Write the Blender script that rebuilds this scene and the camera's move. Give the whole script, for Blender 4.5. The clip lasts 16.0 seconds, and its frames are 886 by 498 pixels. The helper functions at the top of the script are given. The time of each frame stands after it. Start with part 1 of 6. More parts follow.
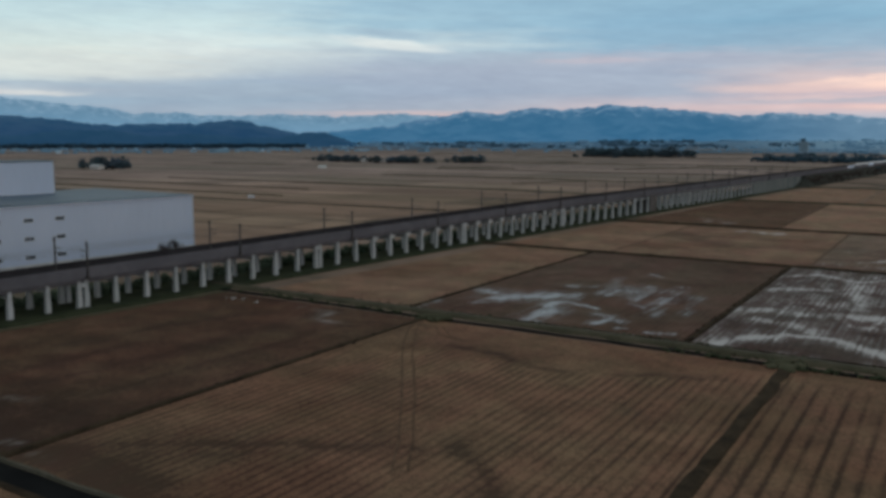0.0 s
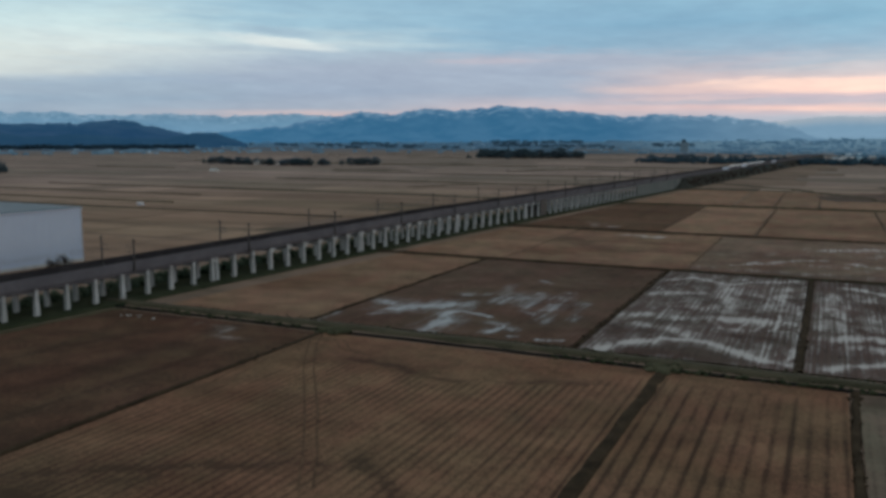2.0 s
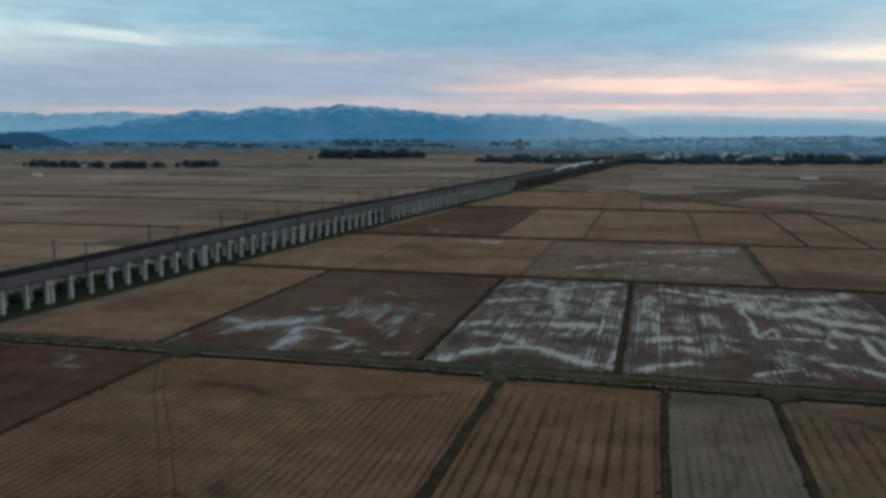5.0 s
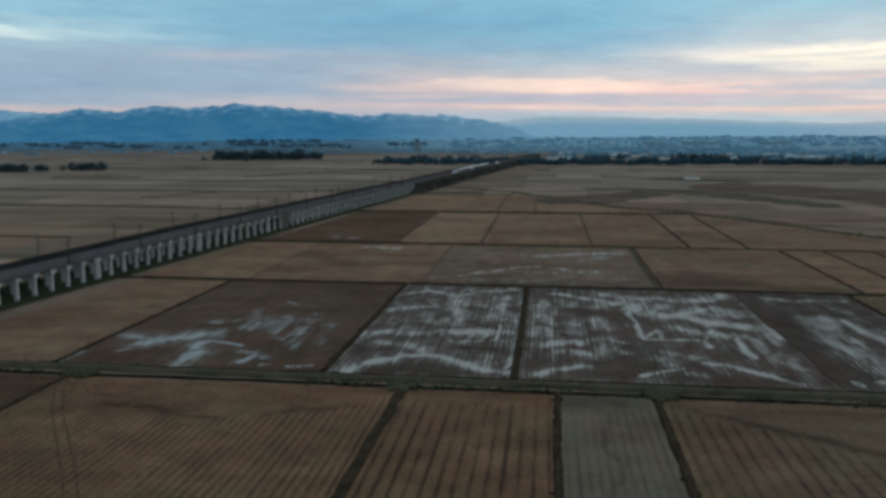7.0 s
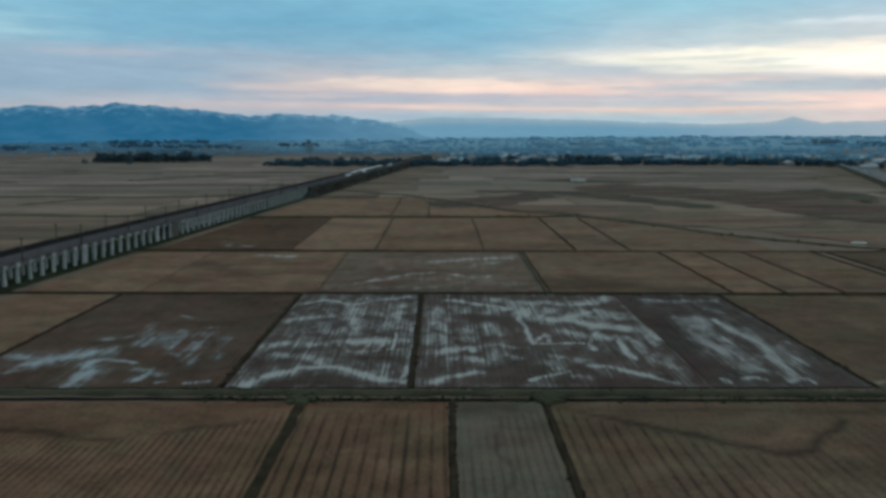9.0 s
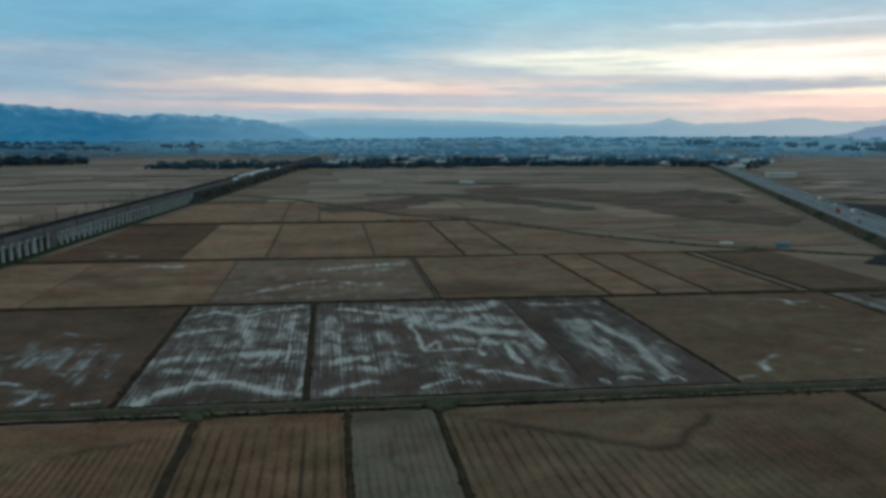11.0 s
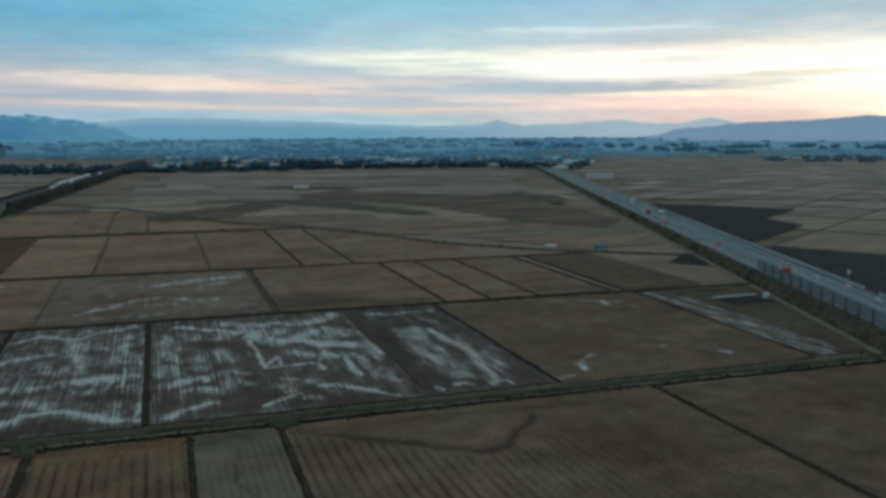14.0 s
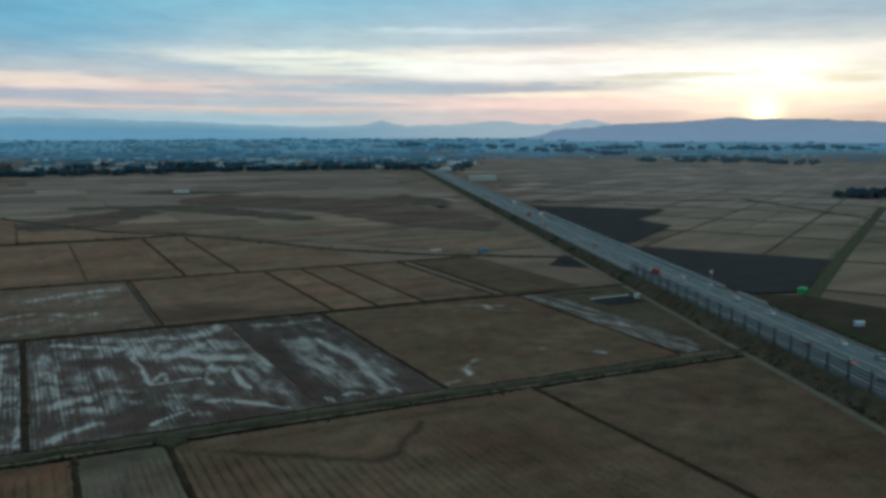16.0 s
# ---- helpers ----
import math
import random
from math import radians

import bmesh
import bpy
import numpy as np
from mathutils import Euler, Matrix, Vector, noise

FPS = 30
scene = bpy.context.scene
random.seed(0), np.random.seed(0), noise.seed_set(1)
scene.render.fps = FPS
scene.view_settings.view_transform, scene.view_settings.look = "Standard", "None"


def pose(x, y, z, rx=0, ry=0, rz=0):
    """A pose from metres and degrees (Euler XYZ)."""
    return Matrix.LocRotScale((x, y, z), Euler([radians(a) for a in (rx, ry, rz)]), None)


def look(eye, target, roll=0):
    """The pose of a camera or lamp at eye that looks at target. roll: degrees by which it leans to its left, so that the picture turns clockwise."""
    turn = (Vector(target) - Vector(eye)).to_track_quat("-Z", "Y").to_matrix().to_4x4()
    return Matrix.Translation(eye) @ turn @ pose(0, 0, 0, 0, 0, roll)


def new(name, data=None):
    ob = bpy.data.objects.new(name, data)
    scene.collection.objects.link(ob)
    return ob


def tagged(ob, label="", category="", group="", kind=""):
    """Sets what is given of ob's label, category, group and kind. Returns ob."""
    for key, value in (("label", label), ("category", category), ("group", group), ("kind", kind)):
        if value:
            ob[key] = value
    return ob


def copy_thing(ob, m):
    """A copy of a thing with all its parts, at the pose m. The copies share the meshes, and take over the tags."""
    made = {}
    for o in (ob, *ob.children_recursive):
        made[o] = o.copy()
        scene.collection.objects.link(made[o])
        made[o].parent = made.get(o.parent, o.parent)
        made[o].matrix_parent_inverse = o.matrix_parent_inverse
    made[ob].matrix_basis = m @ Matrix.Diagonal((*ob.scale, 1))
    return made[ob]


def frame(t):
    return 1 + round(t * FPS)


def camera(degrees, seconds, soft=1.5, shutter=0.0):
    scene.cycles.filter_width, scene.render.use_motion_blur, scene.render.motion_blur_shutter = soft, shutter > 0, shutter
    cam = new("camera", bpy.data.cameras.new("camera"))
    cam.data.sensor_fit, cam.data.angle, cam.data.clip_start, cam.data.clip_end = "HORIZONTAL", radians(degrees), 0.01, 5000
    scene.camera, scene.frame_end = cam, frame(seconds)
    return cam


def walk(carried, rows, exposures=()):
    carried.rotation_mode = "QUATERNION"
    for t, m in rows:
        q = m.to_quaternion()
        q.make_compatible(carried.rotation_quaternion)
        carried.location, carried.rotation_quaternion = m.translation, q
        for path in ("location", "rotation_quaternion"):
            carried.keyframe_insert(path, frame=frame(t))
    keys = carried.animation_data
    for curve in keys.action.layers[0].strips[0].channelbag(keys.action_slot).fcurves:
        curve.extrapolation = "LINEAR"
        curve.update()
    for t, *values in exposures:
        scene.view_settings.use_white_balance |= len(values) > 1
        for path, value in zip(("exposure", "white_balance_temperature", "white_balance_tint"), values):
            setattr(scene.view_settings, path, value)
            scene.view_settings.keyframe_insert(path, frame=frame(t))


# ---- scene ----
# A drone rising backwards over winter rice fields: seconds, place in metres, yaw, pitch, roll
cam = camera(55.85, 16.0, soft=3.6)
ROWS = [
    (0.0, -5.06, 23.66, 45.15, 28.438, -7.587, 0.045),
    (0.5, -4.38, 22.15, 46.29, 26.556, -7.577, 0.057),
    (1.0, -3.74, 20.69, 47.41, 24.797, -7.580, 0.063),
    (1.5, -3.14, 19.26, 48.53, 23.020, -7.593, 0.063),
    (2.0, -2.60, 17.84, 49.64, 21.270, -7.612, 0.060),
    (2.5, -2.11, 16.43, 50.75, 19.539, -7.636, 0.054),
    (3.0, -1.67, 15.01, 51.86, 17.764, -7.663, 0.047),
    (3.5, -1.28, 13.59, 52.97, 15.974, -7.690, 0.040),
    (4.0, -0.93, 12.16, 54.07, 14.161, -7.717, 0.034),
    (6.5, 0.06, 4.73, 59.65, 5.288, -7.816, 0.017),
    (7.0, 0.13, 3.20, 60.77, 3.588, -7.827, 0.017),
    (7.5, 0.15, 1.64, 61.89, 1.800, -7.836, 0.019),
    (8.0, 0.13, 0.08, 63.01, -0.034, -7.842, 0.022),
    (8.5, 0.06, -1.50, 64.12, -1.865, -7.845, 0.025),
    (9.0, -0.04, -3.08, 65.24, -3.724, -7.847, 0.028),
    (11.5, -1.17, -10.96, 70.76, -13.115, -7.850, 0.045),
    (12.0, -1.51, -12.51, 71.87, -14.965, -7.851, 0.048),
    (12.5, -1.91, -14.05, 72.97, -16.830, -7.853, 0.051),
    (13.0, -2.35, -15.57, 74.08, -18.712, -7.856, 0.055),
    (13.5, -2.84, -17.07, 75.19, -20.589, -7.859, 0.060),
    (14.0, -3.39, -18.55, 76.32, -22.498, -7.862, 0.067),
    (14.5, -3.99, -20.02, 77.47, -24.445, -7.864, 0.078),
    (15.0, -4.65, -21.48, 78.64, -26.423, -7.864, 0.092),
    (15.5, -5.38, -22.93, 79.83, -28.422, -7.861, 0.113),
    (16.0, -6.19, -24.38, 81.06, -30.358, -7.852, 0.141),
]
EXPOSURES = ((0.0, 0.0, 6390, 8), (3.5, 0.0, 6225, 5), (7.0, -0.05, 5850, -3), (9.0, -0.08, 5670, -8), (12.5, -0.1, 5430, -13), (15.0, -0.14, 5340, -15), (16.0, -0.2, 5335, -13))
walk(cam, [(t, pose(x, y, z, 90 + pitch, 0, yaw) @ pose(0, 0, 0, 0, 0, roll)) for t, x, y, z, yaw, pitch, roll in ROWS], EXPOSURES)

# ---------------------------------------------------------------- node helpers


def lin(hexa):
    out = []
    for k in (0, 2, 4):
        c = int(hexa[k:k + 2], 16) / 255
        out.append(c / 12.92 if c <= 0.04045 else ((c + 0.055) / 1.055) ** 2.4)
    return (*out, 1.0)


class Nodes:
    """A thin wrapper that adds nodes and links them."""

    def __init__(self, tree):
        self.tree = tree

    def add(self, kind, ins=(), **props):
        n = self.tree.nodes.new(kind)
        for k, v in props.items():
            setattr(n, k, v)
        for k, v in dict(ins).items():
            if isinstance(v, bpy.types.NodeSocket):
                self.tree.links.new(v, n.inputs[k])
            elif v is not None:
                n.inputs[k].default_value = v
        return n

    def math(self, op, a, b=None, c=None, clamp=False):
        n = self.add("ShaderNodeMath", {0: a, 1: b, 2: c}, operation=op)
        n.use_clamp = clamp
        return n.outputs[0]

    def mix(self, f, a, b, blend="MIX"):
        n = self.add("ShaderNodeMix", {0: f, 6: a, 7: b}, data_type="RGBA", blend_type=blend)
        return n.outputs[2]

    def span(self, x, a, b, lo=0.0, hi=1.0, smooth=True):
        n = self.add("ShaderNodeMapRange", {0: x, 1: a, 2: b, 3: lo, 4: hi})
        n.interpolation_type = "SMOOTHSTEP" if smooth else "LINEAR"
        return n.outputs[0]

    def noise(self, vec, scale, detail=4, rough=0.55):
        return self.add("ShaderNodeTexNoise", {"Vector": vec, "Scale": scale, "Detail": detail, "Roughness": rough}).outputs[0]

    def ramp(self, f, stops, mode="LINEAR"):
        n = self.add("ShaderNodeValToRGB", {0: f})
        cr = n.color_ramp
        cr.interpolation = mode
        while len(cr.elements) < len(stops):
            cr.elements.new(1.0)
        for e, (p, col) in zip(cr.elements, stops):
            e.position, e.color = p, col
        return n.outputs[0]

    def xyz(self, x, y, z=0.0):
        return self.add("ShaderNodeCombineXYZ", {0: x, 1: y, 2: z}).outputs[0]


# ---------------------------------------------------------------- world: dusk sky with cloud bands
SUN_AZ, SUN_EL = 51.1, 1.4
world = bpy.data.worlds.new("dusk_sky")
scene.world = world
world.use_nodes = True
world.node_tree.nodes.clear()
W = Nodes(world.node_tree)
way = W.add("ShaderNodeTexCoord").outputs["Generated"]
wx = W.add("ShaderNodeSeparateXYZ", {0: way})
azim = W.math("MULTIPLY", W.math("ARCTAN2", wx.outputs[0], wx.outputs[1]), 57.29578)
elev = W.math("MULTIPLY", W.math("ARCSINE", wx.outputs[2]), 57.29578)
flow = W.xyz(W.math("MULTIPLY", azim, 0.055), W.math("MULTIPLY", elev, 0.42))
fine = W.xyz(W.math("MULTIPLY", azim, 0.11), W.math("MULTIPLY", elev, 1.5), 3.7)
n1 = W.math("SUBTRACT", W.noise(flow, 1.0, 6, 0.6), 0.5)
n2 = W.math("SUBTRACT", W.noise(fine, 1.0, 7, 0.66), 0.5)
wisp = W.xyz(W.math("MULTIPLY", azim, 0.33), W.math("MULTIPLY", elev, 2.6), 9.1)
n3 = W.math("SUBTRACT", W.noise(wisp, 1.0, 5, 0.6), 0.5)
lift = W.span(elev, 0.3, 4.0, 0.25, 1.0)
el2 = W.math("ADD", elev, W.math("MULTIPLY", lift, W.math("ADD", W.math("MULTIPLY", n1, 0.9), W.math("ADD", W.math("MULTIPLY", n2, 1.0), W.math("MULTIPLY", n3, 0.8)))))
az2 = W.math("ADD", azim, W.math("MULTIPLY", n2, 16.0))
pos = W.math("MULTIPLY", el2, 0.1, clamp=True)

STATIONS = (
    (-57, "9.3 b5d0da 7.3 c8dde0 5.4 d5e0dc 4.0 cfd8d8 3.3 a8bccb 2.9 d0d4d6 2.4 9db4c6 0.5 8aa5bb"),
    (-43, "9.3 b2cedb 7.3 cbdfe2 5.6 dce4e2 4.6 c2cdd3 3.8 a3b4c6 2.5 9db0c2 1.6 a5b2c1 0.5 92a9bd"),
    (-30, "9.3 9dbdd0 7.3 a4c3d4 6.2 c6d6dc 5.6 aebfcd 4.5 aab5c6 3.0 a3b0c3 1.9 a8b1c0 1.5 d5bdbc 0.5 9aabbb"),
    (-15, "9.3 96b9ce 7.5 8fb3cb 6.0 94b4ca 5.3 b3b9c8 4.3 a9b4c6 2.8 a8b2c3 1.9 d2c0c3 0.5 a5b0c0"),
    (-4, "9.3 92b8ce 7.3 86aec7 5.6 96b1c5 4.6 b5b8c3 3.4 d4bfbe 2.6 bcb4c0 1.9 d6bdbd 1.2 b4b8c4"),
    (5, "9.3 8eb8cd 7.3 82aec6 5.8 90b2c7 4.6 a8b6c2 3.5 e6cec4 3.0 f0d0c4 2.5 b9b3bd 1.9 e6c6be 1.3 aab8c4"),
    (18, "9.3 90b9cb 8.0 98bbcb 6.5 aebfc9 5.7 b9c3c9 5.1 e8dfd6 4.8 dcd6d0 4.2 b4bcc4 3.4 c9c0c0 2.9 eccabd 2.4 b9b6bd 1.7 e0c4b6 1.0 a8b8c2"),
    (30, "9.3 94bacc 7.8 a6bdca 6.7 bcc6cb 5.9 c8cccb 5.3 f2e6d8 4.6 fff6e8 3.8 e8dcd2 3.2 b0b6bc 2.6 d0c4c0 2.0 f2d2c4 1.4 c8bebc"),
    (42, "9.3 96bdcc 7.6 acc0c8 6.5 c0c8c8 5.9 d0cec6 5.2 fff2e0 4.2 fffaf0 3.4 d8d0c0 2.6 ffe6d6 1.9 f4d4c0 1.2 dcc4b8"),
    (51, "9.3 9fc0ca 7.4 c0cac8 6.4 f2e8d8 5.0 fff8ea 3.5 fffdf4 2.4 fff2d2 1.5 ffe4cc 0.8 f0cca8"),
    (62, "9.3 9fbfca 7.2 b8c6c8 6.2 e2dcc8 5.0 fff0de 4.0 e8d8bc 3.0 ffeeda 2.0 f0d0b4 1.0 ccb2a8"),
)
band, last = None, None
for at, text in STATIONS:
    words = text.split()
    stops = sorted((float(words[k]) / 10, lin(words[k + 1])) for k in range(0, len(words), 2))
    here = W.ramp(pos, stops)
    band = here if band is None else W.mix(W.span(az2, last, at), band, here)
    last = at
# single cloud bars and wisps: azimuth, elevation, half length, half height, colour, strength, slant
CLOUDS = """
-32.0 6.12 3.8 0.27 e3e8e6 .85 -.09; -32.0 6.77 3.1 0.23 9fb6c8 .6 -.09; -50.3 4.32 8.4 0.77 e0e3dc .6 0; -45.2 3.03 9.9 0.46 a6b5c4 .7 .01
-54.2 2.69 2.3 0.15 dcdcda .8 0; -4.6 3.07 6.1 0.23 e2c6c0 .6 0; -18.3 5.05 3.6 0.15 c6bcc5 .55 0; 3.7 3.21 7.3 0.35 fadccc .8 -.02
6.4 1.78 8.8 0.15 f0cfc2 .6 0; -5.4 2.53 4.6 0.15 dcc4c0 .5 0; -0.1 2.24 9.9 0.15 b0b4c0 .7 0; 23.5 4.89 8.8 0.35 f6eedc .8 .02
21.6 4.20 5.0 0.27 f3ead8 .7 .02; 8.2 3.99 7.6 0.35 b7bec6 .5 0; 35.5 4.35 9.9 0.62 fffaee .7 0; 22.9 2.96 8.4 0.23 b6bbc2 .75 0
32.5 3.01 10.3 0.27 aeb5bc .9 .012; 16.7 1.95 12.2 0.19 b2b8c0 .8 0; 20.1 4.85 3.4 0.12 cbccc8 .65 .02; 24.6 4.15 2.3 0.12 cfcdc6 .65 .02
33.0 6.79 6.9 0.15 d8dfe2 .6 0; 42.3 1.81 12.2 0.19 fbdccb .7 0; 37.8 2.58 5.7 0.15 fff0d0 .8 0; 45.4 3.78 4.6 0.15 d4c9b2 .75 .02
31.0 6.15 9.0 0.25 b4bfc6 .55 0; 23.5 4.57 2.6 0.1 c6c9c8 .55 .01; 38.0 4.75 5.0 0.12 e6dccc .55 .01
55.5 3.41 2.3 0.23 d4c8ac .65 0; 54.0 7.20 9.9 1.15 b0bec6 .6 0
"""
azw = W.math("ADD", azim, W.math("MULTIPLY", n1, 7.0))
elw = W.math("ADD", elev, W.math("ADD", W.math("MULTIPLY", n2, 0.5), W.math("MULTIPLY", n3, 0.55)))
rag = W.math("ADD", W.math("MULTIPLY", n3, 2.4), W.math("MULTIPLY", n2, 1.6))
for one in CLOUDS.replace("\n", ";").split(";"):
    if not one.strip():
        continue
    az0, el0, ra, re, tone, much, slant = one.split()
    dx = W.math("SUBTRACT", azw, float(az0))
    dy = W.math("SUBTRACT", elw, W.math("MULTIPLY_ADD", dx, float(slant), float(el0)))
    dx, dy = W.math("MULTIPLY", dx, 1 / float(ra)), W.math("MULTIPLY", dy, 0.8 / float(re))
    dist = W.math("MULTIPLY_ADD", dx, dx, W.math("MULTIPLY_ADD", dy, dy, rag))
    band = W.mix(W.span(dist, 1.9, 0.0, 0.0, float(much)), band, lin(tone))
gain = W.math("MULTIPLY", W.span(azim, -15.0, 18.0), W.span(azim, 28.0, 47.0, 1.0, 0.5))
band = W.mix(gain, band, W.mix(1.0, band, (1.36, 1.19, 1.15, 1), "MULTIPLY"))
band = W.mix(W.span(azim, 24.0, 40.0), band, W.mix(1.0, band, (1.13, 1.0, 1.02, 1), "MULTIPLY"))
mottle = W.noise(W.xyz(W.math("MULTIPLY", azim, 0.22), W.math("MULTIPLY", elev, 0.95), 2.3), 1.0, 8, 0.62)
thin = W.noise(W.xyz(W.math("MULTIPLY", W.math("ADD", azim, W.math("MULTIPLY", elev, 1.5)), 0.5), W.math("MULTIPLY", elev, 3.2), 6.6), 1.0, 6, 0.6)
tone = W.math("MULTIPLY", W.span(mottle, 0.3, 0.7, 0.95, 1.045), W.span(thin, 0.3, 0.7, 0.965, 1.03))
band = W.mix(1.0, band, W.xyz(tone, tone, W.math("ADD", 0.2, W.math("MULTIPLY", tone, 0.8))), "MULTIPLY")
# away from the sunset the low sky is a dull blue grey on both sides
behind = W.span(W.math("ABSOLUTE", azim), 75.0, 130.0)
band = W.mix(behind, band, lin("aeb2b4"))
nish = W.add("ShaderNodeTexSky", sky_type="NISHITA", sun_disc=False, sun_elevation=radians(SUN_EL), sun_rotation=radians(SUN_AZ), altitude=30.0).outputs[0]
zenith = W.mix(0.2, lin("b0b0ae"), W.mix(1.0, nish, (0.12, 0.12, 0.12, 1), "MULTIPLY"))
zenith = W.mix(W.span(W.noise(W.xyz(W.math("MULTIPLY", wx.outputs[0], 3.0), W.math("MULTIPLY", wx.outputs[1], 3.0)), 1.0, 5), 0.35, 0.7), zenith, lin("b9bcbc"))
sky = W.mix(W.span(elev, 8.5, 22.0), band, zenith)
# glow of the sun behind thin cloud
da = W.math("MULTIPLY", W.math("SUBTRACT", azim, SUN_AZ), 1 / 8.5)
de = W.math("MULTIPLY", W.math("SUBTRACT", elev, 3.2), 1 / 1.9)
halo = W.math("EXPONENT", W.math("MULTIPLY", W.math("ADD", W.math("MULTIPLY", da, da), W.math("MULTIPLY", de, de)), -1.0))
sa = W.math("SUBTRACT", azim, SUN_AZ)
se = W.math("SUBTRACT", elev, SUN_EL)
disc = W.math("EXPONENT", W.math("MULTIPLY", W.math("ADD", W.math("MULTIPLY", sa, sa), W.math("MULTIPLY", se, se)), -1.3))
sky = W.mix(halo, sky, (0.34, 0.25, 0.12, 1), "ADD")
sky = W.mix(disc, sky, (1.6, 1.1, 0.45, 1), "ADD")
low = W.span(elev, -3.0, 0.0)
sky = W.mix(low, lin("3b3c3c"), sky)
W.add("ShaderNodeOutputWorld", {0: W.add("ShaderNodeBackground", {0: sky, 1: 1.0}).outputs[0]})

sun = new("sun", bpy.data.lights.new("sun", "SUN"))
sun.data.energy, sun.data.angle, sun.data.color = 0.2, radians(8), (1.0, 0.8, 0.6)
sx, sy = math.sin(radians(SUN_AZ)), math.cos(radians(SUN_AZ))
sun.matrix_world = look((0, 0, 0), (-sx, -sy, -math.tan(radians(2.2))))

# ---------------------------------------------------------------- materials


def shader(name, rough=0.85):
    m = bpy.data.materials.new(name)
    m.use_nodes = True
    m.node_tree.nodes.clear()
    n = Nodes(m.node_tree)
    bsdf = n.add("ShaderNodeBsdfPrincipled", {"Roughness": rough, "Specular IOR Level": 0.04 if rough >= 0.84 else 0.4})
    n.add("ShaderNodeOutputMaterial", {0: bsdf.outputs[0]})
    return m, n, bsdf


def grainy(name, dark, light, scale=1.0, rough=0.85, bump=0.3, metal=0.0, random_tint=0.0, stretch=(1, 1, 1)):
    """Two scales of variation between two colours, with a fine bump."""
    m, n, b = shader(name, rough)
    co = n.add("ShaderNodeMapping", {0: n.add("ShaderNodeTexCoord").outputs["Object"], 3: stretch}).outputs[0]
    big, small = n.noise(co, 0.35 * scale, 4), n.noise(co, 4.0 * scale, 5, 0.65)
    f = n.math("ADD", n.math("MULTIPLY", big, 0.6), n.math("MULTIPLY", small, 0.4))
    col = n.mix(n.span(f, 0.33, 0.67), (*dark, 1), (*light, 1))
    if random_tint:
        r = n.add("ShaderNodeObjectInfo").outputs["Random"]
        col = n.add("ShaderNodeHueSaturation", {0: n.math("ADD", 0.485, n.math("MULTIPLY", r, 0.03)), 2: n.math("ADD", 1 - random_tint, n.math("MULTIPLY", r, 2 * random_tint)), 4: col}).outputs[0]
    n.tree.links.new(col, b.inputs["Base Color"])
    b.inputs["Metallic"].default_value = metal
    if bump:
        bp = n.add("ShaderNodeBump", {"Strength": bump, "Distance": 0.05, "Height": small})
        n.tree.links.new(bp.outputs[0], b.inputs["Normal"])
    return m


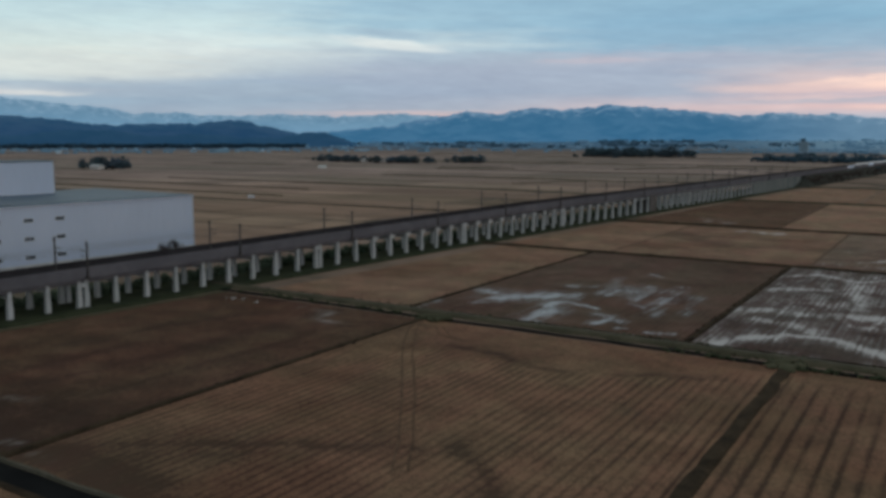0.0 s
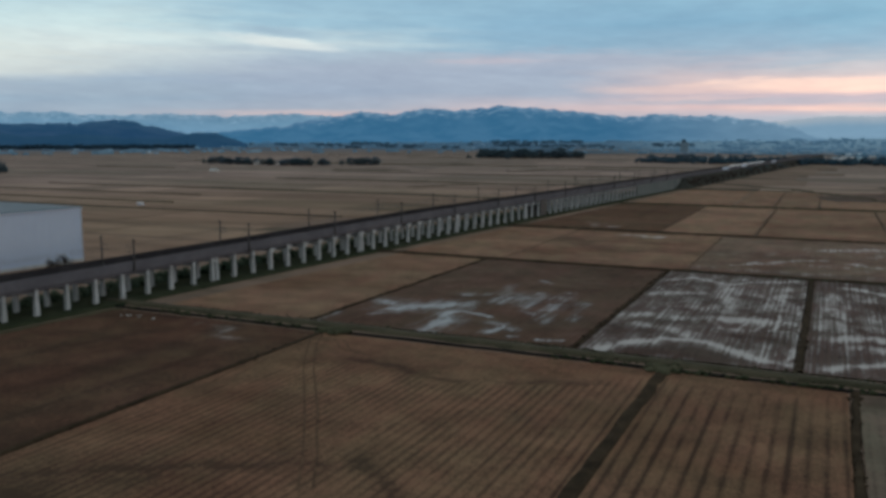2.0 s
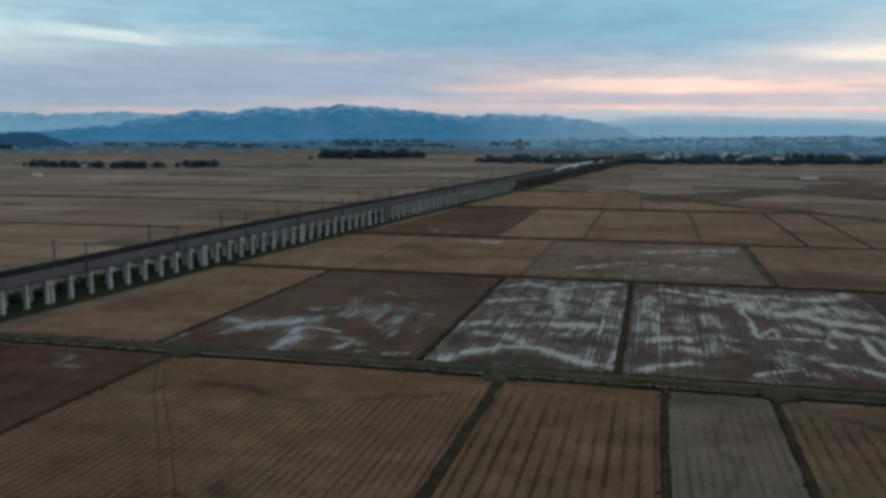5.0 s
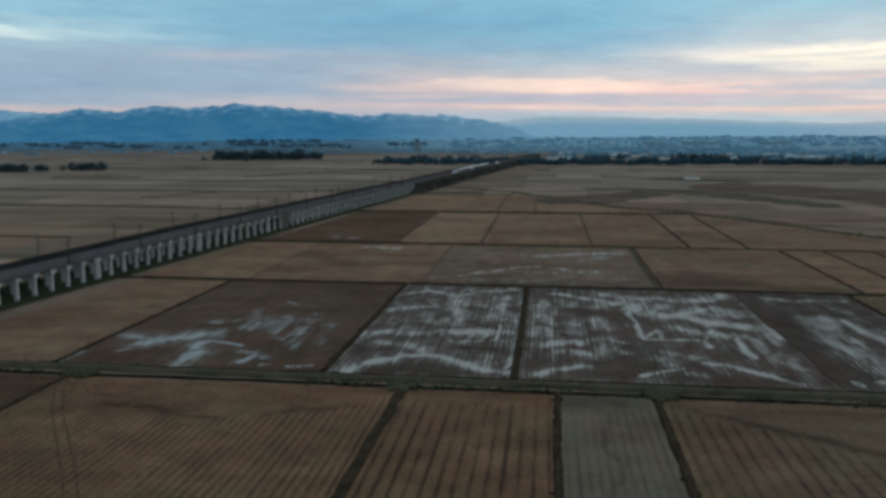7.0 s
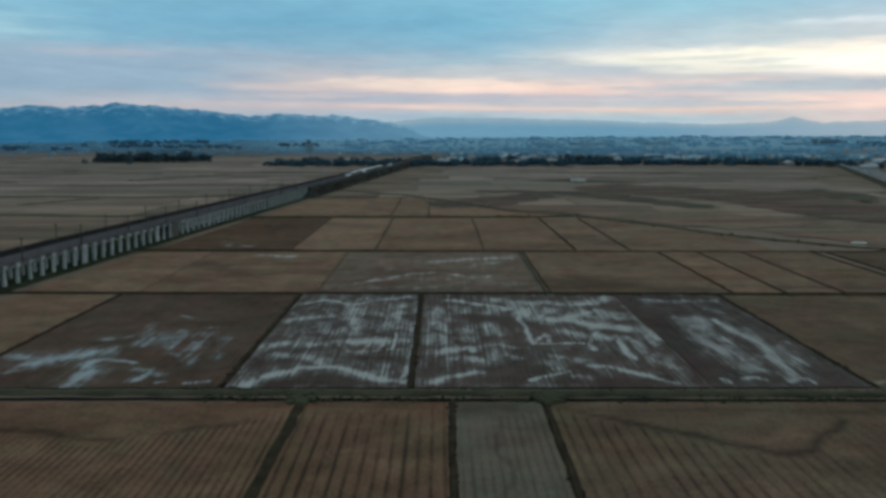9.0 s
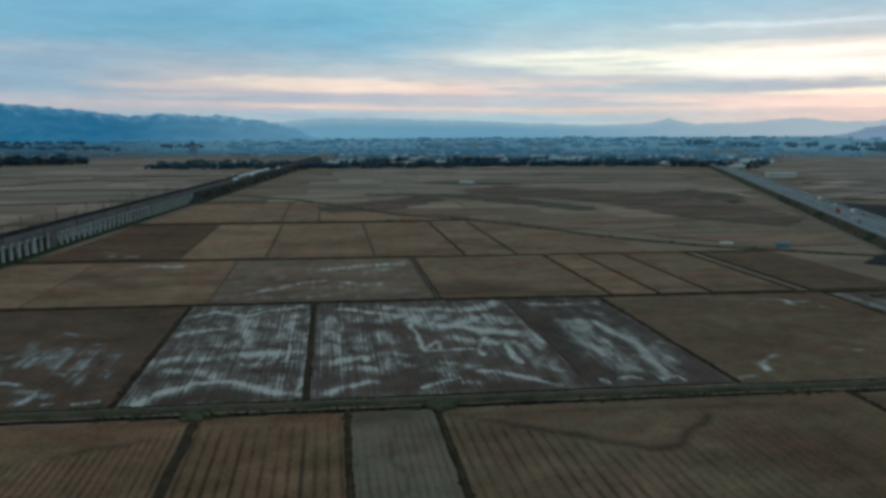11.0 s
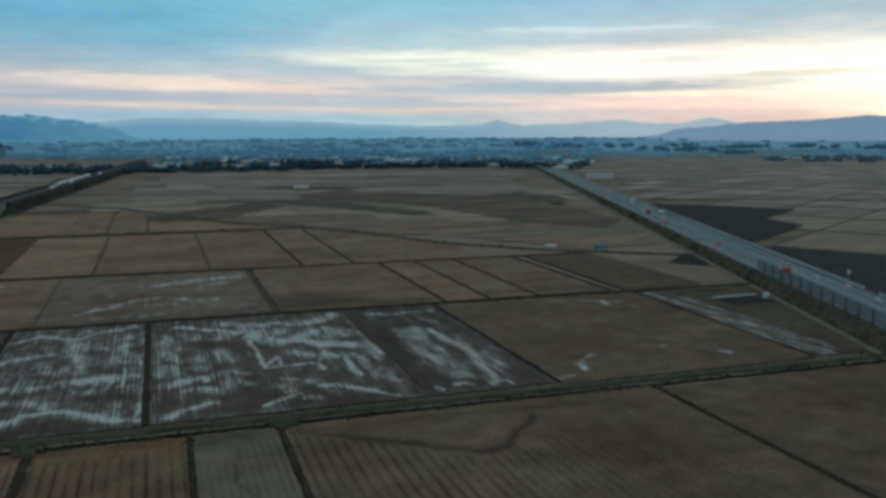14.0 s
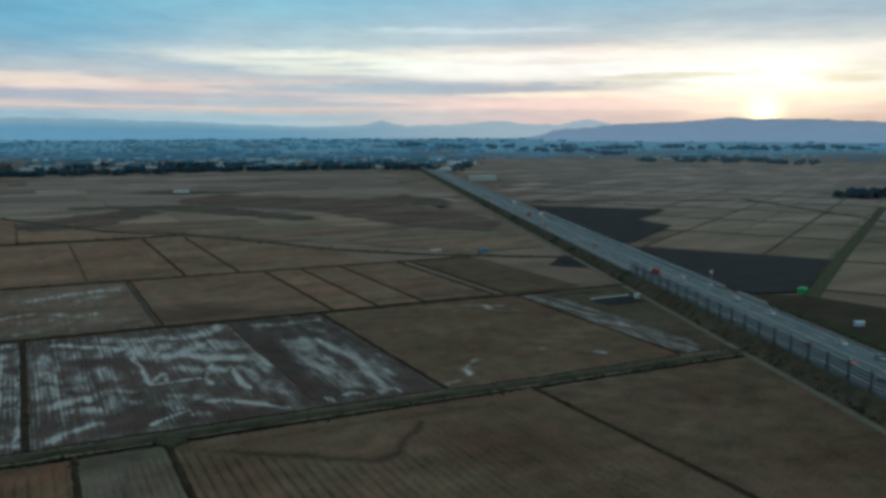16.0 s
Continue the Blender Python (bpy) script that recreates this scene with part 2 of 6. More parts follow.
def paddy(name, straw, soil, wet=0.0, snow_tone=(0.56, 0.572, 0.58), combed=1.0):
    """A harvested rice field: swaths of straw and soil (vertex layer rows), thin snow (vertex layer snow), damp patches."""
    m, n, b = shader(name, 0.9)
    co = n.add("ShaderNodeTexCoord").outputs["Object"]
    rows = n.add("ShaderNodeAttribute", attribute_name="rows").outputs["Fac"]
    snow = n.add("ShaderNodeAttribute", attribute_name="snow").outputs["Fac"]
    long = n.add("ShaderNodeMapping", {0: co, 3: (1.0, 0.07, 1.0)}).outputs[0]
    band = n.noise(n.add("ShaderNodeMapping", {0: co, 3: (0.28, 1.0, 1.0)}).outputs[0], 0.16, 6, 0.7)
    wide = n.noise(n.add("ShaderNodeMapping", {0: co, 3: (0.3, 1.0, 1.0)}).outputs[0], 0.05, 5, 0.65)
    clod = n.noise(co, 2.6, 4, 0.75)
    big, mid, small, streak = n.noise(co, 0.022, 4), n.noise(co, 0.12, 5), n.noise(co, 0.9, 6, 0.75), n.noise(long, 1.5, 5, 0.7)
    f = n.math("ADD", n.math("MULTIPLY", rows, 0.8), n.math("MULTIPLY", n.math("SUBTRACT", streak, 0.5), 0.4))
    f = n.math("ADD", f, n.math("MULTIPLY", n.math("SUBTRACT", small, 0.5), 1.0))
    f = n.math("ADD", f, n.math("MULTIPLY", n.math("SUBTRACT", clod, 0.5), 1.3))
    f = n.math("ADD", f, n.math("MULTIPLY", n.math("SUBTRACT", mid, 0.5), 0.7))
    col = n.mix(n.span(f, 0.05, 0.85), (*soil, 1), (*straw, 1))
    r = n.add("ShaderNodeObjectInfo").outputs["Random"]
    val = n.math("ADD", n.math("ADD", 0.55, n.math("MULTIPLY", r, 0.22)), n.math("ADD", n.span(big, 0.3, 0.7, 0.0, 0.3), n.span(wide, 0.32, 0.68, 0.06, 0.3)))
    col = n.mix(n.span(big, 0.55, 0.3, 0.0, 0.35), col, n.mix(1.0, col, (1.12, 0.93, 0.85, 1), "MULTIPLY"))
    col = n.mix(n.span(band, 0.56, 0.7, 0.0, 0.25), col, (0.075, 0.06, 0.05, 1))
    tint = n.noise(n.add("ShaderNodeMapping", {0: co, 3: (1.0, 0.6, 1.0)}).outputs[0], 0.055, 5, 0.7)
    col = n.mix(n.span(tint, 0.35, 0.65), n.mix(1.0, col, (0.96, 1.02, 0.97, 1), "MULTIPLY"), n.mix(1.0, col, (1.08, 0.96, 0.98, 1), "MULTIPLY"))
    col = n.add("ShaderNodeHueSaturation", {2: val, 4: col}).outputs[0]
    comb = n.noise(n.add("ShaderNodeMapping", {0: co, 3: (1.0, 0.011, 1.0)}).outputs[0], 1.6 if combed <= 1.0 else 2.4, 4, 0.7)
    rag = n.noise(n.add("ShaderNodeMapping", {0: co, 3: (1.0, 0.4, 1.0)}).outputs[0], 0.22, 6, 0.66)
    speck = n.noise(n.add("ShaderNodeMapping", {0: co, 3: (1.0, 0.3, 1.0)}).outputs[0], 1.4, 4, 0.7)
    lines = n.math("MULTIPLY", n.span(comb, 0.34, 0.66, 0.55, 1.4), n.span(rows, 0.72, 0.34, 0.72, 1.22))
    lines = n.math("ADD", 1.0 - combed, n.math("MULTIPLY", lines, combed))
    sn = n.math("MULTIPLY", n.math("MULTIPLY", snow, lines), n.span(rag, 0.32, 0.68, 0.45, 1.5))
    sn = n.math("MULTIPLY", sn, n.span(speck, 0.3, 0.7, 0.85, 1.15))
    sn = n.math("MAXIMUM", sn, n.math("MULTIPLY", n.span(snow, 0.55, 1.0, 0.0, 0.62), n.span(comb, 0.36, 0.62, 0.62, 1.15)))
    sn = n.span(sn, 0.08, 0.75, 0.0, 0.77)
    col = n.mix(sn, col, (*snow_tone, 1))
    n.tree.links.new(col, b.inputs["Base Color"])
    damp = n.math("MULTIPLY", n.span(mid, 0.5, 0.75), wet)
    rough = n.math("SUBTRACT", 0.92, n.math("MULTIPLY", damp, 0.5))
    n.tree.links.new(rough, b.inputs["Roughness"])
    bp = n.add("ShaderNodeBump", {"Strength": 0.5, "Distance": 0.12, "Height": n.math("ADD", small, streak)})
    n.tree.links.new(bp.outputs[0], b.inputs["Normal"])
    return m


M_PADDY = paddy("stubble_paddy", (0.315, 0.216, 0.15), (0.13, 0.091, 0.067), combed=0.25)
M_PADDY_NEAR = paddy("swathed_stubble", (0.196, 0.127, 0.083), (0.06, 0.041, 0.03), combed=0.2)
M_PADDY_TAN = paddy("tan_stubble", (0.28, 0.2, 0.14), (0.115, 0.084, 0.063), combed=0.25)
M_PADDY_OLIVE = paddy("olive_stubble", (0.19, 0.14, 0.096), (0.062, 0.048, 0.036), combed=0.2)
M_PADDY_DARK = paddy("dark_paddy", (0.142, 0.09, 0.06), (0.046, 0.031, 0.024), 0.3, combed=0.2)
M_PADDY_THAW = paddy("thawing_paddy", (0.235, 0.175, 0.135), (0.1, 0.077, 0.063), 0.3, combed=0.9)
M_PADDY_PALE = paddy("pale_paddy", (0.16, 0.141, 0.114), (0.078, 0.069, 0.056))
M_PADDY_WET = paddy("wet_paddy", (0.103, 0.08, 0.071), (0.044, 0.036, 0.035), 0.5)
M_PADDY_COMBED = paddy("combed_paddy", (0.096, 0.076, 0.069), (0.042, 0.036, 0.035), 0.5, combed=1.7)
M_PADDY_SLUSH = paddy("slushy_paddy", (0.135, 0.094, 0.071), (0.054, 0.04, 0.033), 0.5, (0.47, 0.54, 0.6), 1.0)
M_ROUGH = paddy("rough_grass", (0.135, 0.112, 0.081), (0.05, 0.044, 0.032))
M_BLACK = grainy("black_soil", (0.018, 0.02, 0.025), (0.035, 0.038, 0.045), 0.2, 0.85)
M_BUND = grainy("bund_turf", (0.022, 0.018, 0.013), (0.062, 0.048, 0.032), 0.6, 0.95, 0.5)
M_GRASS = grainy("winter_grass", (0.04, 0.045, 0.028), (0.088, 0.09, 0.06), 0.5, 0.95, 0.6)
M_GRASS_DARK = grainy("damp_grass", (0.02, 0.03, 0.017), (0.05, 0.058, 0.034), 0.4, 0.95, 0.6)
M_BANK = grainy("dead_bank_grass", (0.045, 0.041, 0.03), (0.1, 0.088, 0.065), 0.5, 0.95, 0.5)
M_VERGE = grainy("worn_verge_grass", (0.038, 0.04, 0.026), (0.092, 0.085, 0.06), 0.35, 0.95, 0.6)
M_EDGE = grainy("dry_field_edge", (0.11, 0.083, 0.063), (0.17, 0.125, 0.095), 0.5, 0.95, 0.4)
# Darker and greyer than the grass of the expressway bank.
M_RAILBANK = grainy("dark_bank_grass", (0.026, 0.032, 0.03), (0.062, 0.064, 0.057), 0.2, 0.95, 0.5)
M_FARBANK = grainy("distant_bank_grass", (0.068, 0.062, 0.049), (0.112, 0.098, 0.077), 0.05, 0.95, 0.0)
M_LANE = grainy("gravel_lane", (0.06, 0.061, 0.047), (0.112, 0.108, 0.088), 0.5, 0.95, 0.5)
M_TOE = grainy("pale_gravel_lane", (0.13, 0.12, 0.098), (0.2, 0.185, 0.155), 0.5, 0.95, 0.4)
M_CONC = grainy("weathered_concrete", (0.335, 0.365, 0.385), (0.53, 0.565, 0.59), 0.8, 0.85, 0.2, random_tint=0.12)
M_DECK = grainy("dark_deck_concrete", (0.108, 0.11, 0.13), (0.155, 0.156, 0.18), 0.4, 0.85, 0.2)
# Shade inside the far parapet is put into this dark wall colour.
M_DARKENED = grainy("darkened_concrete", (0.034, 0.033, 0.038), (0.058, 0.056, 0.063), 0.4, 0.9, 0.2)
# This grey mixes pale column concrete with the shade between columns.
M_SHADED_WALL = grainy("shade_grey_concrete", (0.12, 0.145, 0.15), (0.2, 0.225, 0.23), 0.25, 0.9, 0.2, stretch=(1, 1, 0.3))
# Track slab colour darkened for the shade between the parapets.
M_BALLAST = grainy("track_slab", (0.028, 0.026, 0.027), (0.05, 0.046, 0.046), 0.6, 0.95, 0.4)
M_STEEL = grainy("dark_galvanised_steel", (0.05, 0.05, 0.052), (0.1, 0.1, 0.105), 2.0, 0.6, 0.1, 0.4)
M_CLAD = grainy("white_metal_cladding", (0.47, 0.575, 0.745), (0.52, 0.625, 0.8), 0.15, 0.6, 0.05, stretch=(1, 1, 0.25))
M_TRIM = grainy("pale_metal_trim", (0.44, 0.53, 0.68), (0.55, 0.63, 0.76), 0.5, 0.55, 0.05)
M_ROOF = grainy("blue_grey_roof_sheet", (0.045, 0.09, 0.135), (0.085, 0.135, 0.185), 0.2, 0.55, 0.1)
M_GLASS = grainy("dark_window_glass", (0.03, 0.035, 0.04), (0.05, 0.055, 0.06), 1.0, 0.15, 0.0)
M_ASPH = grainy("worn_asphalt", (0.06, 0.088, 0.112), (0.106, 0.143, 0.172), 0.25, 0.75, 0.2)
M_PAINT = grainy("road_paint", (0.5, 0.5, 0.5), (0.7, 0.7, 0.7), 1.0, 0.7, 0.0)
M_HEDGE = grainy("hedge_foliage", (0.032, 0.055, 0.04), (0.08, 0.105, 0.075), 0.6, 0.95, 0.4)
M_BARK = grainy("tree_bark", (0.03, 0.025, 0.02), (0.07, 0.06, 0.05), 2.0, 0.95, 0.3)
M_LEAF = grainy("cedar_foliage", (0.04, 0.072, 0.1), (0.092, 0.138, 0.168), 0.5, 0.9, 0.3, random_tint=0.3)
M_TWIG = grainy("bare_twigs", (0.04, 0.035, 0.032), (0.08, 0.07, 0.062), 0.5, 0.95, 0.3, random_tint=0.3)


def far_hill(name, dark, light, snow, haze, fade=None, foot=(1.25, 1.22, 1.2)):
    """Wooded slope, distance haze painted as emission, snow on the high gullies (vertex layer high)."""
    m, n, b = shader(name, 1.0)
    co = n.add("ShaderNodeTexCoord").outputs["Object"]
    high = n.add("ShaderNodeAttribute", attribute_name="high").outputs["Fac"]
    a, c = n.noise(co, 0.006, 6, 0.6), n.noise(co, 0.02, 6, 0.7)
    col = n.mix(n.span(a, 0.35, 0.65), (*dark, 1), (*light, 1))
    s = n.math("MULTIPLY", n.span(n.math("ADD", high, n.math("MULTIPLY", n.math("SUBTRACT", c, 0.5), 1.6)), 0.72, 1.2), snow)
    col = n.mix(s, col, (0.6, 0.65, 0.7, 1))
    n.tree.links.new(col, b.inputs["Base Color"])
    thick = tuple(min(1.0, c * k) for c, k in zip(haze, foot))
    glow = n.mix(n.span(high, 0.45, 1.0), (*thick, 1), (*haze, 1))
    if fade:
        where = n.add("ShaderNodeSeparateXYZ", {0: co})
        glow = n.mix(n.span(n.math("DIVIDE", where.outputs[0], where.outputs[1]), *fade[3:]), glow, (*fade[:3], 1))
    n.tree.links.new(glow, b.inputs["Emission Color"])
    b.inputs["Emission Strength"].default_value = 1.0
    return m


# The hills' blue comes mostly from the emitted haze colour.
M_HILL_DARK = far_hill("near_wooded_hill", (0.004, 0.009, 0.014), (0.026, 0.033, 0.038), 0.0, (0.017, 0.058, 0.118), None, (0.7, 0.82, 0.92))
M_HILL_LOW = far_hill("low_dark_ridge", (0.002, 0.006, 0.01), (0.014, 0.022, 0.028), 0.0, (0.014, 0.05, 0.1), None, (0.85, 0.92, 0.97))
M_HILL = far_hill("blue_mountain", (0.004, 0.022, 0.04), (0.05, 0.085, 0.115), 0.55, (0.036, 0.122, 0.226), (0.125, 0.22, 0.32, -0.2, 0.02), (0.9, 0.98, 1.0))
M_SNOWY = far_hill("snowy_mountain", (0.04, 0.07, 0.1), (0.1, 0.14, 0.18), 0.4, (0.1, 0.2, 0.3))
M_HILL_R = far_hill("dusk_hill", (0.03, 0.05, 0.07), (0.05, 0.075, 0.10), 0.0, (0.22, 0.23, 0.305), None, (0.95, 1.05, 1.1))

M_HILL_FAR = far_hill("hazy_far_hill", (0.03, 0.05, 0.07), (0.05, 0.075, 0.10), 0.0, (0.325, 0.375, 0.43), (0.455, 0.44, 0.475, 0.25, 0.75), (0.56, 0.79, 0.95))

# ---------------------------------------------------------------- mesh helpers
TILT_GRID = -3.555


def G(u, v, z=0.0):
    """A place from the field grid: u across, v away."""
    return Vector((0.99808 * u + 0.06201 * v, -0.06201 * u + 0.99808 * v, z))


GRID = Matrix.Rotation(radians(TILT_GRID), 4, "Z")


def mesh_ob(name, verts, faces, mat, parent=None, label="", smooth=False, layers=()):
    me = bpy.data.meshes.new(name)
    me.from_pydata(verts, [], faces)
    for key, vals in layers:
        me.attributes.new(key, "FLOAT", "POINT").data.foreach_set("value", vals)
    if smooth:
        me.polygons.foreach_set("use_smooth", [True] * len(me.polygons))
    me.materials.append(mat)
    ob = new(name, me)
    if parent is not None:
        ob.parent = parent
    if label:
        tagged(ob, label)
    return ob


def part(name, bm, material, parent=None, label=""):
    me = bpy.data.meshes.new(name)
    bm.to_mesh(me)
    bm.free()
    me.materials.append(material)
    ob = new(name, me)
    if parent is not None:
        ob.parent = parent
    if label:
        tagged(ob, label)
    return ob


def shared(name, like, parent, m):
    """One more part on the mesh of another."""
    ob = new(name, like.data)
    ob.parent = parent
    ob.matrix_basis = m
    return ob


def box(bm, x0, x1, y0, y1, z0, z1, m=None):
    vs = [bm.verts.new(Vector(p)) for p in ((x0, y0, z0), (x1, y0, z0), (x1, y1, z0), (x0, y1, z0), (x0, y0, z1), (x1, y0, z1), (x1, y1, z1), (x0, y1, z1))]
    if m is not None:
        for v in vs:
            v.co = m @ v.co
    for f in ((3, 2, 1, 0), (4, 5, 6, 7), (0, 1, 5, 4), (1, 2, 6, 5), (2, 3, 7, 6), (3, 0, 4, 7)):
        bm.faces.new([vs[k] for k in f])
    return vs


def slab(x0, x1, y0, y1, z0, z1, bevel=0.0):
    bm = bmesh.new()
    box(bm, x0, x1, y0, y1, z0, z1)
    if bevel:
        bmesh.ops.bevel(bm, geom=bm.edges[:], offset=bevel, segments=1, affect="EDGES")
    return bm


def sweep(name, section, stations, mat, parent=None, label="", closed=True):
    """A cross-section (offset, height) carried along stations of (matrix)."""
    verts, faces, k = [], [], len(section)
    for m in stations:
        verts += [m @ Vector((o, 0, h)) for o, h in section]
    for i in range(len(stations) - 1):
        for j in range(k if closed else k - 1):
            a, b = i * k + j, i * k + (j + 1) % k
            faces.append((a, b, b + k, a + k))
    if closed:
        faces += [tuple(range(k - 1, -1, -1)), tuple(range((len(stations) - 1) * k, len(stations) * k))]
    return mesh_ob(name, verts, faces, mat, parent, label)


def empty(name, m, label="", category="", group="", kind=""):
    ob = new(name)
    ob.matrix_world = m
    return tagged(ob, label, category, group, kind)


# ---------------------------------------------------------------- ground
def far_rise(az):
    return max(30.0, min(70.0, 50.0 + 0.57 * az))


def ground_height(x, y):
    r = math.hypot(x, y)
    t = max(0.0, min(1.0, (r - 2700) / 2200))
    return -0.35 + t * t * (3 - 2 * t) * far_rise(max(-75, min(75, math.degrees(math.atan2(x, y)))))


RINGS = [0, 40, 90, 150, 230, 330, 460, 640, 900, 1250, 1700, 2200, 2700, 3000, 3300, 3600, 3900, 4200, 4500, 4750, 4960]
N_SPOKE = 144
verts = [(0, 0, -0.35)]
for r in RINGS[1:]:
    for k in range(N_SPOKE):
        a = 2 * math.pi * k / N_SPOKE
        x, y = r * math.sin(a), r * math.cos(a)
        verts.append((x, y, ground_height(x, y)))
faces = [(0, 1 + (k + 1) % N_SPOKE, 1 + k) for k in range(N_SPOKE)]
for i in range(len(RINGS) - 2):
    a0, b0 = 1 + i * N_SPOKE, 1 + (i + 1) * N_SPOKE
    faces += [(a0 + k, a0 + (k + 1) % N_SPOKE, b0 + (k + 1) % N_SPOKE, b0 + k) for k in range(N_SPOKE)]
M_GROUND, n, b = shader("plain_of_fields", 0.95)
co = n.add("ShaderNodeTexCoord").outputs["Object"]
sep = n.add("ShaderNodeSeparateXYZ", {0: co})
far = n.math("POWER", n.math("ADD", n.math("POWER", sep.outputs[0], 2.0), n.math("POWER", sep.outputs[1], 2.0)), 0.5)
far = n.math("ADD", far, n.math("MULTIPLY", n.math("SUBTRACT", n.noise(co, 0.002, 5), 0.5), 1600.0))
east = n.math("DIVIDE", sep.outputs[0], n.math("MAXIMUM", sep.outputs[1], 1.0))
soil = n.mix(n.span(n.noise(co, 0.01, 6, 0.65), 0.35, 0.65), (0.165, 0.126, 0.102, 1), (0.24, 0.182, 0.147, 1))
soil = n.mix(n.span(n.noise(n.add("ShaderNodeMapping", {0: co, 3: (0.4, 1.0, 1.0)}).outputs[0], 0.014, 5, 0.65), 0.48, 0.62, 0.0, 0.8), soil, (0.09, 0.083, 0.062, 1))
# Distance haze is painted into the colour: soil greys, then land turns blue.
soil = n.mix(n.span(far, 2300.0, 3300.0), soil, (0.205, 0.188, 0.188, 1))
hazed_land = n.mix(n.span(n.noise(co, 0.012, 6, 0.75), 0.38, 0.62), (0.09, 0.185, 0.29, 1), (0.155, 0.285, 0.42, 1))
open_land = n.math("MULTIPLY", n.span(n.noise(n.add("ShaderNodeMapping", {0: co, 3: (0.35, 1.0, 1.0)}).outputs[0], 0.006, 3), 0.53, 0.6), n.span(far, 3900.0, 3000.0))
hazed_land = n.mix(n.span(east, -0.02, -0.25), hazed_land, (0.05, 0.1, 0.15, 1))
hazed_land = n.mix(open_land, hazed_land, (0.185, 0.165, 0.145, 1))
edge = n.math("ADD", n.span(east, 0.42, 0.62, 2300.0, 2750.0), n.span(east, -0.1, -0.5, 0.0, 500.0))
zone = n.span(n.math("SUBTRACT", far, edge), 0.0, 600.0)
n.tree.links.new(n.mix(zone, soil, n.mix(n.span(far, 2800.0, 3800.0), hazed_land, n.mix(n.span(east, 0.0, -0.25), (0.26, 0.44, 0.6, 1), (0.095, 0.2, 0.32, 1)))), b.inputs["Base Color"])
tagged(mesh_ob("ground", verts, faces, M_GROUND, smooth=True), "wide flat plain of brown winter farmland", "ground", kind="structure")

# ---------------------------------------------------------------- fields


def viaduct_u(v):
    """The grid's u of the viaduct's near foot at v."""
    return -202.0 + 0.0915 * (v - 163.0)


def field(u0, u1, v0, v1, mat, label, spacing=0.0, amp=0.08, du=0.6, dv=2.2, head=None, snow=None, cut=None, z=0.0, marks=None, depth=0.5, sharp=5, strong=None):
    """A paddy on the grid; swath grooves along v every spacing metres; head(u): where the swaths end; snow(u, v); marks(u, v): dark wheel marks."""
    nu, nv = max(2, round((u1 - u0) / du)), max(2, round((v1 - v0) / dv))
    vs, rows, sn = [], [], []
    for j in range(nv + 1):
        v = v0 + (v1 - v0) * j / nv
        lo, hi = (u0, u1) if cut is None else cut(v)
        for i in range(nu + 1):
            u = lo + (hi - lo) * i / nu
            w = 0.5
            if spacing:
                wob = 0.35 * noise.noise((u * 0.03, v * 0.008, 1.3))
                deep = 0.55 + 0.45 * noise.noise((u * 0.06, v * 0.03, 8.2)) + 0.35 * noise.noise((u * 0.3, v * 0.12, 2.2)) + 0.2 * noise.noise((u * 0.5, v * 0.55, 4.4))
                w = 0.7 - depth * max(0.1, deep) * (0.75 + 0.55 * noise.noise((round(u / spacing + wob) * 0.83, v * 0.006, 6.1))) * (0.5 + 0.5 * math.sin(2 * math.pi * (u / spacing + wob))) ** sharp
                fade = 1.0
                if head is not None:
                    fade = max(0.0, min(1.0, (head(u) - v) / 3.0))
                if strong is not None:
                    fade *= strong(u)
                w = 0.62 + (w - 0.62) * fade
            if marks is not None:
                w -= marks(u, v)
            rough = 0.05 * noise.noise((u * 0.7, v * 0.4, 0.0))
            vs.append((u, v, z + amp * w + rough))
            rows.append(w)
            sn.append(0.0 if snow is None else max(0.0, min(1.0, snow(u, v))))
    k = nu + 1
    fs = [(j * k + i, j * k + i + 1, (j + 1) * k + i + 1, (j + 1) * k + i) for j in range(nv) for i in range(nu)]
    ob = mesh_ob("paddy_field", vs, fs, mat, smooth=True, layers=(("rows", rows), ("snow", sn)))
    ob.matrix_world = GRID
    return tagged(ob, label, "field", kind="structure")


def bund(pts, width=1.6, high=0.45, mat=None, name="field_bund", label="low turf bund between paddies"):
    """A low earth bank along grid points."""
    st = []
    dense = []
    for (a, b), (c, d) in zip(pts, pts[1:]):
        n = max(2, int(math.hypot(c - a, d - b) / 4))
        dense += [(a + (c - a) * i / n, b + (d - b) * i / n) for i in range(n)]
    dense.append(pts[-1])
    for i, (a, b) in enumerate(dense):
        p, q = dense[max(0, i - 1)], dense[min(len(dense) - 1, i + 1)]
        ang = math.atan2(q[1] - p[1], q[0] - p[0]) - math.pi / 2
        s = 1 + 0.45 * noise.noise((a * 0.2, b * 0.2, 9.0))
        wander = 0.5 * noise.noise((a * 0.1, b * 0.1, 2.0))
        st.append(GRID @ Matrix.Translation((a, b, 0)) @ Matrix.Rotation(ang, 4, "Z") @ Matrix.Translation((wander, 0, 0)) @ Matrix.Diagonal((s, 1, s, 1)))
    h = width / 2
    sec = [(-h, -0.3), (-h * 0.55, high * 0.8), (-h * 0.2, high), (h * 0.25, high * 0.95), (h * 0.6, high * 0.75), (h, -0.3)]
    ob = sweep(name, sec, st, mat or M_BUND, closed=False)
    return tagged(ob, label, "bund", kind="structure")


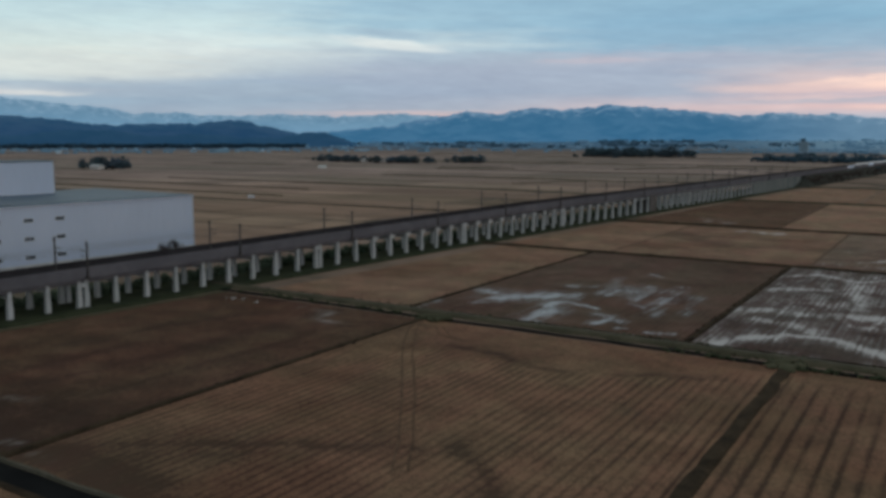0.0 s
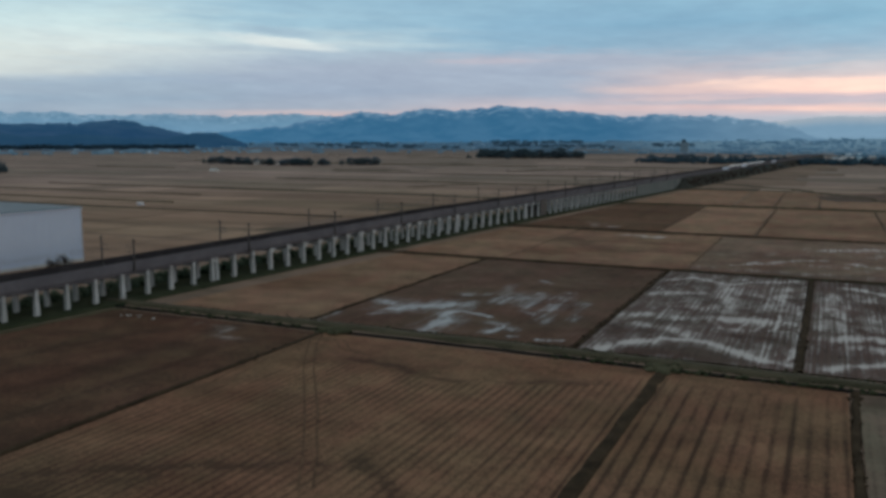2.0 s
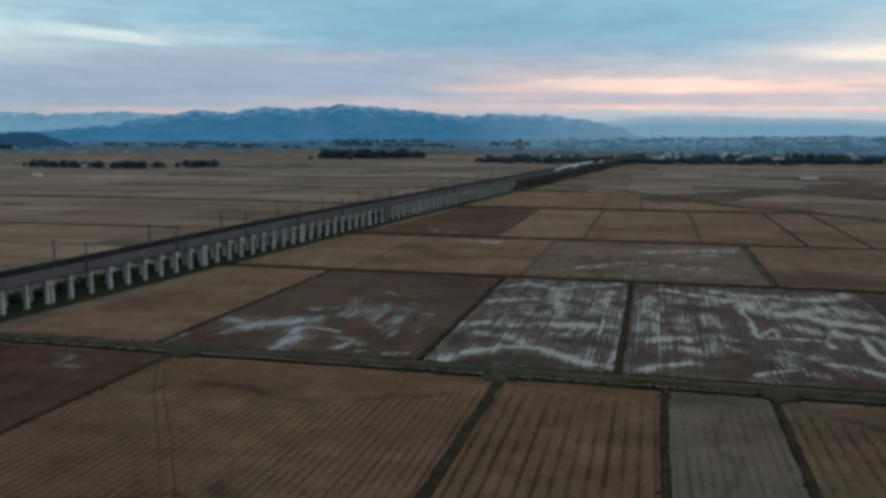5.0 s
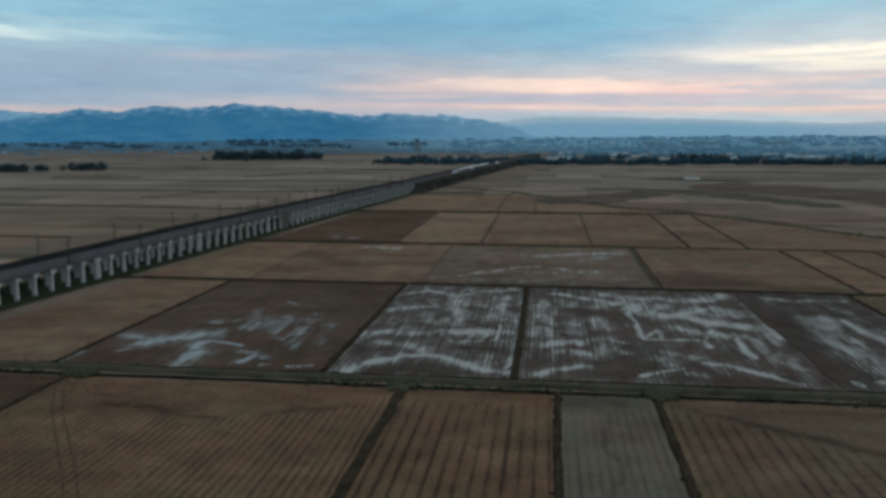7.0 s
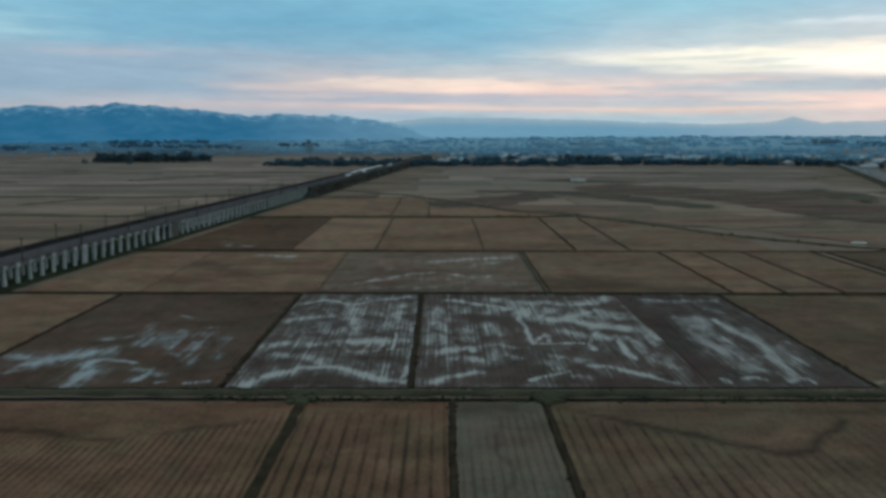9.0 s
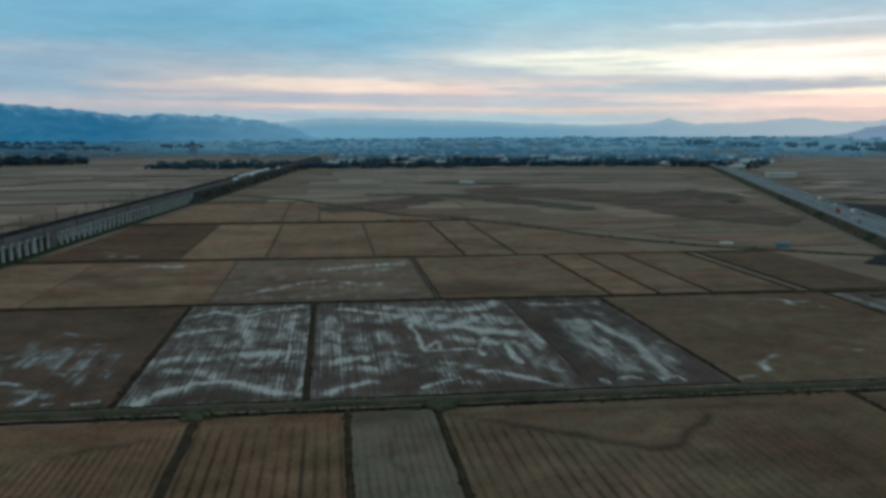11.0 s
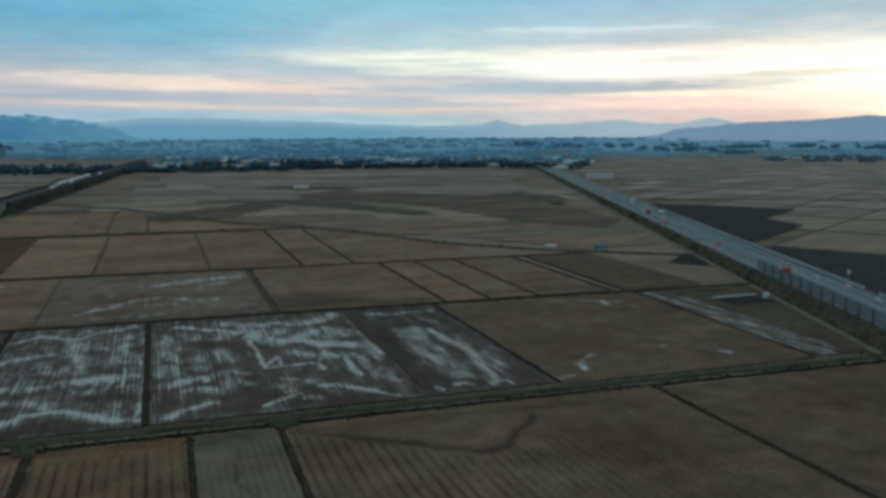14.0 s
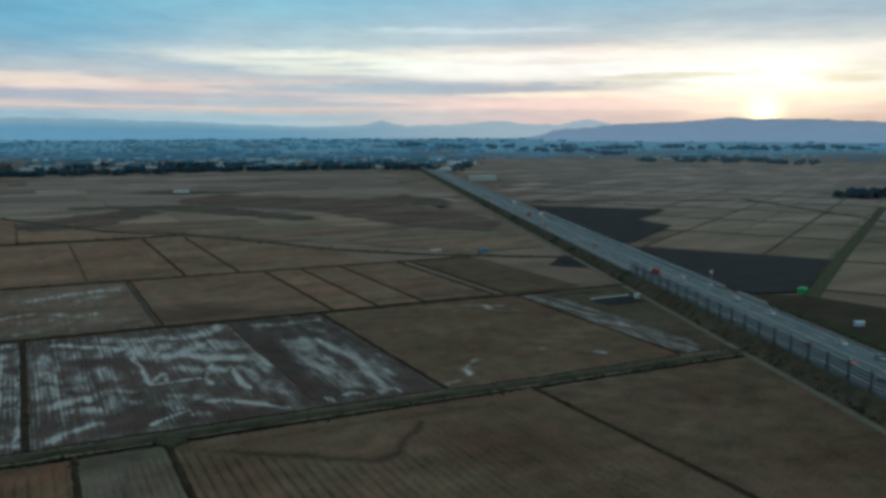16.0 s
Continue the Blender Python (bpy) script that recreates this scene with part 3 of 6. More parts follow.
def strokes(text, base=0.0, seed=0.0, loose=1.0):
    """A smooth sheet from strokes "strength radius u,v u,v ...", broken up by noise."""
    segs = []
    for one in text.split("|"):
        w = one.split()
        pts = [tuple(float(c) for c in q.split(",")) for q in w[2:]]
        for a, b in zip(pts, pts[1:] or pts):
            segs.append((float(w[0]), float(w[1]), a, b))

    def value(u, v):
        uu = u + loose * 2.8 * noise.noise((u * 0.12, v * 0.12, seed))
        vv = v + loose * 4.5 * noise.noise((u * 0.1, v * 0.1, seed + 5))
        best = base
        for k, r, (a, b), (c, d) in segs:
            dx, dy = c - a, d - b
            t = max(0.0, min(1.0, ((uu - a) * dx + (vv - b) * dy) / max(1e-6, dx * dx + dy * dy)))
            q = ((uu - a - t * dx) ** 2 + (vv - b - t * dy) ** 2) / (r * r)
            if k > 0 and q < 24:
                best = max(best, k * math.exp(-q), 0.5 * k * math.exp(-q / 5) if r > 1.3 else 0.0)
            elif q < 6:
                best *= 1 + k * math.exp(-q)
        return best * (1 + loose * (0.55 * noise.noise((u * 0.22, v * 0.07, seed + 2)) + 0.3 * noise.noise((u * 0.6, v * 0.3, seed + 3))))
    return value


def line(text):
    pts = [tuple(float(c) for c in q.split(",")) for q in text.split()]
    us, hs = [a for a, _ in pts], [b for _, b in pts]
    return lambda u: float(np.interp(u, us, hs)) + 1.5 * noise.noise((u * 0.2, 0.3, 0.7))


# nearest row, in front of the farm road
field(-200, -121, 86.4, 195, M_PADDY_DARK, "dark brown ploughed paddy beside the viaduct", 0.0, 0.05, 0.8, 2.4, cut=lambda v: (viaduct_u(v) + 9, -121), snow=strokes("0.32 3.5 -142,181 -134,180|0.25 4 -153,189 -146,187|0.2 2.5 -147,102 -142,104|0.25 1.5 -126,88 -121,89"), marks=strokes("0.35 2.5 -184,196 -166,195|0.22 1.5 -172,128 -168,157 -160,180|0.2 1.5 -152,84 -148,130 -146,170|0.2 1.2 -136,84 -134,130 -133,172|0.2 1.6 -162,90 -160,140|0.5 6 -142,97 -130,93 -123,91|0.4 5 -136,104 -126,100", 0.0, 3.0, 0.7))
field(-200, -121, -70, 81.2, M_PADDY_DARK, "dark brown ploughed paddy beside the viaduct", 0.0, 0.05, 1.6, 4.0, cut=lambda v: (viaduct_u(v) + 9, -121))
wheel_marks = "0.55 1.4 -100,177 -94,176|0.6 1.6 -92,176 -83,171.5|0.45 1.3 -80,171 -71,170|0.35 1.0 -60,174 -46,179|0.55 1.5 -69,125 -62,121 -56,115 -53,111|0.55 1.4 -86,113 -77,120 -72,121"
damp_marks = "0.5 1.5 -112,97 -97,108 -86,114|0.18 1.0 -114,186 -106,170|0.2 6 -106,100 -86,106|0.7 4 -118,89 -108,90 -98,88 -80,88|0.65 3.5 -117,93 -108,93 -94,92|0.4 3 -112,97 -104,97|0.35 1.6 -108,100 -98,103 -88,108"
field(-119, -35, 86.4, 195, M_PADDY_NEAR, "stubble paddy with straw swaths and wheel tracks", 1.85, 0.1, 0.3, 1.8, depth=1.0, head=line("-119,110 -116,128 -112,150 -106,172 -90,173 -76,168 -60,173 -48,178 -36,191"), marks=strokes(wheel_marks + "|" + damp_marks, 0.0, 0.0, 0.6), snow=strokes("0.2 1.6 -118,91 -112,89"))
field(-119, -35, -70, 81.2, M_PADDY_NEAR, "stubble paddy with straw swaths", 1.85, 0.1, 0.5, 4.0, depth=0.75)
M_WATER = grainy("still_ditch_water", (0.006, 0.007, 0.008), (0.012, 0.013, 0.014), 0.5, 0.9, 0.05)
strip = slab(-200, -35, 81.0, 86.6, -0.6, -0.22)
ob = part("field_ditch", strip, M_WATER)
ob.matrix_world = GRID
tagged(ob, "black still water in a field ditch", "ditch", kind="structure")
bund([(-190, 86.3), (-110, 86.4), (-35, 86.4)], 0.8, 0.3, M_LANE)
bund([(-190, 81.2), (-110, 81.2), (-35, 81.2)], 1.6, 0.3)
field(-33, 1.8, -70, 195, M_PADDY_NEAR, "narrow stubble paddy with straight straw swaths", 2.7, 0.12, 0.33, 1.8, depth=1.05, head=line("-33,193 -28,188 -15,187 -5,190 2,194"))
field(3.6, 24.6, -70, 195, M_PADDY_PALE, "pale smooth harrowed paddy strip", 1.9, 0.04, 0.33, 2.0, depth=0.8, head=line("3,190 10,184 16,185 25,192"), marks=strokes("0.6 2.5 7,191 16,188|0.3 0.7 14,180 13,120 12,40"))
field(26.6, 138, -70, 195, M_PADDY_OLIVE, "broad stubble paddy with faint swaths", 2.8, 0.1, 0.4, 2.0, depth=0.95, strong=lambda u: max(0.25, min(1.0, 1.9 - u / 62)), head=line("27,191 36,184 52,174 69,160 76,163 84,172 92,180 138,188"), marks=strokes("0.5 1.3 34,186 52,175 69,161 77,164 85,173 93,181|0.25 1 30,190 60,189 120,186", 0.0, 0.0, 0.4))
field(140, 225, -70, 192, M_PADDY_OLIVE, "plain brown stubble paddy below the expressway", 0.0, 0.04, 1.2, 3.0, cut=lambda v: (140, 231.5 + 0.372 * (v - 192)))
# second row, with thin snow


def strip_edge(v):
    """The grid's u of the bund left of the pale strip."""
    return 211.5 + 0.04 * (v - 207)


def lane_u(v):
    """The grid's u of the lane below the expressway."""
    return 246 + 0.372 * (v - 228)


field(-170, -132, 207, 334, M_PADDY, "brown paddy beside the viaduct", 0.0, 0.04, 1.0, 3.0, cut=lambda v: (viaduct_u(v) + 16, -132))
slush_drifts = ".8 1.5 -130,207 -131,212 -130,215 -130,219|.6 4 -130,238 -123,237 -116,233|.85 4.5 -116,231 -113,235 -108,237 -104,242|.9 3 -100,232 -98,224 -97,217 -97,209|.7 1.6 -82,214 -80,220 -77,219"
slush_veils = ".55 2.5 -135,237 -132,242|.5 2.2 -85,224 -81,222|.35 2.5 -110,258 -105,258 -101,262|.35 2.5 -104,250 -98,248|.35 6 -91,258 -81,264|.4 1.5 -94,293 -88,290|.4 1.5 -79,275 -76,274|.38 5 -93,266 -93,250|.38 5 -85,269 -83,249|.36 4 -77,254 -73,231|.3 7 -82,259 -78,264|.3 4 -69,262 -66,236|.25 4 -99,280 -97,262|.4 2.2 -81,241 -74,238"
slush_lines = ".5 .9 -121,220 -117,223|.8 1.3 -97,234 -92,233 -88,230|.6 1.2 -75,211 -73,212|.45 .8 -115,202 -112,202|.5 1 -67.3,211 -61.6,212"
slush_bare = "-.3 3 -118,220 -108,222"
field(-130, -58, 207, 334, M_PADDY_SLUSH, "dark wet paddy with patches of thin snow", 1.5, 0.04, 0.3, 1.2, sharp=2, depth=0.6, snow=strokes("|".join((slush_drifts, slush_veils, slush_bare, slush_lines)), 0.0, 1.0, 0.4))
streak_drifts = ".85 1.6 -52,315 -45,323 -38,316 -32,313 -28,320 -21,323 -13,329|.6 3 -32,322 -30,324|.65 5 -56,250 -47,253 -41,251|.65 4 -49,239 -38,236 -33,232|.95 2.2 -51,208 -47,217 -41,222 -39,226 -32,227 -28,224 -21,219 -15,213 -9,212|.6 6 -31,307 -29,267|.6 5 -16,312 -16,274|.65 5 -32,254 -23,255 -13,255"
streak_veils = ".5 5 -56,283 -49,289 -39,293|.45 4 -42,269 -33,268|.45 6 -33,300 -15,295|.4 4 -20,234 -16,227"
streak_lines = ".85 .8 -21.9,262 -22.5,245|.85 .8 -17.5,260 -17.8,246|.8 .8 -14.6,268 -14.5,246|.65 1 -28.0,244 -21.4,245 -10.6,246|.75 1 -8.7,320 -8.5,253 -9.6,223 -10.6,214"
streak_bare = "-.7 4 -51,230 -46,233|-.85 4 -43,210 -29,215 -23,212|-.6 4 -23,236 -15,233"
field(-56, -8.8, 207, 334, M_PADDY_WET, "dark wet paddy streaked with snow", 1.5, 0.04, 0.3, 1.2, sharp=2, depth=0.6, snow=strokes("|".join((streak_veils, streak_bare, streak_drifts, streak_lines)), 0.28, 2.0, 0.45))
band_drifts = ".9 2 4,322 13,315 22,309 29,301|.6 6 21,323 33,315 43,317 54,313 67,326|.85 5 30,297 39,286 49,283 55,277 62,273 67,269|.7 4 35,291 46,289 58,302 63,296|.6 5 41,269 49,262 57,260|.85 4 61,276 69,268 71,260|.65 4 1,242 6,247 11,245|.6 4 5,236 11,232|.85 1.8 -1,211 3,217 9,221 12,220|.85 1.5 43,228 48,226 52,222 55,218|.85 1.5 53,222 59,215 62,211"
band_veils = ".5 11 22,306 42,302 62,292|.5 3 16,250 23,248|.5 3 19,239 23,235|.5 3 33,236 37,235 41,232|.45 4 37,217 41,215|.5 6 -1,306 -1,254|.45 6 8,306 9,259|.5 5 18,310 17,265|.45 5 17,250 17,229|.4 5 31,234 33,226|.45 3 61,257 63,228|.4 3 67,253 66,224"
band_lines = ".95 1.1 28.0,291 29.2,271 29.5,254|.85 1 30.5,256 34.7,266 34.6,256|.9 1.1 29.4,253 38.3,253 47.5,254 47.1,245|.8 1 47.6,254 50.0,264 52.5,268|.9 1.2 57.8,265 57.0,250 56.2,239 56.9,235|.7 1.1 24.7,213 30.3,218 34.9,222"
band_bare = "-.85 6 11,290 20,287|-.85 5 15,219 22,218 22,229|-.5 5 44,212 51,209"
field(-6.6, 71, 207, 334, M_PADDY_WET, "dark wet paddy with broad bands of snow", 1.5, 0.04, 0.3, 1.2, sharp=2, depth=0.6, snow=strokes("|".join((band_drifts, band_veils, band_bare, band_lines)), 0.2, 3.0, 0.45))
field(71.5, 113, 207, 334, M_PADDY_COMBED, "dark wet paddy with long snow streaks", 1.5, 0.04, 0.3, 1.2, sharp=2, depth=0.95, snow=strokes(".5 3 83,322 92,318 101,321 108,321|.4 3 100,305 103,299|.55 4 85,288 85,259 86,235|.5 5 92,289 90,259 88,224|.7 2 97,286 98,270 100,257|.8 2 100,257 99,240 97,221 97,216|.45 4 102,273 101,253|.4 4 107,256 103,228|.35 4 100,251 99,223|-.85 4 77,304 75,268 73,228 72,214|.7 1.3 81.8,215 85.5,216 87.9,213|.7 1.3 93.0,212 97.9,215 99.0,211|.6 1.2 76.0,214 76.3,211", 0.14, 4.0, 0.35))
field(114.5, 212, 205, 332, M_PADDY_OLIVE, "brown paddy with a few snow spots", 0.0, 0.04, 0.8, 1.8, cut=lambda v: (114.5, strip_edge(v) - 1), snow=strokes("0.42 2.4 181,318 188,316 196,314|0.4 1.6 188,312 190,302|0.42 1.3 116,211 122,213|0.42 1.4 126,218 133,226 140,233|0.36 1.0 163,240 174,232 186,221|0.4 0.9 195,305 199,300", 0.0, 5.0))
field(212, 231, 206, 326, M_PADDY_WET, "pale strip of thawing snow", 2.4, 0.04, 0.5, 1.6, cut=lambda v: (strip_edge(v) + 1, strip_edge(v) + 19 - 0.05 * max(0, v - 290)), snow=strokes("0.4 6 222,325 222,270 219,206|0.35 4 230,312 228,250 226,215|0.5 1.6 214,300 214,215", 0.2, 6.0))
field(231, 285, 205, 331, M_ROUGH, "rough olive grass beside the expressway lane", 0.0, 0.06, 0.9, 2.0, cut=lambda v: (strip_edge(v) + 19.4 - 0.05 * max(0, v - 290), lane_u(v) - 0.8))
# third row
thaw = strokes("0.2 10 -46,352 -10,350 38,346|0.22 12 -44,392 0,404 36,400|0.15 14 -40,440 30,446|0.72 2.0 -39,358 -22,375 -5,390|0.6 6 -4,420 12,428 28,434|0.6 3 6,380 24,376|0.7 3 -98,445 -80,441|0.4 8 20,410 38,440|0.3 9 -8,372 30,362|0.3 5 -36,350 0,346", 0.0, 7.0)
ruts = strokes("0.6 3.5 48,367 62,362 80,357|0.4 3 50,350 70,352|0.5 2.5 92,343 112,344|0.35 4 -120,420 -90,380|0.5 3 148,349 164,351|0.4 5 56,362 70,366|0.45 3 176,350 200,347|0.4 4 -20,345 30,346", 0.0, 8.0)
for a, b, mat in ((-160, -126, M_PADDY), (-125, -52, M_PADDY), (-51, 43, M_PADDY_THAW), (45, 120.5, M_PADDY_TAN), (122.5, 142.5, M_PADDY), (144.5, 167, M_PADDY_TAN), (169, 206, M_PADDY_TAN), (216, 262, M_PADDY_OLIVE)):
    field(a, b, 338, 458, mat, "brown harvested paddy", 0.0, 0.04, 1.5, 2.5, snow=(lambda u, v: 0.72 * thaw(u, v)) if a in (-51, -125) else None, marks=lambda u, v: 1.5 * ruts(u, v), cut=(lambda v: (viaduct_u(v) + 12, -126)) if a == -160 else None)


def ditch_u(v):
    """The grid's u of the slanting drainage ditch."""
    return float(np.interp(v, (480, 530, 584, 672, 703, 781, 889, 960), (240, 192, 161, 106, 64, 23, -34, -102)))


far_ruts = strokes("0.5 5 78,522 92,512 106,497|0.4 4 84,535 100,530|0.3 6 30,470 60,474|0.3 5 -80,600 -50,590|0.3 6 -20,520 10,530", 0.0, 9.0)
old_snow = strokes("0.45 3 -124,486 -112,482|0.3 3 -132,500 -122,498", 0.0, 10.0)
for a, b, mat in ((-138, -86, M_PADDY_NEAR), (-84, -38, M_PADDY), (-36, 24, M_PADDY), (25.5, 76, M_PADDY), (78, 106.5, M_PADDY_TAN), (108.5, 190, M_PADDY_TAN)):
    limit = None
    if a == -138:
        limit = lambda v: (viaduct_u(v) + 12, -86)
    elif a == 108.5:
        limit = lambda v: (108.5, max(112, min(190, ditch_u(v) - 5)))
    field(a, b, 462, 650, mat, "brown harvested paddy", 0.0, 0.04, 1.4, 4.0, cut=limit, marks=far_ruts, snow=old_snow if a == -138 else None)
# fourth row, beyond the cross ditch
for a, b, v0, v1, mat in ((-150, -69, 664, 850, M_PADDY), (-67, -41, 664, 850, M_PADDY), (-39, -11, 664, 846, M_PADDY_TAN), (-9, 70, 664, 780, M_PADDY)):
    limit = None
    if a == -150:
        limit = lambda v: (viaduct_u(v) + 14, -69)
    elif a == -9:
        limit = lambda v: (-9, ditch_u(v) - 6)
    field(a, b, v0, v1, mat, "distant harvested paddy", 0.0, 0.04, 2.0, 6.0, cut=limit, marks=far_ruts)


for u in (-120.0, -34.2, 2.7, 25.6, 139.0):
    bund([(u - 1.6, -70), (u - 1.2, 20), (u + 0.3, 196)], 1.7 if u != -34.2 else 3.4, 0.35)
for u in (-131.0, -57.0, -7.7, 113.7, 211.5):
    bund([(u, 207), (u if u < 200 else 216.5, 334)], {-7.7: 2.2, 113.7: 0.8}.get(u, 1.3), 0.3)
for u in (-125.5, -51.5, 44.0, 121.5, 143.5, 168.0, 207.5, 215.0):
    bund([(u, 338), (u, 458)], 0.9 if u < 50 else 1.2, 0.35, M_EDGE if u < 40 else M_LANE if u < 50 else None)
    if u == 44.0:
        bund([(u + 2.0, 338), (u + 2.0, 458)], 1.4, 0.25)
        bund([(u - 1.6, 338), (u - 1.6, 458)], 1.0, 0.2, M_TOE)
for u in (-85.0, -36.8, 24.8, 77.0, 107.5):
    bund([(u, 462), (u, 650)], 1.7 if u > 70 else 0.8, 0.35, None if u > 70 else M_EDGE)
for u in (-40.0, -10.0):
    bund([(u, 662), (u, 850)], 1.2, 0.3, M_EDGE)
bund([(-150, 853), (-70, 853), (-36, 850)], 4.0, 0.5, M_GRASS_DARK)
bund([(-185, 338), (-100, 336.5), (60, 336), (290, 330)], 3.2, 0.6)
bund([(-170, 466), (-80, 464), (60, 460), (260, 459)], 3.6, 0.5)
bund([(-560, 672), (-383, 670), (-326, 669), (-266, 659), (-227, 665), (-188, 668)], 11.0, 0.8, M_FARBANK, "drainage_bank", "grassy bank of a drainage ditch")
bund([(-620, 866), (-468, 864), (-407, 875), (-308, 858), (-216, 885), (-190, 876)], 12.0, 0.9, M_FARBANK, "drainage_bank", "grassy bank of a drainage ditch")
bund([(-388, 766), (-365, 821), (-346, 844)], 6.0, 0.6, M_FARBANK)
bund([(-430, 1168), (-399, 1240), (-358, 1290)], 16.0, 0.9, M_FARBANK)
bund([(-369, 1364), (-294, 1400), (-201, 1422)], 22.0, 1.0, M_FARBANK)
bund([(-700, 1128), (-639, 1125), (-573, 1126)], 15.0, 0.9, M_FARBANK)
bund([(-814, 1435), (-696, 1438), (-616, 1480)], 16.0, 0.9, M_FARBANK)
bund([(-150, 656), (60, 656), (106, 664)], 5.0, 0.5, M_GRASS_DARK, "drainage_bank", "grassy bank of a drainage ditch")
bund([(-170, 1020), (-102, 960), (-34, 889), (23, 781), (64, 703), (106, 672), (161, 584), (192, 530), (240, 480), (270, 462), (300, 440), (328, 424)], 8.0, 0.4, M_BANK, "drainage_bank", "grassy bank of a drainage ditch")

M_RUT = grainy("wheel_rut_soil", (0.06, 0.042, 0.031), (0.14, 0.095, 0.065), 1.2, 0.95, 0.4)
for path in (
    "-119.8,190.1 -114.1,179.4 -107.7,168.8 -99.2,156.4 -89.1,141.6 -81.0,129.5 -74.6,119.3 -70.1,112.0",
    "-118.9,193.6 -113.5,182.4 -105.7,169.6 -97.1,157.2 -86.9,142.5 -78.9,130.3 -72.5,120.1 -68.1,112.8",
    "-118.7,191.7 -119.1,183.1 -119.8,173.9 -119.0,164.4 -117.5,154.8 -115.7,145.9",
    "-117.3,191.1 -117.2,182.7 -117.2,172.8 -116.2,163.1 -114.6,153.3",
    "-113,190 -107,183 -99,180",
    "-110.4,190 -104.4,183 -96.4,180",
):
    pts = [tuple(float(c) for c in q.split(",")) for q in path.split()]
    bund(pts, 0.55, 0.14, M_RUT, "wheel_track", "dark wheel rut pressed into the stubble")
bund([(viaduct_u(v) + 8.6, v) for v in (40, 90, 140, 196)], 2.4, 0.2, M_GRASS, "farm_track", "grassy track beside the viaduct")

# farm road between the first two rows
road = [(-205, 203.5), (-60, 203), (100, 201.5), (238, 199)]
bund([(a, b + 0.6) for a, b in road], 5.4, 0.35, M_VERGE, "farm_road", "grassy farm road between paddies")
bund([(a, b + 1.0) for a, b in road], 2.2, 0.42, M_LANE, "farm_track", "worn gravel wheel track along the farm road")
bund([(a, b - 5.0) for a, b in road], 1.7, 0.1, M_WATER, "ditch_edge", "dark edge of a field ditch")


ICO = []
PHI = (1 + 5 ** 0.5) / 2
for a, b in ((-1, PHI), (1, PHI), (-1, -PHI), (1, -PHI)):
    ICO += [(a, b, 0)]
for a, b in ((-1, PHI), (1, PHI), (-1, -PHI), (1, -PHI)):
    ICO += [(0, a, b)]
for a, b in ((PHI, -1), (PHI, 1), (-PHI, -1), (-PHI, 1)):
    ICO += [(a, 0, b)]
hull = bmesh.new()
for p in ICO:
    hull.verts.new(p)
hull.verts.ensure_lookup_table()
bmesh.ops.convex_hull(hull, input=hull.verts)
bmesh.ops.recalc_face_normals(hull, faces=hull.faces)
ICO_FACES = [tuple(v.index for v in f.verts) for f in hull.faces]
hull.free()


def tufts(name, runs, per_metre, spread, size, mat, label, seed):
    """Small uneven turf clumps scattered along grid runs, too many to count."""
    rng = random.Random(seed)
    vs, fs = [], []
    for (a, b), (c, d) in runs:
        ln = math.hypot(c - a, d - b)
        nx, ny = -(d - b) / ln, (c - a) / ln
        for i in range(int(ln * per_metre)):
            t, o = rng.random(), rng.gauss(0, 1) * spread
            p = G(a + (c - a) * t + nx * o, b + (d - b) * t + ny * o)
            if noise.noise((p.x * 0.09, p.y * 0.09, seed)) < rng.uniform(-0.5, 0.35):
                continue
            s, k = size * rng.uniform(0.4, 1.3), len(vs)
            for q in ICO:
                j = s * rng.uniform(0.35, 0.65)
                vs.append((p.x + q[0] * j * 1.3, p.y + q[1] * j * 1.3, 0.1 + q[2] * j * 0.6 + s * 0.2))
            fs += [tuple(k + w for w in f) for f in ICO_FACES]
    return tagged(mesh_ob(name, vs, fs, mat), label, "turf", kind="stuff")


runs = [((u - 1.2, 20), (u + 0.3, 196)) for u in (-120.0, -34.2, 2.7, 25.6, 139.0)] + [((u, 207), (u, 334)) for u in (-131.0, -57.0, -7.7, 113.7)]
tufts("bund_turf_clumps", runs, 2.2, 0.45, 0.36, M_BUND, "ragged clumps of dark turf on the field bunds", 61)
tufts("road_turf_clumps", [((-60, 205.9), (238, 202.5)), ((-205, 206.0), (-60, 205.9)), ((-60, 199.8), (238, 196.6))], 1.5, 0.7, 0.36, M_VERGE, "ragged clumps of winter grass beside the farm road", 62)
tufts("ditch_turf_clumps", [((-205, 198), (-122, 197.6)), ((-60, 197.2), (238, 193.6)), ((-185, 338), (290, 330)), ((-170, 465), (260, 459))], 1.6, 0.7, 0.55, M_GRASS_DARK, "ragged clumps of dark grass along the ditches", 63)
tufts("crossing_turf", [((24, 197), (31, 198)), ((-121, 197), (-114, 198)), ((-37, 197), (-31, 198))], 9.0, 1.6, 1.1, M_GRASS, "grass grown over a field crossing", 64)

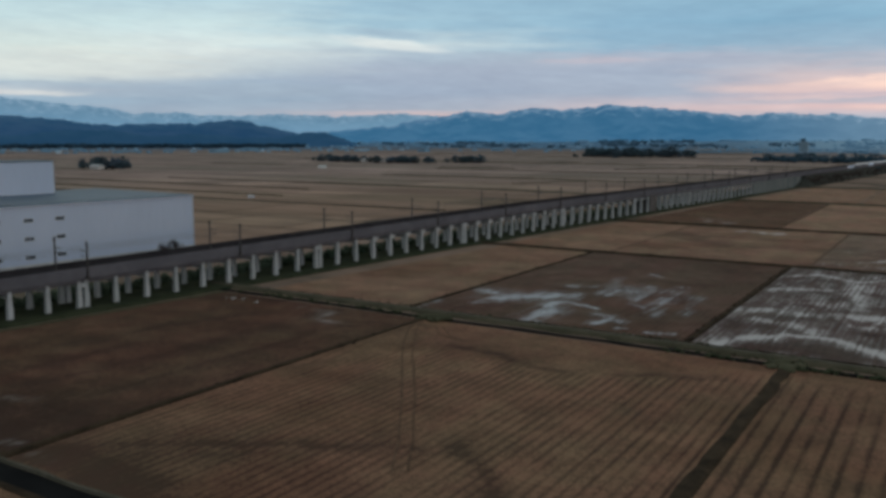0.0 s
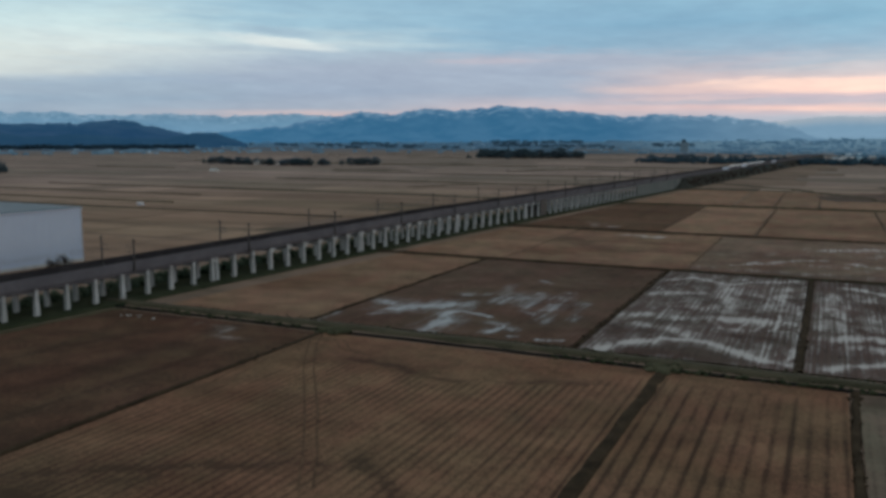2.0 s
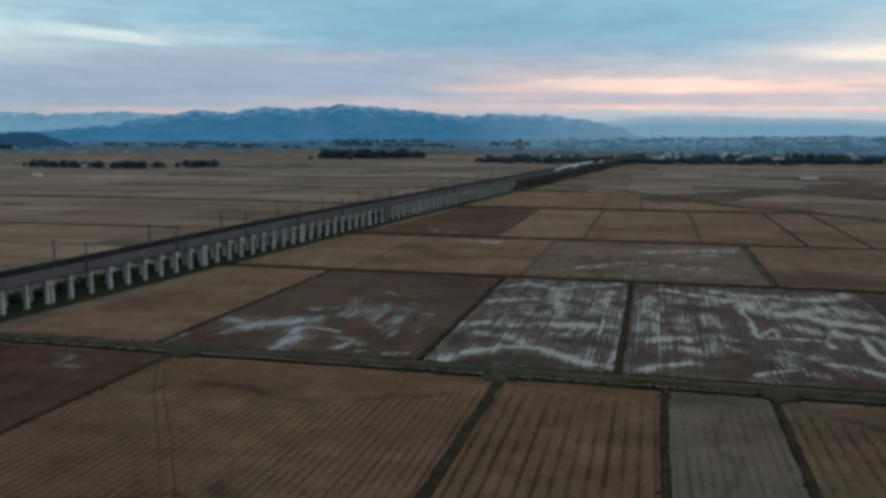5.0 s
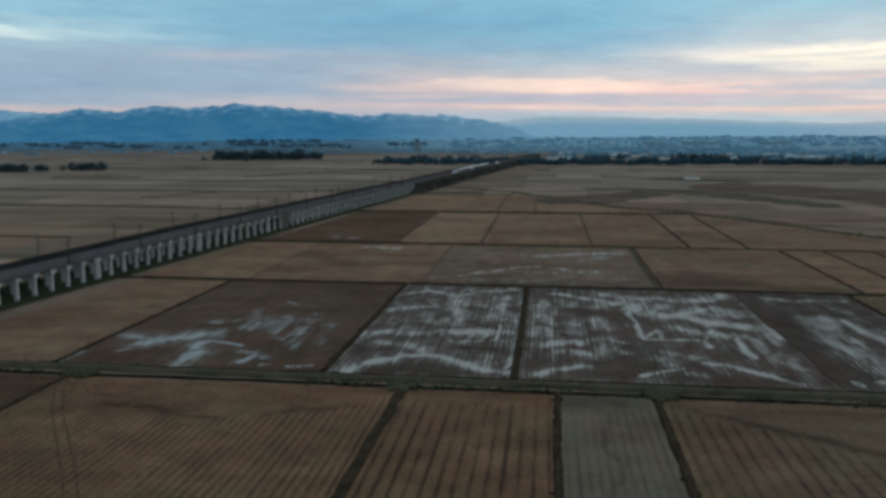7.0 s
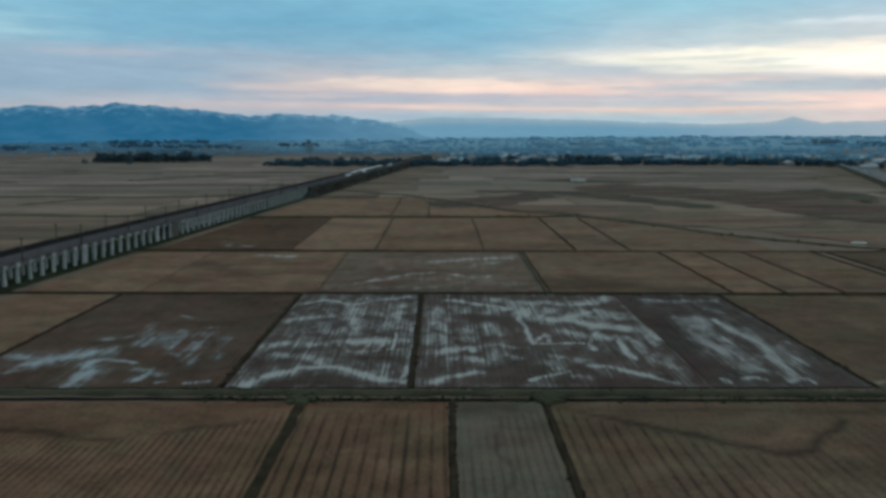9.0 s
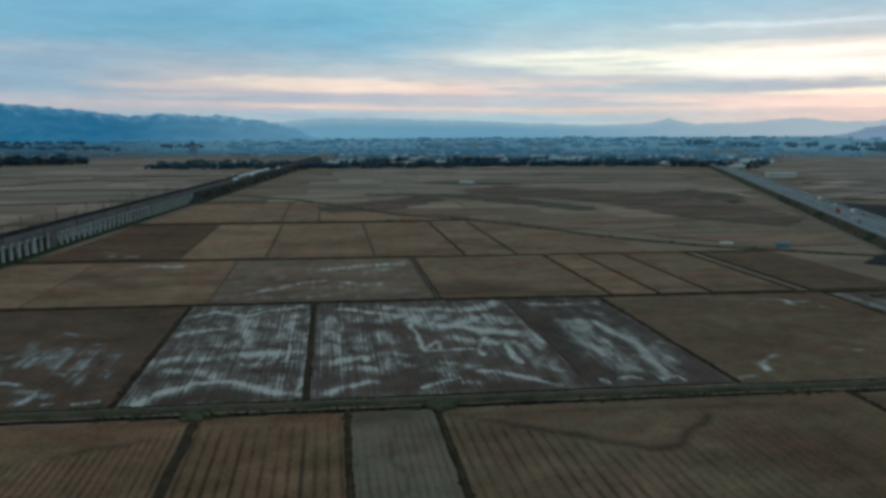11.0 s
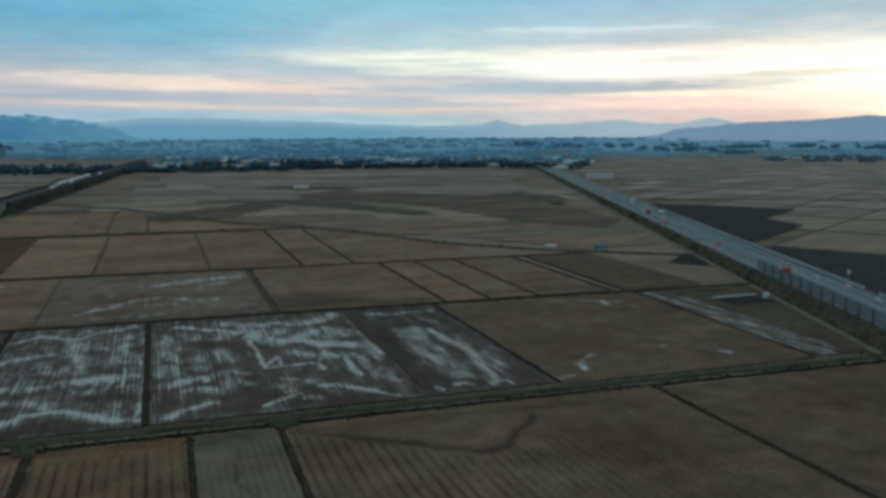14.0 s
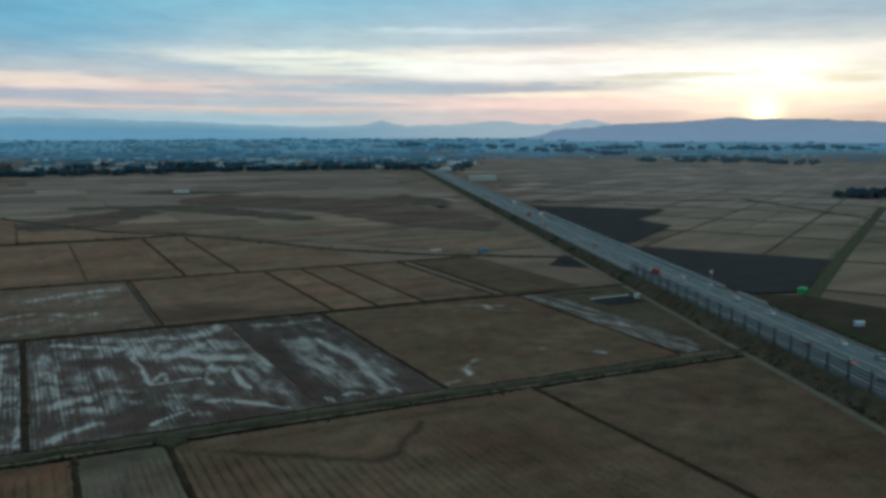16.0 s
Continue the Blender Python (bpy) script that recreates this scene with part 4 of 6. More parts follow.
# ---------------------------------------------------------------- fields farther off: one mesh of many
def patch_fields():
    rng = random.Random(5)
    vs, fs = [], []
    banks = []

    def quad(pts, zz):
        k = len(vs)
        for p in pts:
            vs.append((p.x, p.y, zz + max(0, ground_height(p.x, p.y) + 0.35)))
        fs.append((k, k + 1, k + 2, k + 3))
    # beyond the mapped rows, and west of the viaduct
    v0 = -100.0
    while v0 < 2700:
        deep = rng.uniform(40, 95) * (1.0 + v0 / 4000)
        slip = rng.uniform(0, 110)
        at = -2600 + rng.uniform(0, 300)
        while at < 900:
            ln = rng.uniform(150, 700)
            if rng.random() < 0.26:
                banks.append((at, at + ln, v0, rng.uniform(3.5, 8.0) * (1 + max(0, v0) / 2500), rng.uniform(-3, 3)))
            at += ln + rng.uniform(20, 200)
        for col in range(-26, 20):
            u = x = col * 110 + slip
            step = 110 / rng.choice((1, 1, 1, 2, 2))
            while x < u + 109:
                e = G(x + step / 2, v0 + deep / 2)
                west = x + step < viaduct_u(v0) - 16
                if (west or v0 > 856 or (v0 > 662 and x > ditch_u(v0) + 8)) and math.hypot(e.x, e.y) < 2650 and e.x < 246 + 0.45 * (e.y - 181) - step * 0.6 - 12 and not abs(x + step / 2 - viaduct_u(v0)) < 26 + step / 2 :
                    a0, a1 = x + 0.9, x + step - 0.9
                    quad((G(a0, v0 + 2), G(a1, v0 + 2), G(a1, v0 + deep - 2), G(a0, v0 + deep - 2)), -0.25 + 0.1 * rng.random())
                x += step
        v0 += deep
    # east of the expressway the plots lie askew
    e1, e2 = Vector((0.873, 0.488, 0)), Vector((0.488, -0.873, 0))
    for i in range(-52, 20):
        for j in range(0, 22):
            wide = 41.0
            o = Vector((424, 422, 0)) + e2 * (wide * i) + e1 * (118.0 * j - 118.0)
            mid = o + e1 * 59 + e2 * 20
            if mid.x - (246 + 0.45 * (mid.y - 181)) < 100 or mid.length > 2850 + 260 * noise.noise((i * 0.3, j * 0.4, 2.0)):
                continue
            quad((o + e1 * 1.5 + e2 * 1.2, o + e2 * 39.8 + e1 * 1.5, o + e2 * 39.8 + e1 * 116.5, o + e1 * 116.5 + e2 * 1.2), -0.25 + 0.1 * rng.random())
    return vs, fs, banks


m, n, b = shader("distant_fields", 0.95)
rnd = n.add("ShaderNodeNewGeometry").outputs["Random Per Island"]
co = n.add("ShaderNodeTexCoord").outputs["Object"]
col = n.ramp(rnd, [(0.0, (0.175, 0.138, 0.114, 1)), (0.15, (0.225, 0.172, 0.141, 1)), (0.6, (0.262, 0.198, 0.162, 1)), (1.0, (0.325, 0.246, 0.202, 1))])
f = n.math("MULTIPLY", n.span(n.noise(n.add("ShaderNodeMapping", {0: co, 3: (0.13, 1.0, 1.0)}).outputs[0], 0.018, 5, 0.6), 0.32, 0.66, 0.76, 1.2), n.span(n.noise(n.add("ShaderNodeMapping", {0: co, 3: (0.3, 1.0, 1.0)}).outputs[0], 0.05, 6, 0.7), 0.3, 0.7, 0.82, 1.15))
col = n.mix(n.span(n.noise(n.add("ShaderNodeMapping", {0: co, 3: (0.3, 1.0, 1.0)}).outputs[0], 0.007, 4, 0.6), 0.42, 0.62, 0.0, 0.55), col, (0.185, 0.165, 0.125, 1))
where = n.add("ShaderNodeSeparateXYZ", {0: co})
# Distance haze painted in: bluer far out and eastward, warmer close by.
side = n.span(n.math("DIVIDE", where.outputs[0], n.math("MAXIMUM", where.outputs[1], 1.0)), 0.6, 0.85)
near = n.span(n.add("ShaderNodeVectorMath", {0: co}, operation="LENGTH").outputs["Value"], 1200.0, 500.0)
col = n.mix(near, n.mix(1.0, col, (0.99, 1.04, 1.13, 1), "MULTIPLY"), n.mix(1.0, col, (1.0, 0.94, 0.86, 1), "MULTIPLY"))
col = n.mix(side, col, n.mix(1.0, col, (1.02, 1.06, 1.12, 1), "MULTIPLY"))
n.tree.links.new(n.add("ShaderNodeHueSaturation", {2: f, 4: col}).outputs[0], b.inputs["Base Color"])
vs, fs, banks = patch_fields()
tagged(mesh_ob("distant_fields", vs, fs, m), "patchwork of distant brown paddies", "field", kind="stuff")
vs, fs = [], []
for a, c, v, w, skew in banks:
    pieces = max(2, int((c - a) / 25))
    for k in range(pieces):
        u = a + (c - a) * k / pieces
        e = G(u, v)
        if (u + 40 > viaduct_u(v) - 16 and v < 700) or abs(u - viaduct_u(v)) < 45 or e.x > 235 + 0.45 * (e.y - 181) or e.length > 2700:
            continue
        q = len(vs)
        for s, side in ((0, -1), (1, -1), (1, 0), (0, 0), (1, 1), (0, 1)):
            f = a + (c - a) * (k + s) / pieces
            half = w * (0.32 + 0.3 * noise.noise((f * 0.02, v, 0.5))) * math.sin(math.pi * (0.04 + 0.92 * (k + s) / pieces))
            p = G(f, v + skew * math.sin(f * 0.01) + side * half)
            vs.append((p.x, p.y, (0.75 if side == 0 else -0.2) + max(0, ground_height(p.x, p.y) + 0.35)))
        fs += [(q, q + 1, q + 2, q + 3), (q + 3, q + 2, q + 4, q + 5)]
e1, e2 = Vector((0.873, 0.488, 0)), Vector((0.488, -0.873, 0))
for i in range(-14, 14):
    for j in range(0, 8):
        o = Vector((424, 422, 0)) + e2 * (41.0 * i) + e1 * (118.0 * j - 118.0)
        if o.x + 60 - (246 + 0.45 * (o.y + 30 - 181)) < 105:
            continue
        for a, ln, w in ((e2, 41.0, 1.0),) if i % 2 else ((e1, 118.0, 1.1), (e2, 41.0, 1.0)):
            side = Vector((-a.y, a.x, 0)) * w
            q = len(vs)
            for p in (o - side, o + a * ln - side, o + a * ln, o, o + a * ln + side, o + side):
                vs.append((p.x, p.y, -0.2))
            vs[q + 2] = (*vs[q + 2][:2], 0.45)
            vs[q + 3] = (*vs[q + 3][:2], 0.45)
            fs += [(q, q + 1, q + 2, q + 3), (q + 3, q + 2, q + 4, q + 5)]
tagged(mesh_ob("distant_banks", vs, fs, M_FARBANK), "dark grassy banks between distant fields", "bank", kind="stuff")

# ---------------------------------------------------------------- mountains


def hills(name, dist, depth, text, mat, label, foot=20.0, rough=1.0, seed=0.0, step=0.2):
    words = [w.split(":") for w in text.split()]
    az = np.array([float(a) for a, _ in words])
    el = np.array([float(e) for _, e in words])
    cols = np.arange(az[0], az[-1] + step / 2, step)
    vs, fs, high = [], [], []
    nr = 16
    for a in cols:
        crest = 63 + 0.31 * a + dist * math.tan(radians(float(np.interp(a, az, el))))
        crest += rough * (6 * noise.noise((a * 0.9, seed, 0)) - 18 * abs(noise.noise((a * 0.8, seed, 3))) + 7 * abs(noise.noise((a * 2.3, seed, 1))) + 5 * noise.noise((a * 5.7, seed, 6)) + 3)
        for j in range(nr + 1):
            t = j / nr
            d = dist - depth * (1 - t)
            x, y = d * math.sin(radians(a)), d * math.cos(radians(a))
            g = ground_height(x, y) - 3
            up = t ** 1.35
            fold = noise.noise((x * 0.004, y * 0.004, seed)) + 0.5 * noise.noise((x * 0.011, y * 0.011, seed + 4))
            h = g + max(0.0, crest - g) * max(0.0, min(1.0, up + 0.28 * fold * math.sin(math.pi * t)))
            vs.append((x, y, h))
            high.append(max(0.0, min(1.0, (h - g) / max(30.0, crest - g))))
    k = nr + 1
    fs = [(i * k + j, (i + 1) * k + j, (i + 1) * k + j + 1, i * k + j + 1) for i in range(len(cols) - 1) for j in range(nr)]
    ob = mesh_ob(name, vs, fs, mat, smooth=True, layers=(("high", high),))
    return tagged(ob, label, "mountain", kind="structure")


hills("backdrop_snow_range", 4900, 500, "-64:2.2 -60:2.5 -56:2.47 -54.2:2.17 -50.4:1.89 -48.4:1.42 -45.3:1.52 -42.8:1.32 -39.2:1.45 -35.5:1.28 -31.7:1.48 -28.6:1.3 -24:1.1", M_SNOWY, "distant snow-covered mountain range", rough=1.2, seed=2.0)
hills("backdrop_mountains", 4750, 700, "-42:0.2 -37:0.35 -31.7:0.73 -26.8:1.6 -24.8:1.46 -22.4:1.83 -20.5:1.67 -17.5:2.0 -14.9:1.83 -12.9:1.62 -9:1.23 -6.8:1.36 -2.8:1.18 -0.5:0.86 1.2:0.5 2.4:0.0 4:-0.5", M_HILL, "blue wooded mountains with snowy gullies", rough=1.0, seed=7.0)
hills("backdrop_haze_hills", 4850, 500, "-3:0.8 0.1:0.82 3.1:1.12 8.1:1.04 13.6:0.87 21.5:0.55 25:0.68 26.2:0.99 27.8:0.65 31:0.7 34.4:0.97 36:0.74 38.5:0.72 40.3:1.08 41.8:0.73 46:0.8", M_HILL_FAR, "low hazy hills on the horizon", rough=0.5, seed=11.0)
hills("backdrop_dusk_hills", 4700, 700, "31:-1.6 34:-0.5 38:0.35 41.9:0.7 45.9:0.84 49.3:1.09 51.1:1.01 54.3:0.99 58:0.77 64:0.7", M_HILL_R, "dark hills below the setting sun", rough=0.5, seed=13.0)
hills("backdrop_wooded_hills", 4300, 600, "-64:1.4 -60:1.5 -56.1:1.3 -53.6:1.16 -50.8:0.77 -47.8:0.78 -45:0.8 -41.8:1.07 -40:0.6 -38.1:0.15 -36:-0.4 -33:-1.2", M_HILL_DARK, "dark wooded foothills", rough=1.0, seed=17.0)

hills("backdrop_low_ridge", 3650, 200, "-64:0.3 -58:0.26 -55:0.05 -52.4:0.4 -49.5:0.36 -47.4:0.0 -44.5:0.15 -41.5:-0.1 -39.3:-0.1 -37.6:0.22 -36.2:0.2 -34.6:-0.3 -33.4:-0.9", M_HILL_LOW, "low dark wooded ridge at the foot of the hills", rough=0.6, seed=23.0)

# ---------------------------------------------------------------- viaduct
VIA = Matrix.Translation((-196.6, 151.4, 0)) @ Matrix.Rotation(-math.atan2(0.1522, 0.98835), 4, "Z")


def via_z(s):
    """Height of the deck's underside."""
    return 7.2 + 2.8 * max(0.0, min(1.0, s / 260.0))


viaduct = empty("railway_viaduct", VIA, "long grey concrete railway viaduct on paired columns", "viaduct")
stations = [Matrix.Translation((0, s, via_z(s))) for s in range(-120, 2040, 20)]
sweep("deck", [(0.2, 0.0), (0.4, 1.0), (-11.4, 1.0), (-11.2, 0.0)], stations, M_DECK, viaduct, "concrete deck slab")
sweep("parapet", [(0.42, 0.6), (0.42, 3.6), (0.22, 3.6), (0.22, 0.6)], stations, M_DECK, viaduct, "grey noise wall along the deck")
sweep("parapet", [(-11.22, 0.6), (-11.22, 3.6), (-11.42, 3.6), (-11.42, 0.6)], stations, M_DARKENED, viaduct, "noise wall along the deck with shade painted in")
sweep("deck_surface", [(0.2, 1.01), (0.2, 1.06), (-11.2, 1.06), (-11.2, 1.01)], stations, M_BALLAST, viaduct, "dark track bed")
sweep("track_slab", [(-1.6, 1.0), (-1.6, 1.35), (-4.4, 1.35), (-4.4, 1.0)], stations, M_BALLAST, viaduct)
sweep("track_slab", [(-6.6, 1.0), (-6.6, 1.35), (-9.4, 1.35), (-9.4, 1.0)], stations, M_BALLAST, viaduct)
for o in (-0.9, -10.2):
    st = [Matrix.Translation((o, s, via_z(s))) @ Matrix.Diagonal((1, 1, 0.85, 1)) for s in range(-120, 1000, 20)]
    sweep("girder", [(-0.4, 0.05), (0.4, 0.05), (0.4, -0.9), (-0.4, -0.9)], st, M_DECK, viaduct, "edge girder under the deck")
PITCH = 9.66
bm = slab(-0.52, 0.52, -0.5, 0.5, -0.5, 7.25, 0.06)
for v in bm.verts:
    if v.co.z < 0:
        v.co.x, v.co.y = v.co.x * 1.35, v.co.y * 1.45
col_a = part("column", bm, M_CONC, viaduct)
col_a.matrix_basis = Matrix.Translation((-0.9, 0.5, 0))
beam_a = part("cross_beam", slab(-9.9, 0.6, -0.5, 0.5, -1.9, -0.7, 0.05), M_CONC, viaduct)
beam_a.matrix_basis = Matrix.Translation((-0.9, 0.5, via_z(0)))
for k in range(-9, 77):
    s = 0.5 + k * PITCH
    zs = Matrix.Diagonal((1, 1, (via_z(s) + 0.4) / 7.6, 1))
    for off in (-0.9, -10.2):
        for twin in ((-1.0, 1.0) if k % 9 == 2 else (0.0,)):
            if not (k == 0 and off == -0.9):
                shared("column", col_a, viaduct, Matrix.Translation((off, s + twin, 0)) @ zs)
    if k:
        shared("cross_beam", beam_a, viaduct, Matrix.Translation((-0.9, s, via_z(s))) @ Matrix.Diagonal((1, 1, 1.45 if k > 14 else 1.0, 1)))
bm = bmesh.new()
hv = [bm.verts.new(p) for p in ((-0.45, 0.5, -0.85), (-0.45, 3.1, -0.85), (-0.45, 0.5, -2.6), (0.52, 0.5, -0.85), (0.52, 3.1, -0.85), (0.52, 0.5, -2.6))]
for f in ((0, 1, 2), (3, 5, 4), (0, 3, 4, 1), (1, 4, 5, 2), (0, 2, 5, 3)):
    bm.faces.new([hv[q] for q in f])
haunch = part("haunch", bm, M_CONC, viaduct)
haunch.matrix_basis = Matrix.Translation((-0.9, 0.5 + 14 * PITCH, via_z(14 * PITCH)))
for k in range(15, 77):
    shared("haunch", haunch, viaduct, Matrix.Translation((-0.9, 0.5 + k * PITCH, via_z(k * PITCH))))
for a, b in ((930, 968), (1048, 1084), (1286, 1330)):
    sweep("pale_wall", [(0.5, 1.2), (0.5, 4.3), (0.3, 4.3), (0.3, 1.2)], [Matrix.Translation((0, s, via_z(s))) for s in range(a, b, 6)], M_CLAD, viaduct, "pale noise wall panels")
for o, z in ((-3.0, 7.2), (-3.0, 8.1), (-8.0, 7.2), (-8.0, 8.1)):
    sweep("contact_wire", [(o - 0.03, z), (o, z + 0.05), (o + 0.03, z)], [Matrix.Translation((0, s, via_z(s))) for s in range(-110, 700, 51)], M_STEEL, viaduct)

sweep("retaining_wall", [(0.5, -0.4), (0.5, 0.35), (0.2, 0.35), (0.2, -0.4)], [Matrix.Translation((0, s, 0)) @ Matrix.Diagonal((1, 1, (via_z(s) - 0.3) / 0.35 if s > 0 else 1, 1)) for s in range(590, 746, 12)], M_SHADED_WALL, viaduct, "pale concrete wall closing the space under the deck")
bank_st = [VIA @ Matrix.Translation((0, s, 0)) @ Matrix.Diagonal((1, 1, min(1.0, 0.05 + (s - 714) / 34), 1)) for s in range(714, 2040, 34)]
tagged(sweep("rail_embankment", [(11, -0.4), (5, 4.2), (0.6, 9.6), (-12, 9.6), (-24, -0.4)], bank_st, M_RAILBANK, closed=False), "dark grassy embankment carrying the railway", "embankment", kind="structure")
rng = random.Random(72)
bm = bmesh.new()
for i in range(240):
    s, o = 750 + 900 * rng.random() ** 1.4, rng.uniform(1.5, 10)
    size = rng.uniform(0.8, 2.2)
    bmesh.ops.create_icosphere(bm, subdivisions=1, radius=size, matrix=Matrix.Translation((o, s, 9.0 * (1 - o / 10.5) + size * 0.3)) @ Matrix.Diagonal((rng.uniform(0.7, 1.3), rng.uniform(0.7, 1.5), rng.uniform(0.5, 1.0), 1)))
for v in bm.verts:
    v.co += 0.35 * noise.noise_vector(v.co * 0.9)
ob = part("embankment_bushes", bm, M_TWIG)
ob.matrix_world = VIA
tagged(ob, "dark leafless bushes on the railway embankment", "bushes", kind="stuff")

# grass strip below the viaduct
sweep_st = [VIA @ Matrix.Translation((0, s, 0)) for s in range(-120, 1700, 30)]
tagged(sweep("grass_strip", [(6.5, -0.3), (5.5, 0.25), (2, 0.1), (-14, 0.1), (-20, -0.3)], sweep_st, M_GRASS_DARK, closed=False), "damp dark grass below the viaduct", "grass", kind="structure")

# Slab added to make the dark gap between the columns.
part("gap_slab", slab(-11.0, 0.25, -5.0, 5.0, -0.5, 10.2, 0.1), M_STEEL, viaduct, "dark slab filling a gap in the row of columns").matrix_basis = Matrix.Translation((0, 393, 0))
rng = random.Random(71)
vs, fs = [], []
for i in range(4200):
    s, o = rng.uniform(-120, 1500), rng.gauss(-15.5, 1.1)
    if rng.random() < 0.4 and s > 600:
        continue
    p = VIA @ Vector((o, s, 0))
    size, k = rng.uniform(0.7, 1.5), len(vs)
    lift = rng.uniform(0.3, 2.2) * (1.0 if s < 420 else 0.6)
    for q in ICO:
        j = size * rng.uniform(0.4, 0.8)
        vs.append((p.x + q[0] * j, p.y + q[1] * j, lift + q[2] * j))
    fs += [tuple(k + w for w in f) for f in ICO_FACES]
tagged(mesh_ob("hedge", vs, fs, M_HEDGE), "dark evergreen hedge along the foot of the viaduct", "hedge", kind="stuff")


def mast(side):
    ob = empty("catenary_mast", Matrix(), "dark steel overhead-line mast on the viaduct", "mast", "masts on the viaduct")
    bm = bmesh.new()
    bmesh.ops.create_cone(bm, cap_ends=True, segments=8, radius1=0.3, radius2=0.22, depth=10.2, matrix=Matrix.Translation((0, 0, 5.1)))
    part("pole", bm, M_STEEL, ob)
    part("base_bracket", slab(-0.45, 0.35, -0.45, 0.45, 0.0, 0.9, 0.04), M_STEEL, ob)
    for z, ln in ((7.4, 3.4), (6.0, 3.2)):
        bm = bmesh.new()
        box(bm, 0, side * ln, -0.08, 0.08, z - 0.08, z + 0.08)
        part("bracket", bm, M_STEEL, ob)
    bm = bmesh.new()
    box(bm, -0.9, 0.9, -0.1, 0.1, 9.3, 9.5)
    part("crossarm", bm, M_STEEL, ob)
    return ob


masts = {-1: mast(-1), 1: mast(1)}
for side, off in ((-1, 0.72), (1, -11.1)):
    for i in range(-2, 14):
        s = 20.8 + 51 * i + (-2.5 if side == 1 else 0)
        mm = VIA @ Matrix.Translation((off, s, via_z(s) + (0.3 if side == -1 else 0.95)))
        if i == -2:
            masts[side].matrix_world = mm
        else:
            copy_thing(masts[side], mm)

# ---------------------------------------------------------------- warehouse behind the viaduct
wh = empty("warehouse", Matrix.Translation((-260.7, 278, 0)) @ Matrix.Rotation(-math.atan2(0.1347, 0.9909), 4, "Z"), "large white windowed warehouse with a taller rear block", "warehouse")
part("wall", slab(-70, 0, -180, 0, -0.3, 21.4, 0.1), M_CLAD, wh, "white metal cladding")
part("roof", slab(-70.3, 0.3, -180.3, 0.3, 21.4, 21.9), M_ROOF, wh, "blue-grey sheet roof")
part("upper_wall", slab(-69, -50, -180, -31, 21.9, 35.2, 0.1), M_CLAD, wh, "white metal cladding")
part("upper_roof", slab(-69.3, -49.7, -180.3, -30.7, 35.2, 35.6), M_ROOF, wh, "blue-grey sheet roof")
part("eaves_trim", slab(0.0, 0.42, -180.3, 0.42, 20.9, 21.55, 0.05), M_TRIM, wh, "pale metal eaves trim")
part("corner_trim", slab(-0.3, 0.16, -0.3, 0.16, -0.3, 20.9, 0.04), M_TRIM, wh, "pale metal corner trim")
part("plinth", slab(-70.2, 0.2, -180.2, 0.2, -0.4, 0.9), M_CONC, wh, "concrete plinth")
bm = bmesh.new()
for k in range(150):
    box(bm, 0.0, 0.05, -179.4 + 1.2 * k, -179.28 + 1.2 * k, 0.9, 20.9)
part("cladding_ribs", bm, M_TRIM, wh, "standing ribs of the metal cladding")
win = frame_part = None
for z in (16.4, 9.9, 3.4):
    for k in range(6):
        d = -(57.5 + 11.5 * k)
        mm = Matrix.Translation((0.0, d, z))
        if win is None:
            win = part("window", slab(-0.1, 0.12, -1.6, 1.6, -0.55, 0.55), M_GLASS, wh)
            win.matrix_basis = mm
            bm = bmesh.new()
            for y0, y1, z0, z1 in ((-1.75, 1.75, 0.55, 0.7), (-1.75, 1.75, -0.7, -0.55), (-1.75, -1.6, -0.55, 0.55), (1.6, 1.75, -0.55, 0.55), (-0.05, 0.05, -0.55, 0.55)):
                box(bm, -0.08, 0.16, y0, y1, z0, z1)
            frame_part = part("window_frame", bm, M_TRIM, win, "pale metal window frame")
        else:
            other = shared("window", win, wh, mm)
            shared("window_frame", frame_part, other, Matrix())

# ---------------------------------------------------------------- expressway
HW = Matrix.Translation((246, 181, 0)) @ Matrix.Rotation(-math.atan2(0.41, 0.912), 4, "Z")
hst = [HW @ Matrix.Translation((0, s, 0)) for s in range(-260, 2000, 20)]
tagged(sweep("embankment", [(1.2, -0.4), (5, 3.5), (6.5, 4.6), (38.5, 4.6), (40, 3.8), (48, -0.4)], hst, M_BANK, closed=False), "dark grass embankment of the expressway", "embankment", kind="structure")
tagged(sweep("road", [(7.5, 4.62), (7.5, 4.8), (37.5, 4.8), (37.5, 4.62)], hst, M_ASPH), "wide grey asphalt expressway", "road", kind="structure")
tagged(sweep("toe_lane", [(-2.6, -0.3), (-2.3, 0.2), (0.5, 0.2), (0.8, -0.3)], hst, M_TOE), "narrow gravel lane along the embankment", "lane", kind="structure")
for o in (12.2, 20.4, 26.2, 34.4):
    tagged(sweep("edge_line", [(o - 0.1, 4.79), (o - 0.1, 4.806), (o + 0.1, 4.806), (o + 0.1, 4.79)], hst, M_PAINT), "white painted edge line", "road marking", kind="structure")
bm = bmesh.new()
for s in range(-240, 700, 20):
    for o in (16.3, 30.3):
        box(bm, o - 0.1, o + 0.1, s, s + 8, 4.79, 4.806)
ob = part("lane_dashes", bm, M_PAINT)
ob.matrix_world = HW
tagged(ob, "dashed white lane markings", "road marking", kind="stuff")


